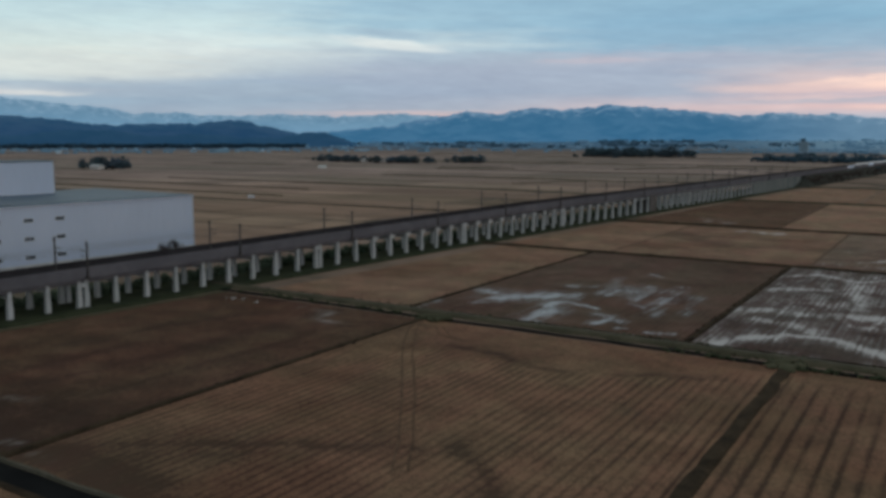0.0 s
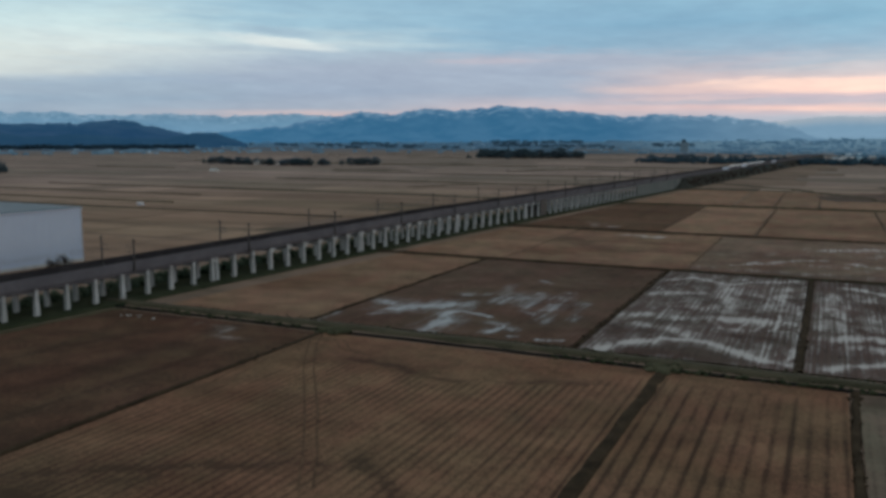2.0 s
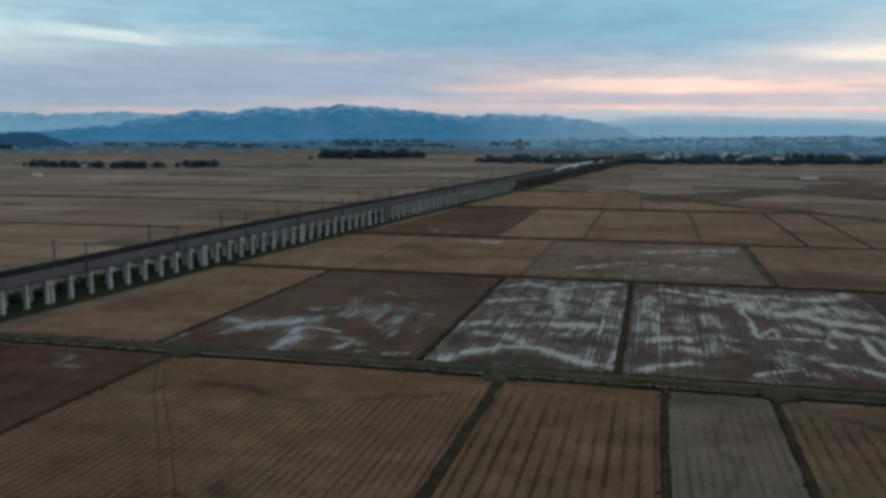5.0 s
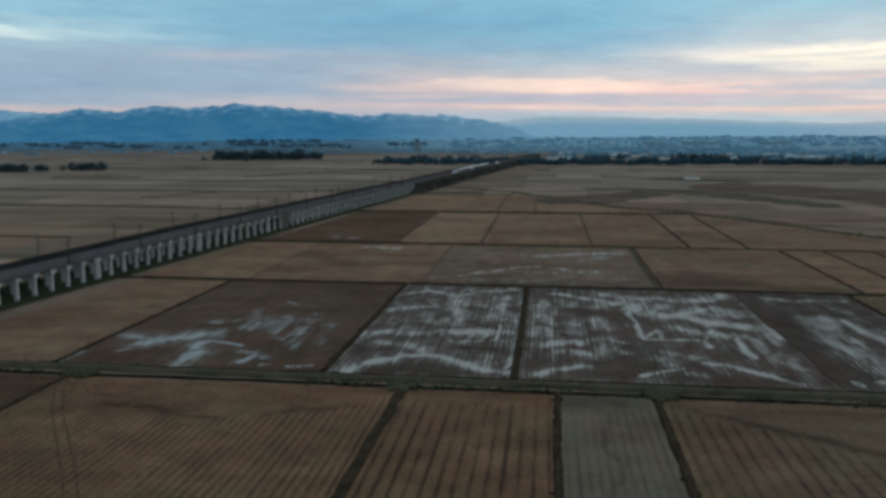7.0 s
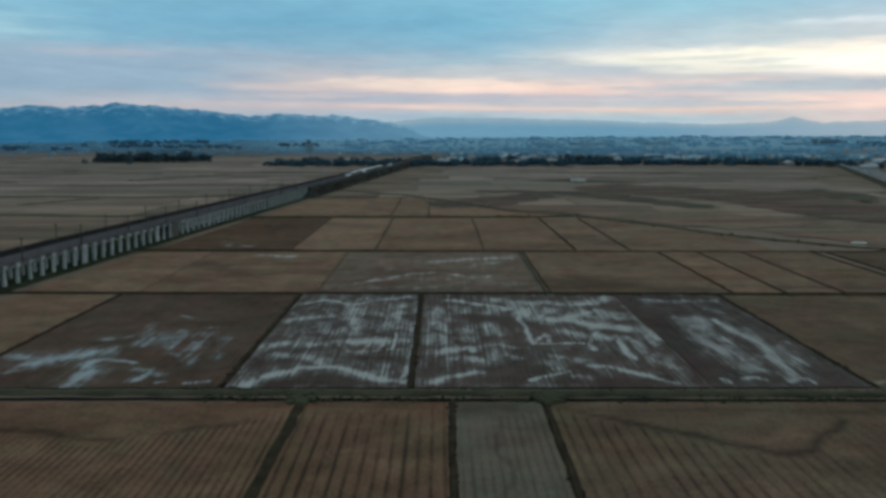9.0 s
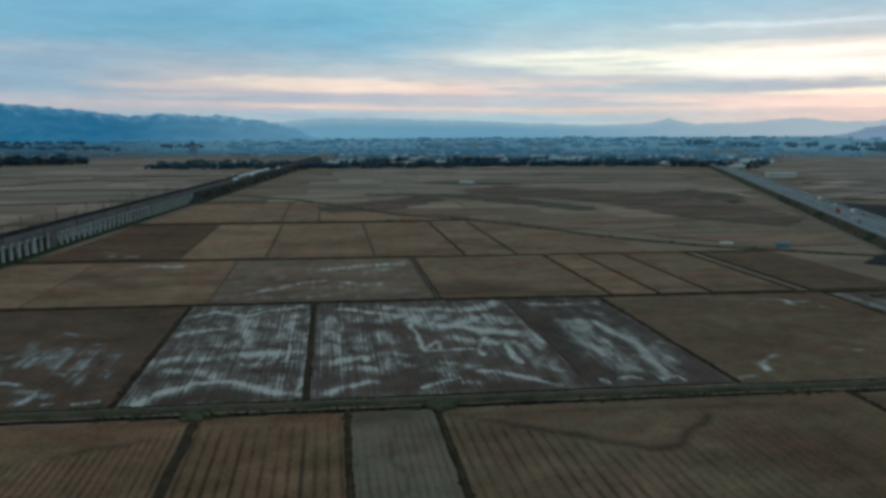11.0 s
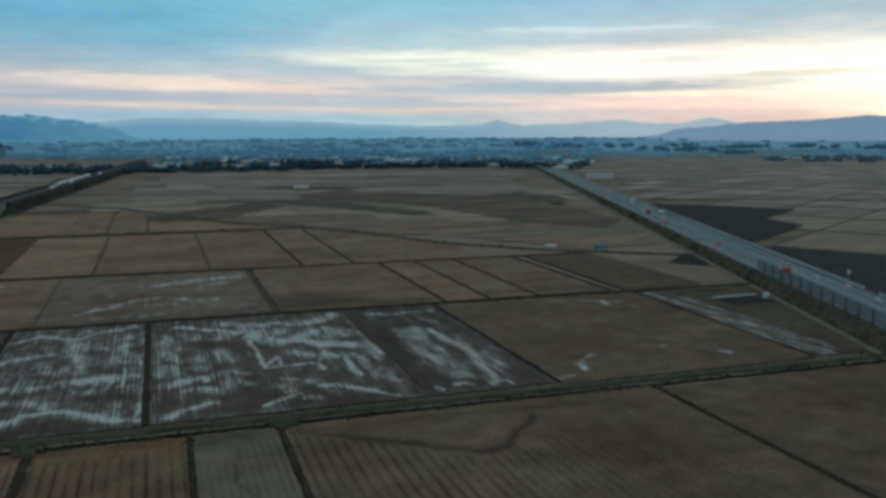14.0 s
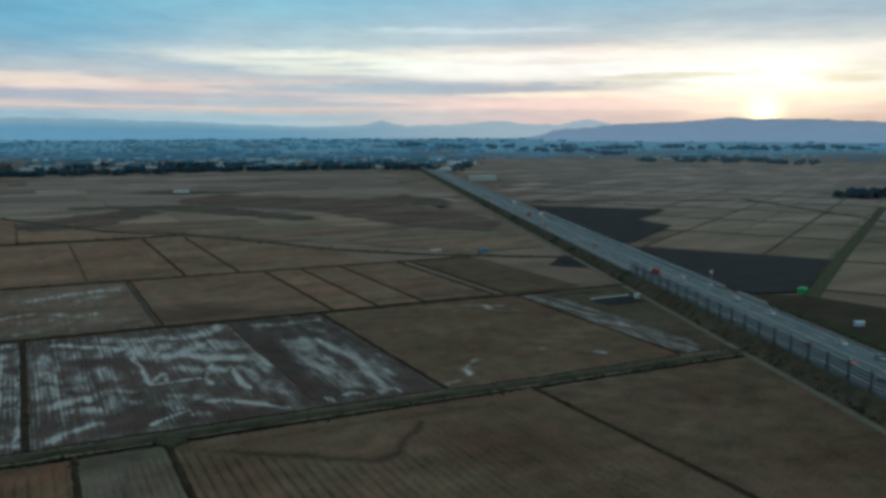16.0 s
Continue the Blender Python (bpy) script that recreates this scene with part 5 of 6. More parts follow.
def rail(o, high, mat, name, label):
    r = empty(name, HW, label, "guard rail")
    sweep("beam", [(o - 0.06, 4.8 + high - 0.35), (o - 0.1, 4.8 + high - 0.18), (o - 0.06, 4.8 + high), (o + 0.06, 4.8 + high), (o + 0.06, 4.8 + high - 0.35)], [Matrix.Translation((0, s, 0)) for s in range(-260, 2000, 20)], mat, r)
    first = part("post", slab(-0.07, 0.07, -0.07, 0.07, 0, high), mat, r)
    first.matrix_basis = Matrix.Translation((o, -240, 4.7))
    for s in range(-232, 420, 8):
        shared("post", first, r, Matrix.Translation((o, s, 4.7)))


M_RAIL = grainy("galvanised_rail", (0.3, 0.32, 0.33), (0.45, 0.47, 0.48), 1.0, 0.5, 0.05, 0.5)
rail(8.3, 0.9, M_RAIL, "guard_rail", "galvanised guard rail on the near shoulder")
rail(23.3, 0.95, M_RAIL, "median_rail", "galvanised guard rail in the median")
rail(37.0, 0.9, M_RAIL, "guard_rail", "galvanised guard rail on the far shoulder")
M_PANEL = grainy("grey_barrier_panel", (0.3, 0.34, 0.37), (0.42, 0.46, 0.49), 0.6, 0.5, 0.05)
far_wall = empty("noise_barrier", HW, "low blue-grey noise barrier on the far side of the expressway", "barrier")
sweep("panel", [(38.9, 4.3), (38.9, 6.1), (39.1, 6.1), (39.1, 4.3)], [Matrix.Translation((0, s, 0)) for s in range(104, 520, 8)], M_PANEL, far_wall)
sweep("panel", [(38.9, 4.3), (38.9, 5.6), (39.1, 5.6), (39.1, 4.3)], [Matrix.Translation((0, s, 0)) for s in range(540, 1500, 20)], M_PANEL, far_wall)
sweep("panel", [(41.6, 3.2), (41.6, 5.1), (41.8, 5.1), (41.8, 3.2)], [Matrix.Translation((0, s, 0)) for s in range(66, 98, 6)], M_PANEL, far_wall)
# Dark strip laid between the road edge and the barrier.
sweep("foot", [(37.6, 4.55), (37.6, 4.86), (38.85, 4.86), (38.85, 4.55)], [Matrix.Translation((0, s, 0)) for s in range(-260, 1500, 20)], M_DARKENED, far_wall, "dark strip along the foot of the barrier")

tagged(sweep("frontage_road", [(55, -0.3), (55.3, 0.12), (60.5, 0.12), (60.8, -0.3)], hst[:18], M_GRASS_DARK), "narrow grass track beyond the expressway", "track", kind="structure")
post = empty("fence_post", Matrix(), "tall dark steel post of a snow fence beside the expressway", "post", "posts beside the expressway")
part("column", slab(-0.26, 0.26, -0.26, 0.26, 0, 7.0, 0.04), M_STEEL, post)
M_SLAT = grainy("grey_fence_slat", (0.075, 0.092, 0.112), (0.115, 0.135, 0.158), 0.6, 0.6, 0.05)
slat = part("slat", slab(-0.05, 0.05, 0.26, 11.34, -0.4, 0.4), M_SLAT, post, "grey sheet-metal slat")
slat.matrix_basis = Matrix.Translation((0, 0, 1.2))
for z in (2.4, 3.6, 4.8, 6.0):
    shared("slat", slat, post, Matrix.Translation((0, 0, z)))
part("base_plate", slab(-0.5, 0.5, -0.5, 0.5, -0.6, 0.12), M_CONC, post)
part("brace", slab(-0.12, 0.12, 0.28, 1.1, 0.0, 2.2), M_STEEL, post)
for i in range(-18, 13):
    mm = HW @ Matrix.Translation((7.0, 5 + 11.6 * i, 4.45))
    if i == -18:
        post.matrix_world = mm
    else:
        copy_thing(post, mm)

# dark ploughed land beyond the expressway
def plot(pts, mat, name, label, z=0.05):
    ob = mesh_ob(name, [(x, y, z) for x, y in pts], [tuple(range(len(pts)))], mat)
    return tagged(ob, label, "field", kind="structure")


edge = lambda o, s: tuple((HW @ Vector((o, s, 0)))[:2])
plot([edge(49, 296), (486, 314), (372, 249), edge(60, 112), edge(49, 122), edge(49, 210)], M_BLACK, "black_field", "freshly ploughed black field", 0.47)
plot([edge(49, 645), edge(120, 615), (657, 631), (556, 566), (546, 513), edge(52, 302), edge(49, 308), edge(49, 470)], M_BLACK, "black_field", "freshly ploughed black field", 0.47)
rough = [HW @ Vector((o, s, 0)) for o, s in ((49, -220), (110, -220), (112, 60), (84, 104), (49, 118))]
plot([(p.x, p.y) for p in rough], M_ROUGH, "rough_ground", "dark rough ground beside the expressway", 0.0)


# ---------------------------------------------------------------- trees
def clump(bm, at, size, rng, flat=1.0):
    geo = bmesh.ops.create_icosphere(bm, subdivisions=1, radius=1.0)
    q = Euler((rng.uniform(0, 6), rng.uniform(0, 6), rng.uniform(0, 6))).to_matrix()
    sc = Vector((size * rng.uniform(0.7, 1.3), size * rng.uniform(0.7, 1.3), size * flat * rng.uniform(0.7, 1.3)))
    for v in geo["verts"]:
        p = q @ (v.co * rng.uniform(0.7, 1.25))
        v.co = Vector((p.x * sc.x, p.y * sc.y, p.z * sc.z)) + at


def tree(kind, seed):
    rng = random.Random(seed)
    ob = empty("tree", Matrix.Translation((0, -900, 0)), {"cedar": "dark evergreen cedar in a windbreak grove", "broad": "dark round-crowned evergreen tree", "bare": "leafless grey-brown winter tree"}[kind], "tree", "trees of the plain")
    bm = bmesh.new()
    h = 10.0
    bmesh.ops.create_cone(bm, cap_ends=True, segments=6, radius1=0.32, radius2=0.08, depth=h * 0.8, matrix=Matrix.Translation((0, 0, h * 0.4)))
    for k in range(7):
        a, z = rng.uniform(0, 6.28), h * rng.uniform(0.25, 0.6)
        ln = h * rng.uniform(0.18, 0.32)
        m = Matrix.Translation((0, 0, z)) @ Matrix.Rotation(a, 4, "Z") @ Matrix.Rotation(radians(50), 4, "Y")
        bmesh.ops.create_cone(bm, cap_ends=False, segments=4, radius1=0.1, radius2=0.03, depth=ln, matrix=m @ Matrix.Translation((0, 0, ln / 2)))
    part("trunk", bm, M_BARK, ob)
    if kind == "bare":
        bm = bmesh.new()

        def limb(at, way, ln, r, deep):
            q = way.to_track_quat("Z", "Y").to_matrix().to_4x4()
            bmesh.ops.create_cone(bm, cap_ends=False, segments=3, radius1=r, radius2=r * 0.5, depth=ln, matrix=Matrix.Translation(at + way * ln / 2) @ q)
            if deep:
                for c in range(4 if deep > 1 else 3):
                    turn = Vector((rng.gauss(0, 0.55), rng.gauss(0, 0.55), rng.gauss(0.12, 0.3)))
                    limb(at + way * ln * rng.uniform(0.55, 1.0), (way + turn).normalized(), ln * rng.uniform(0.55, 0.75), r * 0.7, deep - 1)
        for c in range(6):
            a = 1.05 * c + rng.uniform(-0.3, 0.3)
            limb(Vector((0, 0, h * rng.uniform(0.18, 0.4))), Vector((math.cos(a), math.sin(a), rng.uniform(0.7, 1.5))).normalized(), h * rng.uniform(0.22, 0.3), 0.19, 3)
        part("crown", bm, M_TWIG, ob, "bare grey-brown branches")
        return ob
    bm = bmesh.new()
    count = 46
    for k in range(count):
        t = (k + 0.5) / count
        if kind == "cedar":
            z = h * (0.14 + 0.86 * t)
            r = h * 0.23 * (1.05 - t) ** 0.75
            size = h * (0.035 + 0.05 * (1 - t))
        else:
            z = h * (0.13 + 0.83 * t)
            r = h * 0.36 * math.sqrt(max(0.02, 1 - (2 * t - 0.9) ** 2))
            size = h * 0.1
        a = rng.uniform(0, 6.28)
        q = r * math.sqrt(rng.uniform(0.15, 1.0))
        clump(bm, Vector((q * math.cos(a), q * math.sin(a), z + rng.uniform(-0.4, 0.4))), size, rng, 0.8)
    part("crown", bm, M_LEAF, ob)
    return ob


TREES = [tree("cedar", 1), tree("cedar", 2), tree("broad", 3), tree("broad", 4), tree("bare", 5), tree("bare", 6)]
used = set()


def plant(k, x, y, h, rng, slim=1.0):
    z = max(0.0, ground_height(x, y) + 0.35) - 0.3
    w = h * (rng.uniform(1.7, 2.5) if k in (2, 3) else rng.uniform(1.3, 1.9)) * slim / 10
    m = Matrix.Translation((x, y, z)) @ Matrix.Rotation(rng.uniform(0, 6.28), 4, "Z")
    if k not in used:
        used.add(k)
        TREES[k].matrix_world = m @ Matrix.Diagonal((w, w, h / 10, 1))
    else:
        ob = copy_thing(TREES[k], m)
        ob.scale = (w, w, h / 10)


def grove(x0, y0, x1, y1, n, lo, hi, depth=30, kinds=(0, 1, 2, 3), seed=0):
    rng = random.Random(seed)
    for i in range(n):
        t = (i + rng.uniform(0.0, 1.0)) / n
        plant(rng.choice(kinds), x0 + (x1 - x0) * t + rng.uniform(-3, 3), y0 + (y1 - y0) * t + rng.uniform(0, depth), rng.uniform(lo, hi), rng)


grove(-1050, 835, -985, 862, 16, 11, 19, 25, seed=1)
grove(-1020, 1345, -860, 1300, 21, 9, 14, 30, seed=2)
grove(-850, 1300, -735, 1330, 18, 9, 14, 30, seed=3)
grove(-725, 1345, -660, 1380, 12, 10, 15, 25, seed=4)
for a, b, count, lo, hi in ((0.0, 0.07, 4, 7, 12), (0.08, 0.27, 13, 17, 26), (0.3, 0.52, 14, 15, 25), (0.55, 0.63, 5, 15, 21), (0.65, 0.74, 6, 11, 16), (0.75, 0.83, 6, 18, 27), (0.86, 1.0, 9, 11, 18)):
    grove(-684 + 259 * a, 1912 + 98 * a, -684 + 259 * b, 1912 + 98 * b, count, lo, hi, 60, seed=500 + count + lo)
grove(-560, 1850, -556, 1850, 2, 9, 12, 5, (2, 3), seed=6)
grove(-230, 1760, -30, 1860, 24, 9, 17, 60, (0, 2, 3, 4, 5), seed=7)
grove(40, 1745, 340, 1790, 26, 8, 14, 40, (0, 2, 3, 4, 5), seed=8)
grove(370, 1790, 490, 1785, 30, 15, 24, 40, (0, 1, 1), seed=9)
grove(495, 1795, 900, 1690, 32, 9, 15, 60, (0, 2, 3, 4, 5), seed=10)
grove(975, 625, 1110, 600, 26, 9, 14, 35, (2, 3, 0), seed=11)
grove(860, 1560, 960, 1500, 10, 8, 13, 50, (2, 3, 4), seed=13)
# lone bare tree behind the viaduct, beside the warehouse
plant(4, -223, 229.6, 13.0, random.Random(14), 0.62)
grove(-75, 1010, 25, 1560, 22, 6, 11, 10, (2, 3, 4, 5), seed=16)

# shrubs on the expressway bank
m_s = bmesh.new()
rng = random.Random(21)
for i in range(900):
    s, o = rng.uniform(-190, 700), rng.uniform(0.6, 6.2)
    if noise.noise((s * 0.06, o * 0.3, 5.0)) < rng.uniform(-0.5, 0.3):
        continue
    clump(m_s, Vector((o, s, 0.1 + 0.85 * max(0.0, o - 1.2))), rng.uniform(0.35, 1.0), rng, 0.8)
for i in range(200):
    s, o = rng.uniform(-190, 280), rng.uniform(41, 54)
    clump(m_s, Vector((o, s, max(0.3, 4.0 - 0.55 * (o - 40)))), rng.uniform(0.4, 1.5), rng, 0.7)
M_SCRUB = grainy("red_brown_scrub", (0.05, 0.037, 0.028), (0.115, 0.078, 0.056), 0.25, 0.95, 0.3)
ob = part("bank_scrub", m_s, M_SCRUB)
ob.matrix_world = HW
tagged(ob, "brown winter scrub on the expressway bank", "scrub", kind="stuff")
m_s = bmesh.new()
for at, count, spread, size in ((156, 20, 4, 1.3), (200, 8, 10, 0.9), (262, 10, 10, 1.1), (318, 14, 10, 1.3), (480, 14, 14, 1.3), (640, 14, 20, 1.5)):
    for i in range(count):
        o = rng.uniform(1.0, 6.3)
        clump(m_s, Vector((o, at + rng.gauss(0, spread * 0.5), 0.85 * max(0.0, o - 1.2) + rng.uniform(0.2, 1.3) * size)), size * rng.uniform(0.5, 1.0), rng, 0.9)
ob = part("bank_bushes", m_s, M_HEDGE)
ob.matrix_world = HW
tagged(ob, "dark evergreen bushes on the expressway bank", "bushes", kind="stuff")


def woods(name, seeds, count, r0, r1, a0, a1, lo, hi, mat, label, belts=None, scatter=1.5):
    """Far belts of trees, too many to count."""
    rng = random.Random(seeds)
    vs, fs = [], []
    phi = (1 + 5 ** 0.5) / 2
    base = [(-1, phi, 0), (1, phi, 0), (-1, -phi, 0), (1, -phi, 0), (0, -1, phi), (0, 1, phi), (0, -1, -phi), (0, 1, -phi), (phi, 0, -1), (phi, 0, 1), (-phi, 0, -1), (-phi, 0, 1)]
    tri = [(0, 11, 5), (0, 5, 1), (0, 1, 7), (0, 7, 10), (0, 10, 11), (1, 5, 9), (5, 11, 4), (11, 10, 2), (10, 7, 6), (7, 1, 8), (3, 9, 4), (3, 4, 2), (3, 2, 6), (3, 6, 8), (3, 8, 9), (4, 9, 5), (2, 4, 11), (6, 2, 10), (8, 6, 7), (9, 8, 1)]
    belts = belts or [(rng.uniform(a0, a1), r0 + (r1 - r0) * rng.random() ** 1.3) for _ in range(max(3, count // 55))]
    for i in range(count):
        a, r = rng.choice(belts)
        a += rng.gauss(0, scatter)
        r += rng.gauss(0, 14)
        if not (a0 - 1 <= a <= a1 + 1) or (-8 < a < 4 and 1960 < r < 2650):
            continue
        x, y = r * math.sin(radians(a)), r * math.cos(radians(a))
        g = ground_height(x, y)
        h = rng.uniform(lo, hi)
        for q in range(3):
            k = len(vs)
            w = h * rng.uniform(0.22, 0.4)
            cx, cy, cz = x + rng.uniform(-w, w), y + rng.uniform(-w, w), g + h * (0.3 + 0.22 * q)
            for bx, by, bz in base:
                j = rng.uniform(0.4, 0.75)
                vs.append((cx + bx * w * j, cy + by * w * j, cz + bz * h * 0.28 * j))
            fs += [(a_ + k, b_ + k, c_ + k) for a_, b_, c_ in tri]
    return tagged(mesh_ob(name, vs, fs, mat), label, "wood", kind="stuff")


def haze_tint(m, most=0.88, tone=(0.205, 0.385, 0.56)):
    """Paints distance haze in: colours pale and turn blue over the last kilometres of the plain."""
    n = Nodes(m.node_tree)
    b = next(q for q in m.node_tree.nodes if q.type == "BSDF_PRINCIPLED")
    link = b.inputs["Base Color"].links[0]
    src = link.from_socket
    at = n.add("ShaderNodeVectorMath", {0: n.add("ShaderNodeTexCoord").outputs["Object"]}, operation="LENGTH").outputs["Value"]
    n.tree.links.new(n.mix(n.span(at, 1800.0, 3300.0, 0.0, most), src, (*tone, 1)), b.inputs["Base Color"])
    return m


# Blue in these far tree colours stands for distance haze.
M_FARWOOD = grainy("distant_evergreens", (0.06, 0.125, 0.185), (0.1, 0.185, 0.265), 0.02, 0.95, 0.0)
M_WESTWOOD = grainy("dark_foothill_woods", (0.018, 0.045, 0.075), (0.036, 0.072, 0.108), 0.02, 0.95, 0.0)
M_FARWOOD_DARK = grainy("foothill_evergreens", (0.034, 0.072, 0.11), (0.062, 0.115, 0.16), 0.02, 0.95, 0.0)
haze_tint(M_FARWOOD, 0.96)
haze_tint(M_FARWOOD_DARK, 0.5, (0.09, 0.17, 0.26))
M_FARWOOD_EAST = haze_tint(grainy("hazy_evergreens", (0.055, 0.09, 0.12), (0.088, 0.135, 0.17), 0.02, 0.95, 0.0), 0.7, (0.15, 0.23, 0.31))
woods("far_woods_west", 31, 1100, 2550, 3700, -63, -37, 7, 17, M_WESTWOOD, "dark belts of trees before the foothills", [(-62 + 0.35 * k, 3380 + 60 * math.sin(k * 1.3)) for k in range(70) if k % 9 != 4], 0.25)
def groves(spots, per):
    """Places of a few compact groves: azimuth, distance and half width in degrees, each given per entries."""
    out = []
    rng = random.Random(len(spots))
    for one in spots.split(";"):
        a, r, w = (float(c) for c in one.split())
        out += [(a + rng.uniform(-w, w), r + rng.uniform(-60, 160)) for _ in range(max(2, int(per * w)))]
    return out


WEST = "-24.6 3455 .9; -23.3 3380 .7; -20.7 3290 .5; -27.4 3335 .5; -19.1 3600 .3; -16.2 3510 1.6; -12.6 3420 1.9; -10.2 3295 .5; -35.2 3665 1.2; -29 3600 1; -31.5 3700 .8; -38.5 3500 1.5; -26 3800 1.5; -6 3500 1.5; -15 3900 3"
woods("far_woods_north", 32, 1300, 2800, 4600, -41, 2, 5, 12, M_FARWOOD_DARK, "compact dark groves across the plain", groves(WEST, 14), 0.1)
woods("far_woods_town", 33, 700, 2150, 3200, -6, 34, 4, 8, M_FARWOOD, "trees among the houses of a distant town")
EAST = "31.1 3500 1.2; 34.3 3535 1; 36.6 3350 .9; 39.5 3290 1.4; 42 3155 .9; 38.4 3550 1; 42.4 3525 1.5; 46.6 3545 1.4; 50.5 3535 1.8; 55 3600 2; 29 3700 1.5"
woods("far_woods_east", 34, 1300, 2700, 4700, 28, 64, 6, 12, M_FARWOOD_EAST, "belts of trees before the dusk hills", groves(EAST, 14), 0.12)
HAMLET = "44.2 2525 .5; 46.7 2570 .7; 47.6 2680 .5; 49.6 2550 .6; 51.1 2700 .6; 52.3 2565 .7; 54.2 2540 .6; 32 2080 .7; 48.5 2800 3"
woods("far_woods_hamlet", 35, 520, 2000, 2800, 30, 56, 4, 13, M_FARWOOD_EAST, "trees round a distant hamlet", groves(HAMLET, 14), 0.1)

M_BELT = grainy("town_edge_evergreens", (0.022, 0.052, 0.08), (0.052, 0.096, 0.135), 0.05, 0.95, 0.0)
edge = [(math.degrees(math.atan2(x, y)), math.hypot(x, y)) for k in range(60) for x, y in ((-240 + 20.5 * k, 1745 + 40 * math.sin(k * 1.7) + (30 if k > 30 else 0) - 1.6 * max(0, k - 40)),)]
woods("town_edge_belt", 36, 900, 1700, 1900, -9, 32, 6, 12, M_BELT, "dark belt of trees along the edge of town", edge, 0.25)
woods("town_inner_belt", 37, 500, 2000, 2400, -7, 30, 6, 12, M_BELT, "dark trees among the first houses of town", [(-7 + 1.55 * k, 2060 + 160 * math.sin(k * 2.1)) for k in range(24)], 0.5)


# ---------------------------------------------------------------- houses
M_WALLS = [grainy("pale_plaster", (0.42, 0.42, 0.42), (0.55, 0.55, 0.55), 0.5, 0.85, 0.05), grainy("grey_siding", (0.22, 0.24, 0.26), (0.32, 0.34, 0.36), 0.5, 0.8, 0.05)]
M_TILES = [grainy("dark_roof_tiles", (0.05, 0.06, 0.07), (0.1, 0.115, 0.13), 1.0, 0.6, 0.2), grainy("pale_roof_sheet", (0.28, 0.32, 0.35), (0.4, 0.44, 0.47), 0.6, 0.5, 0.1), grainy("blue_roof_sheet", (0.08, 0.16, 0.22), (0.13, 0.23, 0.3), 0.6, 0.5, 0.1)]


def house(w, d, h, wall, tiles, label):
    ob = empty("house", Matrix(), label, "house", "houses of the plain")
    bm = bmesh.new()
    box(bm, -w / 2, w / 2, -d / 2, d / 2, -0.5, h)
    part("wall", bm, wall, ob)
    bm = bmesh.new()
    e, t = 0.6, d * 0.27
    pts = [(-w / 2 - e, -d / 2 - e, h - 0.15), (w / 2 + e, -d / 2 - e, h - 0.15), (w / 2 + e, d / 2 + e, h - 0.15), (-w / 2 - e, d / 2 + e, h - 0.15), (-w / 2 - e * 0.3, 0, h + t), (w / 2 + e * 0.3, 0, h + t)]
    vv = [bm.verts.new(p) for p in pts]
    for f in ((0, 1, 5, 4), (2, 3, 4, 5), (1, 2, 5), (3, 0, 4), (3, 2, 1, 0)):
        bm.faces.new([vv[k] for k in f])
    part("roof", bm, tiles, ob)
    for x in (-w * 0.28, w * 0.22):
        part("window", slab(x - 0.9, x + 0.9, -d / 2 - 0.06, -d / 2 + 0.02, h * 0.55, h * 0.55 + 1.3), M_GLASS, ob)
    part("door", slab(-0.5, 0.5, -d / 2 - 0.06, -d / 2 + 0.02, 0, 2.1), M_BARK, ob)
    return ob


HOUSES = [
    house(11, 8, 5.6, M_WALLS[0], M_TILES[0], "pale two-storey house with a dark tiled roof"),
    house(13, 9, 5.2, M_WALLS[1], M_TILES[0], "grey house with a dark tiled roof"),
    house(16, 10, 4.6, M_WALLS[0], M_TILES[1], "pale farm shed with a light sheet roof"),
    house(12, 8, 5.4, M_WALLS[0], M_TILES[2], "pale house with a blue sheet roof"),
    house(26, 14, 6.0, M_WALLS[1], M_TILES[1], "long grey storehouse with a light sheet roof"),
]
built = set()


def settle(k, x, y, turn):
    m = Matrix.Translation((x, y, max(0.0, ground_height(x, y) + 0.35) - 0.1)) @ Matrix.Rotation(radians(turn), 4, "Z")
    if k not in built:
        built.add(k)
        HOUSES[k].matrix_world = m
    else:
        copy_thing(HOUSES[k], m)


def hamlet(x0, y0, x1, y1, n, depth, seed, kinds=(0, 0, 1, 2, 3, 4)):
    rng = random.Random(seed)
    for i in range(n):
        t = (i + rng.random()) / n
        settle(rng.choice(kinds), x0 + (x1 - x0) * t, y0 + (y1 - y0) * t + rng.uniform(-5, depth), rng.choice((0, 0, 90, 10, -15)))


hamlet(-190, 1750, 20, 1900, 9, 90, 41)
hamlet(40, 1770, 480, 1830, 22, 120, 42)
hamlet(500, 1800, 930, 1680, 26, 140, 43)
hamlet(-1010, 842, -1000, 842, 2, 6, 44, (2, 3))
hamlet(-880, 1320, -800, 1330, 3, 30, 45)
hamlet(1850, 1850, 2550, 1800, 20, 130, 46, (2, 4, 0, 4))
hamlet(880, 1470, 960, 1560, 6, 40, 47, (2, 4, 1))
hamlet(100, 2000, 1100, 2300, 40, 350, 48)


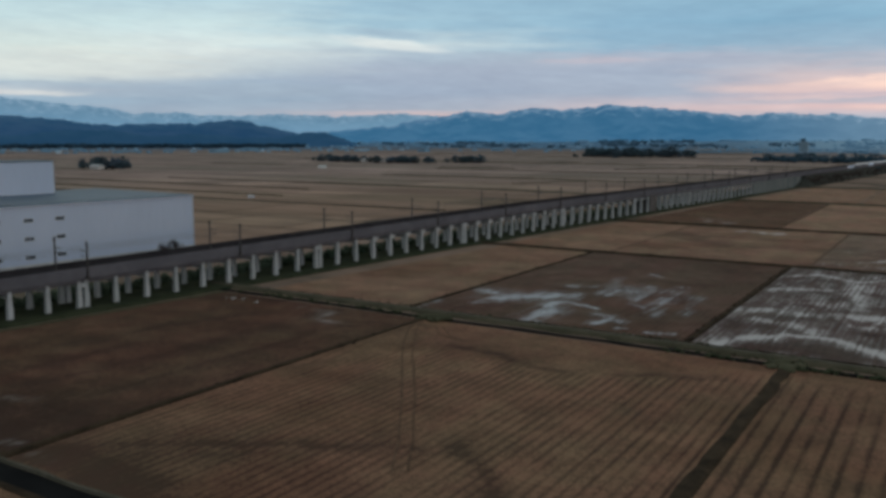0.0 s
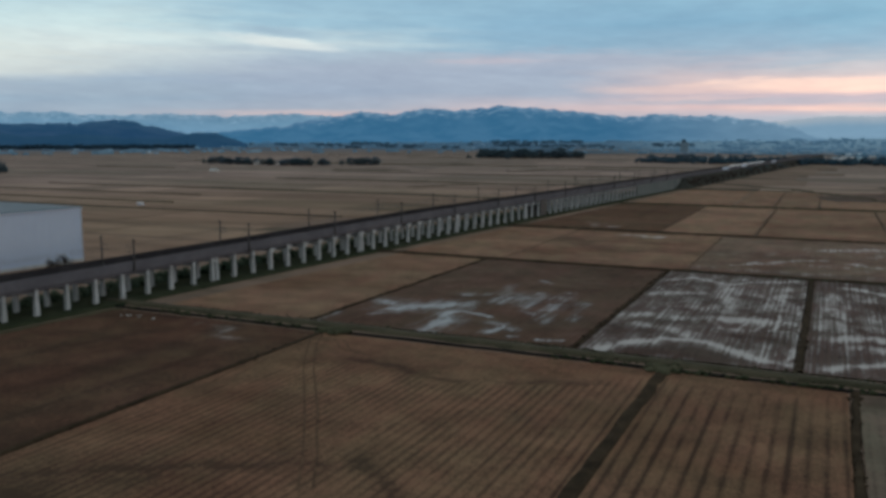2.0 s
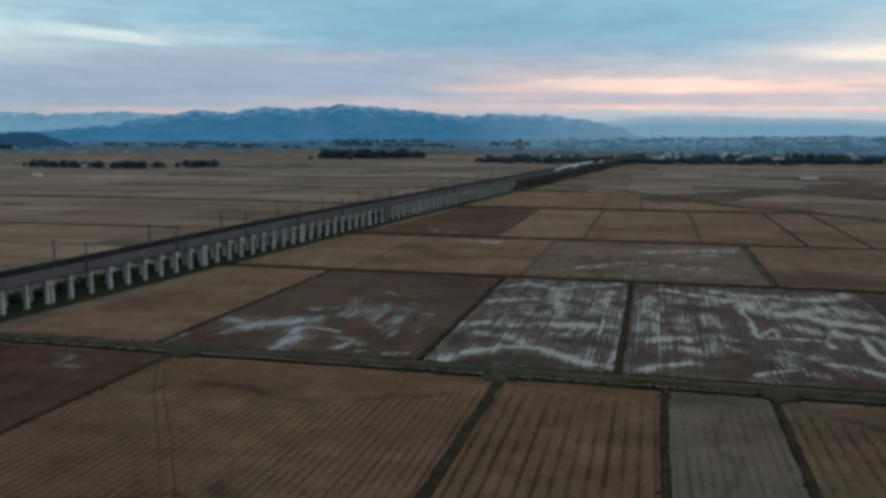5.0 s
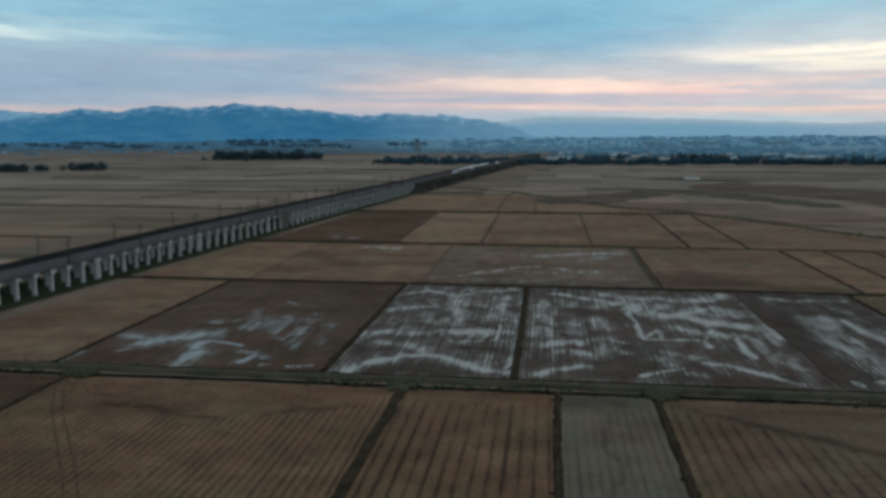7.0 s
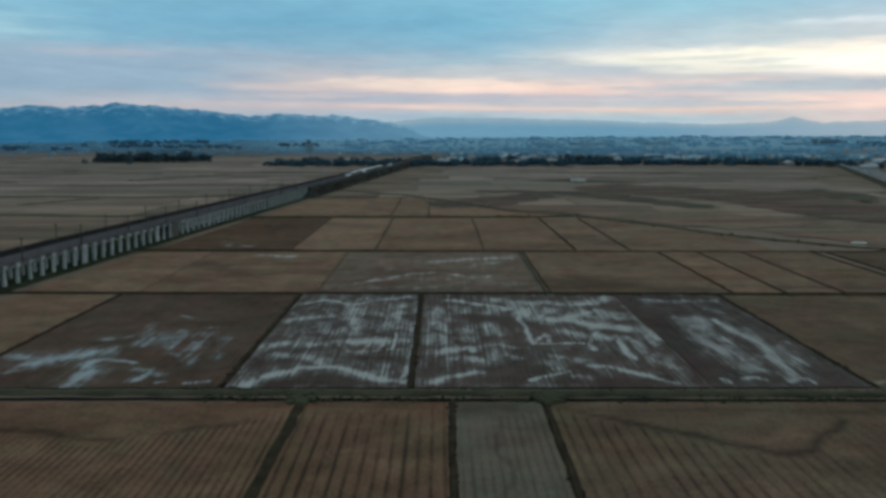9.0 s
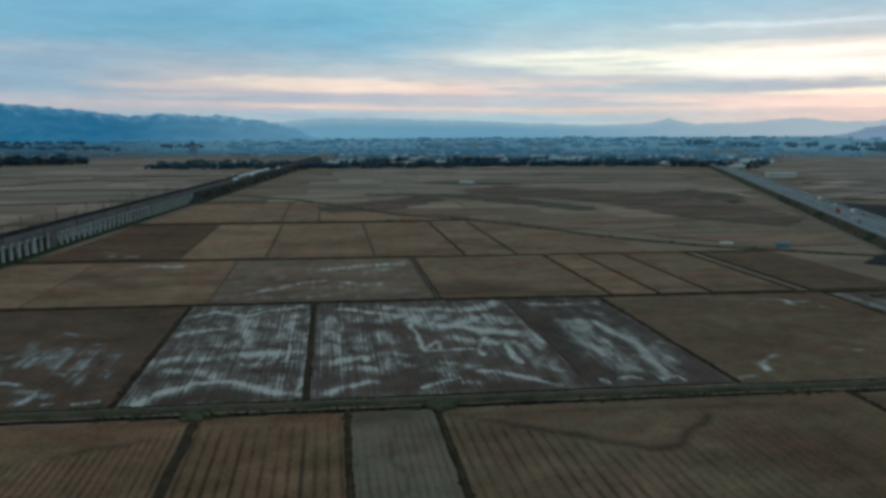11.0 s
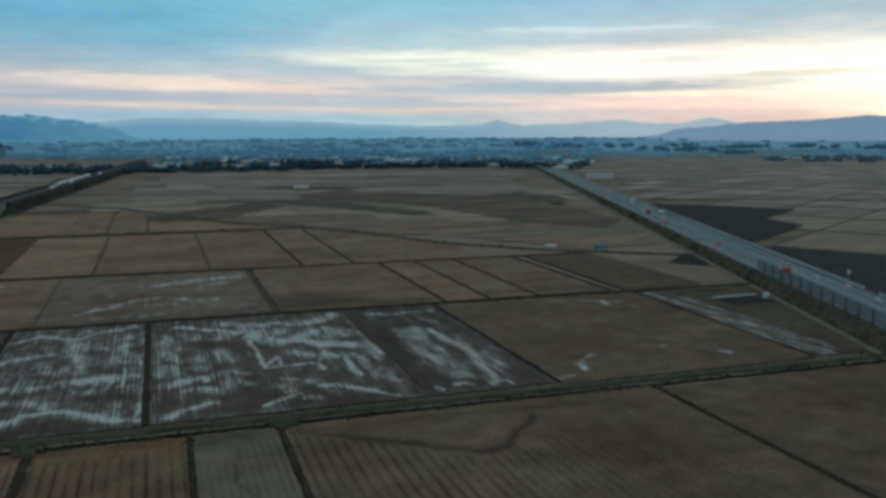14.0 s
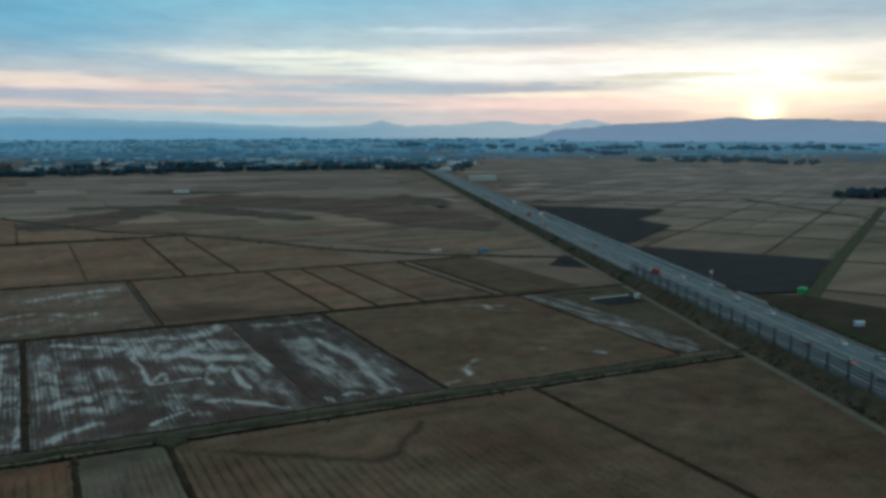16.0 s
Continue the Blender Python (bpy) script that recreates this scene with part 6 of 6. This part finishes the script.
def town(seed, count, r0, r1, a0, a1):
    rng = random.Random(seed)
    vs, fs = [], []
    for i in range(count):
        a, r = rng.uniform(a0, a1), r0 + (r1 - r0) * rng.random() ** 0.9
        x, y = r * math.sin(radians(a)), r * math.cos(radians(a))
        if -8 < a < 4 and r < 2650:
            continue
        g = ground_height(x, y) - 1
        big = rng.random() < 0.12
        w, d, h = (rng.uniform(25, 60), rng.uniform(15, 30), rng.uniform(6, 10)) if big else (rng.uniform(9, 15), rng.uniform(8, 11), rng.uniform(4, 6))
        m = Matrix.Translation((x, y, g)) @ Matrix.Rotation(rng.choice((0.0, 0.2, 1.57, -0.3)), 4, "Z")
        k = len(vs)
        t = 0.6 if big else d * 0.25
        for p in ((-w / 2, -d / 2, 0), (w / 2, -d / 2, 0), (w / 2, d / 2, 0), (-w / 2, d / 2, 0), (-w / 2, -d / 2, h), (w / 2, -d / 2, h), (w / 2, d / 2, h), (-w / 2, d / 2, h), (-w / 2, 0, h + t), (w / 2, 0, h + t)):
            vs.append(m @ Vector(p))
        fs += [tuple(k + q for q in f) for f in ((0, 1, 5, 4), (2, 3, 7, 6), (4, 5, 9, 8), (6, 7, 8, 9), (1, 2, 6, 9, 5), (3, 0, 4, 8, 7))]
    return vs, fs


m, n, b = shader("distant_roofs_and_walls", 0.85)
rnd = n.add("ShaderNodeNewGeometry").outputs["Random Per Island"]
# Blue cast of these far roofs and walls is painted haze.
n.tree.links.new(n.ramp(rnd, [(0.0, (0.05, 0.125, 0.2, 1)), (0.5, (0.09, 0.19, 0.285, 1)), (0.78, (0.15, 0.265, 0.365, 1)), (0.88, (0.3, 0.42, 0.52, 1)), (0.94, (0.62, 0.72, 0.78, 1)), (1.0, (0.75, 0.83, 0.87, 1))]), b.inputs["Base Color"])
haze_tint(m, 0.86)
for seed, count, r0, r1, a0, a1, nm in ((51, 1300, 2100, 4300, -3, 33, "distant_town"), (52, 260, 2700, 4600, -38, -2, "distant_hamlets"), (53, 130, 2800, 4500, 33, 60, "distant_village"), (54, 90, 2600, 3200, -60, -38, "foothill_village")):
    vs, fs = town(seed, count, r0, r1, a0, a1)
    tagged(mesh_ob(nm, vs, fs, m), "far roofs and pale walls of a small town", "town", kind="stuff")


def works(x, y, w, d, h, turn, wall, roof, label):
    ob = empty("factory", Matrix.Translation((x, y, max(0, ground_height(x, y)))) @ Matrix.Rotation(radians(turn), 4, "Z"), label, "factory")
    part("wall", slab(-w / 2, w / 2, -d / 2, d / 2, -1, h), wall, ob)
    part("roof", slab(-w / 2 - 0.4, w / 2 + 0.4, -d / 2 - 0.4, d / 2 + 0.4, h, h + 0.6), roof, ob)


M_WHITE = grainy("white_roof_sheet", (0.6, 0.63, 0.65), (0.72, 0.75, 0.76), 0.1, 0.5, 0.05)
# Far walls and roofs: distance haze is mixed into their colours.
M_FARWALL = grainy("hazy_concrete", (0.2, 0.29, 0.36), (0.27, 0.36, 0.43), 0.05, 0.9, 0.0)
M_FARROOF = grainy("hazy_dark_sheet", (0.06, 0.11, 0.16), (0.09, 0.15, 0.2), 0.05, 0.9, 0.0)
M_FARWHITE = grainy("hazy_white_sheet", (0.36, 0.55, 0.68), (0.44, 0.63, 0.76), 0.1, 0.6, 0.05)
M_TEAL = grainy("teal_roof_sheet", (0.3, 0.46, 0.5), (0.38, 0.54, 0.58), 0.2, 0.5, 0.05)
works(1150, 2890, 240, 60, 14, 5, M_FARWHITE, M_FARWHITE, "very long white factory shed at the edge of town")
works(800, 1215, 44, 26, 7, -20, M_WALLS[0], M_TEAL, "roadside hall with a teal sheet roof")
# Pale blue-grey sheet, haze put into its colour too.
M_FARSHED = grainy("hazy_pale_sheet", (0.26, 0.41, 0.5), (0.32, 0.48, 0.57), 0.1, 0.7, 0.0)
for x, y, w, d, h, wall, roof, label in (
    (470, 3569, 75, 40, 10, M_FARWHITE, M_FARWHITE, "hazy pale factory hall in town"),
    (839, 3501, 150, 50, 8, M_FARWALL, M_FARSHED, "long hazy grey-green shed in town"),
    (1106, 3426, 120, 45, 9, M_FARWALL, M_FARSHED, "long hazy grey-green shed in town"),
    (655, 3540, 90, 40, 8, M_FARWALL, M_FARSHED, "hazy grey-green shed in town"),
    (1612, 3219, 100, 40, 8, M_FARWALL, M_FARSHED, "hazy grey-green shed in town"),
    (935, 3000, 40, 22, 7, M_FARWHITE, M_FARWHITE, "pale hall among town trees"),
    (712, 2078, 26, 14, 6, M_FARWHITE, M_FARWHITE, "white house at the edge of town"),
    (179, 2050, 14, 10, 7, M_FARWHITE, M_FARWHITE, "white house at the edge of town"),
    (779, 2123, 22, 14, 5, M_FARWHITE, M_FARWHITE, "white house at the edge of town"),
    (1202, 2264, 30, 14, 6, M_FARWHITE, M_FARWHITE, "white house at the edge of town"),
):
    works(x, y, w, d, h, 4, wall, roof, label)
tower = empty("silo_tower", Matrix.Translation((-268, 2890, max(0, ground_height(-268, 2890)))), "tall pale grain silo with a dark head house", "silo")
bm = bmesh.new()
for x in (-9, 0, 9):
    bmesh.ops.create_cone(bm, cap_ends=True, segments=14, radius1=4.6, radius2=4.6, depth=34, matrix=Matrix.Translation((x, 0, 16)))
part("silo", bm, M_FARWALL, tower, "pale hazy concrete silos")
part("head_house", slab(-8, 4, -5, 5, 33, 43, 0.2), M_FARROOF, tower, "dark head house")
works(264, 1149, 20, 8, 2.4, 0, M_WHITE, M_WHITE, "low white shed in the fields")

# ---------------------------------------------------------------- vehicles
M_TYRE = grainy("tyre_rubber", (0.012, 0.012, 0.012), (0.025, 0.025, 0.025), 3.0, 0.85, 0.1)
PAINTS = {"white": grainy("white_car_paint", (0.62, 0.64, 0.66), (0.7, 0.71, 0.72), 1.0, 0.35, 0.0), "black": grainy("black_car_paint", (0.012, 0.013, 0.016), (0.02, 0.021, 0.024), 1.0, 0.3, 0.0), "silver": grainy("silver_car_paint", (0.32, 0.34, 0.36), (0.4, 0.42, 0.44), 1.0, 0.35, 0.0, 0.4), "red": grainy("red_cargo_paint", (0.26, 0.025, 0.02), (0.34, 0.04, 0.03), 1.0, 0.5, 0.0), "green": grainy("green_tarpaulin", (0.03, 0.3, 0.08), (0.05, 0.4, 0.12), 1.0, 0.7, 0.1), "blue": grainy("blue_tarpaulin", (0.06, 0.17, 0.26), (0.09, 0.23, 0.33), 1.0, 0.7, 0.1)}
M_TAIL, tn, tb = shader("lit_tail_lamp", 0.5)
tb.inputs["Base Color"].default_value = (0.5, 0.02, 0.02, 1)
tb.inputs["Emission Color"].default_value = (1.0, 0.09, 0.06, 1)
tb.inputs["Emission Strength"].default_value = 1.0
M_TAIL_LIT, tn, tb = shader("lit_car_lamp", 0.5)
tb.inputs["Base Color"].default_value = (0.5, 0.02, 0.02, 1)
tb.inputs["Emission Color"].default_value = (1.0, 0.12, 0.1, 1)
tb.inputs["Emission Strength"].default_value = 0.6


def prism(bm, sec, x0, x1, inset=0.0):
    """A side outline (along y, up z) given width; inset narrows the upper part."""
    zs = [z for _, z in sec]
    lo, hi = min(zs), max(zs)
    rings = []
    for x, sgn in ((x0, 1), (x1, -1)):
        rings.append([bm.verts.new((x + sgn * inset * (z - lo) / max(0.01, hi - lo), y, z)) for y, z in sec])
    n = len(sec)
    for k in range(n):
        bm.faces.new((rings[0][k], rings[0][(k + 1) % n], rings[1][(k + 1) % n], rings[1][k]))
    bm.faces.new(rings[0][::-1])
    bm.faces.new(rings[1])


def wheels(ob, ys, half, r):
    for y in ys:
        for x in (-half, half):
            bm = bmesh.new()
            bmesh.ops.create_cone(bm, cap_ends=True, segments=12, radius1=r, radius2=r, depth=0.24, matrix=Matrix.Translation((x, y, r)) @ Matrix.Rotation(radians(90), 4, "Y"))
            wheel = part("wheel", bm, M_TYRE, ob, "black rubber tyre")
            bm = bmesh.new()
            bmesh.ops.create_cone(bm, cap_ends=True, segments=10, radius1=r * 0.6, radius2=r * 0.6, depth=0.27, matrix=Matrix.Translation((x, y, r)) @ Matrix.Rotation(radians(90), 4, "Y"))
            part("rim", bm, M_RAIL, wheel, "grey metal rim")


def car(paint, label):
    ob = empty("car", Matrix(), label, "car", "traffic on the expressway")
    bm = bmesh.new()
    prism(bm, [(-2.2, 0.3), (2.2, 0.3), (2.25, 0.75), (1.3, 0.95), (-1.9, 1.0), (-2.25, 0.85)], -0.86, 0.86, 0.06)
    part("body", bm, PAINTS[paint], ob)
    bm = bmesh.new()
    prism(bm, [(-1.75, 0.98), (1.0, 0.95), (0.35, 1.45), (-1.3, 1.47)], -0.78, 0.78, 0.16)
    part("window_band", bm, M_GLASS, ob)
    part("roof", slab(-0.6, 0.6, -1.25, 0.3, 1.455, 1.5, 0.02), PAINTS[paint], ob)
    wheels(ob, (-1.35, 1.35), 0.76, 0.32)
    for x in (-0.65, 0.65):
        part("tail_lamp", slab(x - 0.2, x + 0.2, -2.32, -2.22, 0.6, 0.9), M_TAIL_LIT, ob, "lit red lamp")
    return ob


def truck(paint, label):
    ob = empty("truck", Matrix(), label, "truck", "traffic on the expressway")
    part("cargo_box", slab(-1.2, 1.2, -4.6, 2.0, 0.95, 3.5, 0.05), PAINTS[paint], ob)
    bm = bmesh.new()
    prism(bm, [(2.25, 0.6), (4.3, 0.6), (4.35, 1.5), (4.0, 2.7), (2.25, 2.8)], -1.1, 1.1, 0.08)
    part("cab", bm, PAINTS["white"], ob, "white cab")
    part("windscreen", slab(-0.95, 0.95, 4.05, 4.32, 1.6, 2.4), M_GLASS, ob)
    part("chassis", slab(-0.5, 0.5, -4.5, 4.0, 0.6, 0.95), M_STEEL, ob)
    wheels(ob, (-3.6, -2.5, 3.2), 1.05, 0.48)
    for x in (-0.9, 0.9):
        part("tail_lamp", slab(x - 0.25, x + 0.25, -4.7, -4.6, 0.75, 1.1), M_TAIL, ob, "lit red lamp")
    return ob


def drive(ob, s, o, back=False, first=False):
    m = HW @ Matrix.Translation((o, s, 4.81)) @ Matrix.Rotation(math.pi if back else 0.0, 4, "Z")
    if first:
        ob.matrix_world = m
    else:
        copy_thing(ob, m)


# near carriageway runs away from the camera, far one comes back
whites, darks, silvers = car("white", "white passenger car on the expressway"), car("black", "black passenger car on the expressway"), car("silver", "silver passenger car on the expressway")
red_truck, white_truck = truck("red", "truck with a red cargo box"), truck("white", "white box truck on the expressway")
drive(red_truck, 147, 18.4, first=True)
drive(whites, 132, 28.2, True, True)
drive(white_truck, 470, 28.2, True, True)
drive(darks, -10, 18.0, first=True)
drive(silvers, -33, 20.0, first=True)
for ob, s, o, back in ((whites, 76, 31.6, True), (whites, 43, 31.8, True), (whites, -9, 32.1, True), (silvers, -30, 33.0, True), (whites, 111, 34.0, True), (whites, -52, 28.2, True), (darks, -55, 17.6, False), (silvers, 250, 14.3, False), (darks, 262, 18.4, False), (whites, 300, 14.3, False), (silvers, 345, 18.4, False), (darks, 392, 14.3, False), (silvers, 404, 14.3, False), (whites, 424, 18.4, False), (red_truck, 475, 17.4, False), (silvers, 492, 14.3, False), (darks, 455, 32.4, True), (silvers, 560, 18.4, False), (whites, 578, 22.0, False), (white_truck, 600, 28.4, True), (whites, 554, 32.4, True), (whites, 680, 14.3, False), (silvers, 700, 18.4, False), (darks, 720, 14.3, False), (whites, 1050, 14.3, False), (silvers, 1062, 18.4, False), (darks, 1076, 18.4, False), (darks, 1094, 14.3, False), (whites, 1120, 18.4, False), (silvers, 1150, 14.3, False), (silvers, 1180, 14.3, False), (whites, 1250, 18.4, False), (darks, 1270, 14.3, False), (whites, 1390, 14.3, False), (whites, 760, 28.2, True), (silvers, 900, 32.4, True)):
    drive(ob, s, o, back)


# ---------------------------------------------------------------- train on the viaduct
def train(s0, cars):
    ob = empty("bullet_train", VIA @ Matrix.Translation((-3.0, 0, 0)), "white high-speed train with a dark window band", "train")
    sec = [(-1.65, 0.3), (-1.68, 1.4), (-1.6, 2.6), (-1.2, 3.4), (0, 3.65), (1.2, 3.4), (1.6, 2.6), (1.68, 1.4), (1.65, 0.3)]
    for k in range(cars):
        a = s0 + 25 * k
        lo, hi = a + 0.3, a + 24.7
        st = []
        for j in range(9):
            s = lo + (hi - lo) * j / 8
            t = 1.0
            if k == 0:
                t = min(1.0, 0.25 + (s - lo) / 9.0)
            if k == cars - 1:
                t = min(1.0, 0.25 + (hi - s) / 9.0)
            st.append(Matrix.Translation((0, s, via_z(s) + 1.35)) @ Matrix.Diagonal((0.45 + 0.55 * t, 1, 0.3 + 0.7 * t, 1)))
        body = sweep("carriage", sec, st, PAINTS["white"], ob)
        if 0 < k < cars - 1:
            for sd in (-1, 1):
                sweep("window_band", [(sd * 1.69, 1.75), (sd * 1.66, 2.3), (sd * 1.6, 2.3), (sd * 1.62, 1.75)], [Matrix.Translation((0, s, via_z(s) + 1.35)) for s in (a + 1.5, a + 12, a + 23.5)], M_GLASS, body)


train(985, 10)

# ---------------------------------------------------------------- small things in the fields


def shed(x, y, w, d, h, turn, wall, roof, name, label, cat):
    ob = empty(name, Matrix.Translation((x, y, 0)) @ Matrix.Rotation(radians(turn), 4, "Z"), label, cat)
    part("wall", slab(-w / 2, w / 2, -d / 2, d / 2, -0.2, h, 0.03), wall, ob)
    bm = bmesh.new()
    prism(bm, [(-d / 2 - 0.3, h), (d / 2 + 0.3, h), (0, h + d * 0.18)], -w / 2 - 0.3, w / 2 + 0.3)
    part("roof", bm, roof, ob)
    return ob


shed(371, 250, 6.5, 4, 1.7, 30, PAINTS["green"], PAINTS["green"], "covered_stack", "stack under a bright green tarpaulin", "stack")
shed(325, 188, 3.9, 2.2, 1.7, -20, M_CLAD, M_CLAD, "storage_container", "pale blue-white storage container", "container")
shed(309, 458, 7, 3.5, 1.8, 10, PAINTS["blue"], PAINTS["blue"], "covered_stack", "stack under a blue tarpaulin", "stack")
shed(282, 478, 8, 2, 0.5, -10, M_WHITE, M_WHITE, "feed_trough", "low white trough beside the ditch", "trough")
shed(-436, 513, 4.5, 2.5, 1.3, 0, M_CLAD, M_WHITE, "field_shed", "small white field shed", "shed")
shed(-760, 1040, 12, 5, 3, 0, M_WHITE, M_TEAL, "field_shed", "small pale field shed", "shed")

sign = empty("road_sign", HW @ Matrix.Translation((40.3, 124, 3.8)), "white sign on a tall steel pole beside the expressway", "road sign")
part("pole", slab(-0.12, 0.12, -0.12, 0.12, 0, 7.0), M_RAIL, sign)
part("panel", slab(-0.8, 0.8, -0.2, -0.12, 5.2, 6.8, 0.03), M_PAINT, sign, "white sign face")
box_at = HW @ Vector((-5.0, 108, 0))
shed(box_at.x, box_at.y, 2.4, 2.0, 1.7, 20, M_WHITE, M_CLAD, "utility_cabinet", "small white utility cabinet beside the lane", "cabinet")
basin = empty("concrete_basin", Matrix.Translation((273, 287.5, 0)) @ Matrix.Rotation(radians(-3), 4, "Z"), "long pale concrete wall above a dark basin", "basin")
part("rim", slab(-12, 12, 0.0, 0.6, -0.2, 0.65, 0.04), M_WHITE, basin, "white concrete wall")
# Dark flat area in front of the wall.
part("bed", slab(-12, 10, -15, 0, -0.2, 0.28), M_BLACK, basin, "dark bed below the wall")
bund([(262, 318), (243, 322), (232, 318)], 4.0, 0.7, M_GRASS, "grass_bank", "grassy bank beside the basin")
plot([(311, 387), (331, 362), (341, 388), (352, 416), (346, 417)], M_BLACK, "black_field", "small dark ploughed plot")


# grassy lanes between the plots beyond the expressway
def lane(pts, half, mat, name, label):
    vs = []
    for i, (x, y) in enumerate(pts):
        a, c = Vector((*pts[max(0, i - 1)], 0)), Vector((*pts[min(len(pts) - 1, i + 1)], 0))
        n = Vector((-(c - a).y, (c - a).x, 0)).normalized()
        for o, z in ((-half, -0.25), (-half * 0.5, 0.3), (half * 0.5, 0.3), (half, -0.25)):
            vs.append((x + n.x * o, y + n.y * o, z))
    fs = [(4 * i + k, 4 * i + k + 1, 4 * i + k + 5, 4 * i + k + 4) for i in range(len(pts) - 1) for k in range(3)]
    return tagged(mesh_ob(name, vs, fs, mat), label, "lane", kind="structure")


lane([(360, 238), (520, 328), (695, 424), (900, 538)], 4.5, M_GRASS, "grass_lane", "olive grass lane between the plots")
lane([(860, 700), (845, 666), (753, 443), (640, 250)], 4.0, M_GRASS_DARK, "grass_lane", "dark grass lane across the plots")
lane([(845, 666), (700, 760), (560, 800)], 3.0, M_GRASS_DARK, "grass_lane", "dark grass lane across the plots")

# old heaps of snow beside the viaduct track
rng = random.Random(81)
vs, fs = [], []
for i in range(11):
    p = G(-178 + rng.gauss(0, 2.6), 189.2 + rng.gauss(0, 0.8))
    size, k = rng.uniform(0.15, 0.4), len(vs)
    for q in ICO:
        j = size * rng.uniform(0.4, 0.7)
        vs.append((p.x + q[0] * j, p.y + q[1] * j, 0.1 + q[2] * j * 0.6))
    fs += [tuple(k + w for w in f) for f in ICO_FACES]
tagged(mesh_ob("snow_heaps", vs, fs, M_CONC), "small old heaps of grey snow", "snow", kind="stuff")


# broad tones of the land between the ditch and the expressway
LAYER = iter(range(1, 40))


def patch(pts, mat, label, wander=16.0):
    z = 0.02 + 0.012 * next(LAYER)
    ring = []
    for (a, c), (d, e) in zip(pts, pts[1:] + pts[:1]):
        k = max(2, int(math.hypot(d - a, e - c) / 9))
        for i in range(k):
            u, v = a + (d - a) * i / k, c + (e - c) * i / k
            ring.append(G(u + wander * noise.noise((u * 0.05, v * 0.05, 1.1)), v + wander * noise.noise((u * 0.05, v * 0.05, 7.1)), z))
    ob = mesh_ob("paddy_field", ring, [tuple(range(len(ring)))], mat)
    return tagged(ob, label, "field", kind="structure")


def fallow(name, dark, light):
    """Unmown land: broad uneven streaks of straw, olive and red-brown."""
    m, n, b = shader(name, 0.95)
    co = n.add("ShaderNodeTexCoord").outputs["Object"]
    flat = n.add("ShaderNodeMapping", {0: co, 3: (0.3, 1.0, 1.0)}).outputs[0]
    f = n.math("ADD", n.math("MULTIPLY", n.noise(flat, 0.035, 6, 0.7), 0.65), n.math("MULTIPLY", n.noise(co, 0.2, 5, 0.7), 0.35))
    col = n.mix(n.span(f, 0.4, 0.6), (*dark, 1), (*light, 1))
    hue = n.noise(n.add("ShaderNodeMapping", {0: co, 3: (0.4, 1.0, 1.0), 1: (70, 30, 0)}).outputs[0], 0.02, 5, 0.7)
    col = n.mix(n.span(hue, 0.35, 0.65), n.mix(1.0, col, (0.9, 1.05, 0.95, 1), "MULTIPLY"), n.mix(1.0, col, (1.12, 0.95, 0.96, 1), "MULTIPLY"))
    n.tree.links.new(col, b.inputs["Base Color"])
    return m


M_PLOT_PALE = fallow("pale_distant_stubble", (0.13, 0.1, 0.079), (0.25, 0.186, 0.146))
M_PLOT_DARK = fallow("dark_distant_soil", (0.068, 0.055, 0.05), (0.172, 0.125, 0.108))
M_PLOT_OLIVE = fallow("olive_rough_land", (0.05, 0.05, 0.043), (0.135, 0.113, 0.094))
patch([(36, 790), (84, 772), (160, 712), (238, 684), (280, 612), (206, 566), (166, 600), (112, 684), (72, 712)], M_PLOT_PALE, "pale stubble beyond the drainage ditch")
patch([(212, 560), (284, 606), (362, 552), (330, 470), (250, 492)], M_PLOT_PALE, "pale stubble beside the expressway")
patch([(193, 905), (262, 850), (300, 660), (345, 585), (392, 634), (409, 763), (372, 960), (235, 1105), (150, 1010)], M_PLOT_DARK, "dark reddish fallow land")
patch([(112, 1190), (190, 1210), (285, 1130), (270, 1105), (190, 1122), (140, 1150)], M_PLOT_OLIVE, "dark grass round a low shed")
patch([(415, 790), (470, 900), (450, 1000), (385, 960)], M_PLOT_OLIVE, "olive rough grass beside the expressway")
patch([(14, 946), (90, 978), (190, 930), (255, 745), (225, 735), (160, 860), (80, 930)], M_PLOT_OLIVE, "dark grassy drain across the fields")
patch([(-15, 803), (42, 864), (111, 924), (130, 866), (70, 779), (1, 729)], M_PLOT_DARK, "damp dark fallow beyond the drainage ditch")
patch([(212, 893), (303, 958), (393, 960), (428, 899), (345, 842), (266, 840)], M_PLOT_DARK, "damp dark fallow beyond the drainage ditch")
patch([(17, 2419), (100, 2853), (228, 3037), (329, 2777), (280, 2427), (143, 2307)], M_PLOT_PALE, "pale stubble among the trees of town")
tufts("drain_scrub", [((-34, 889), (23, 781)), ((23, 781), (64, 703)), ((64, 703), (106, 672)), ((106, 672), (161, 584)), ((161, 584), (192, 530)), ((192, 530), (240, 480)), ((240, 480), (300, 440)), ((-150, 656), (106, 664))], 0.8, 3.2, 0.8, M_GRASS, "ragged reeds and scrub along the drainage ditch", 65)
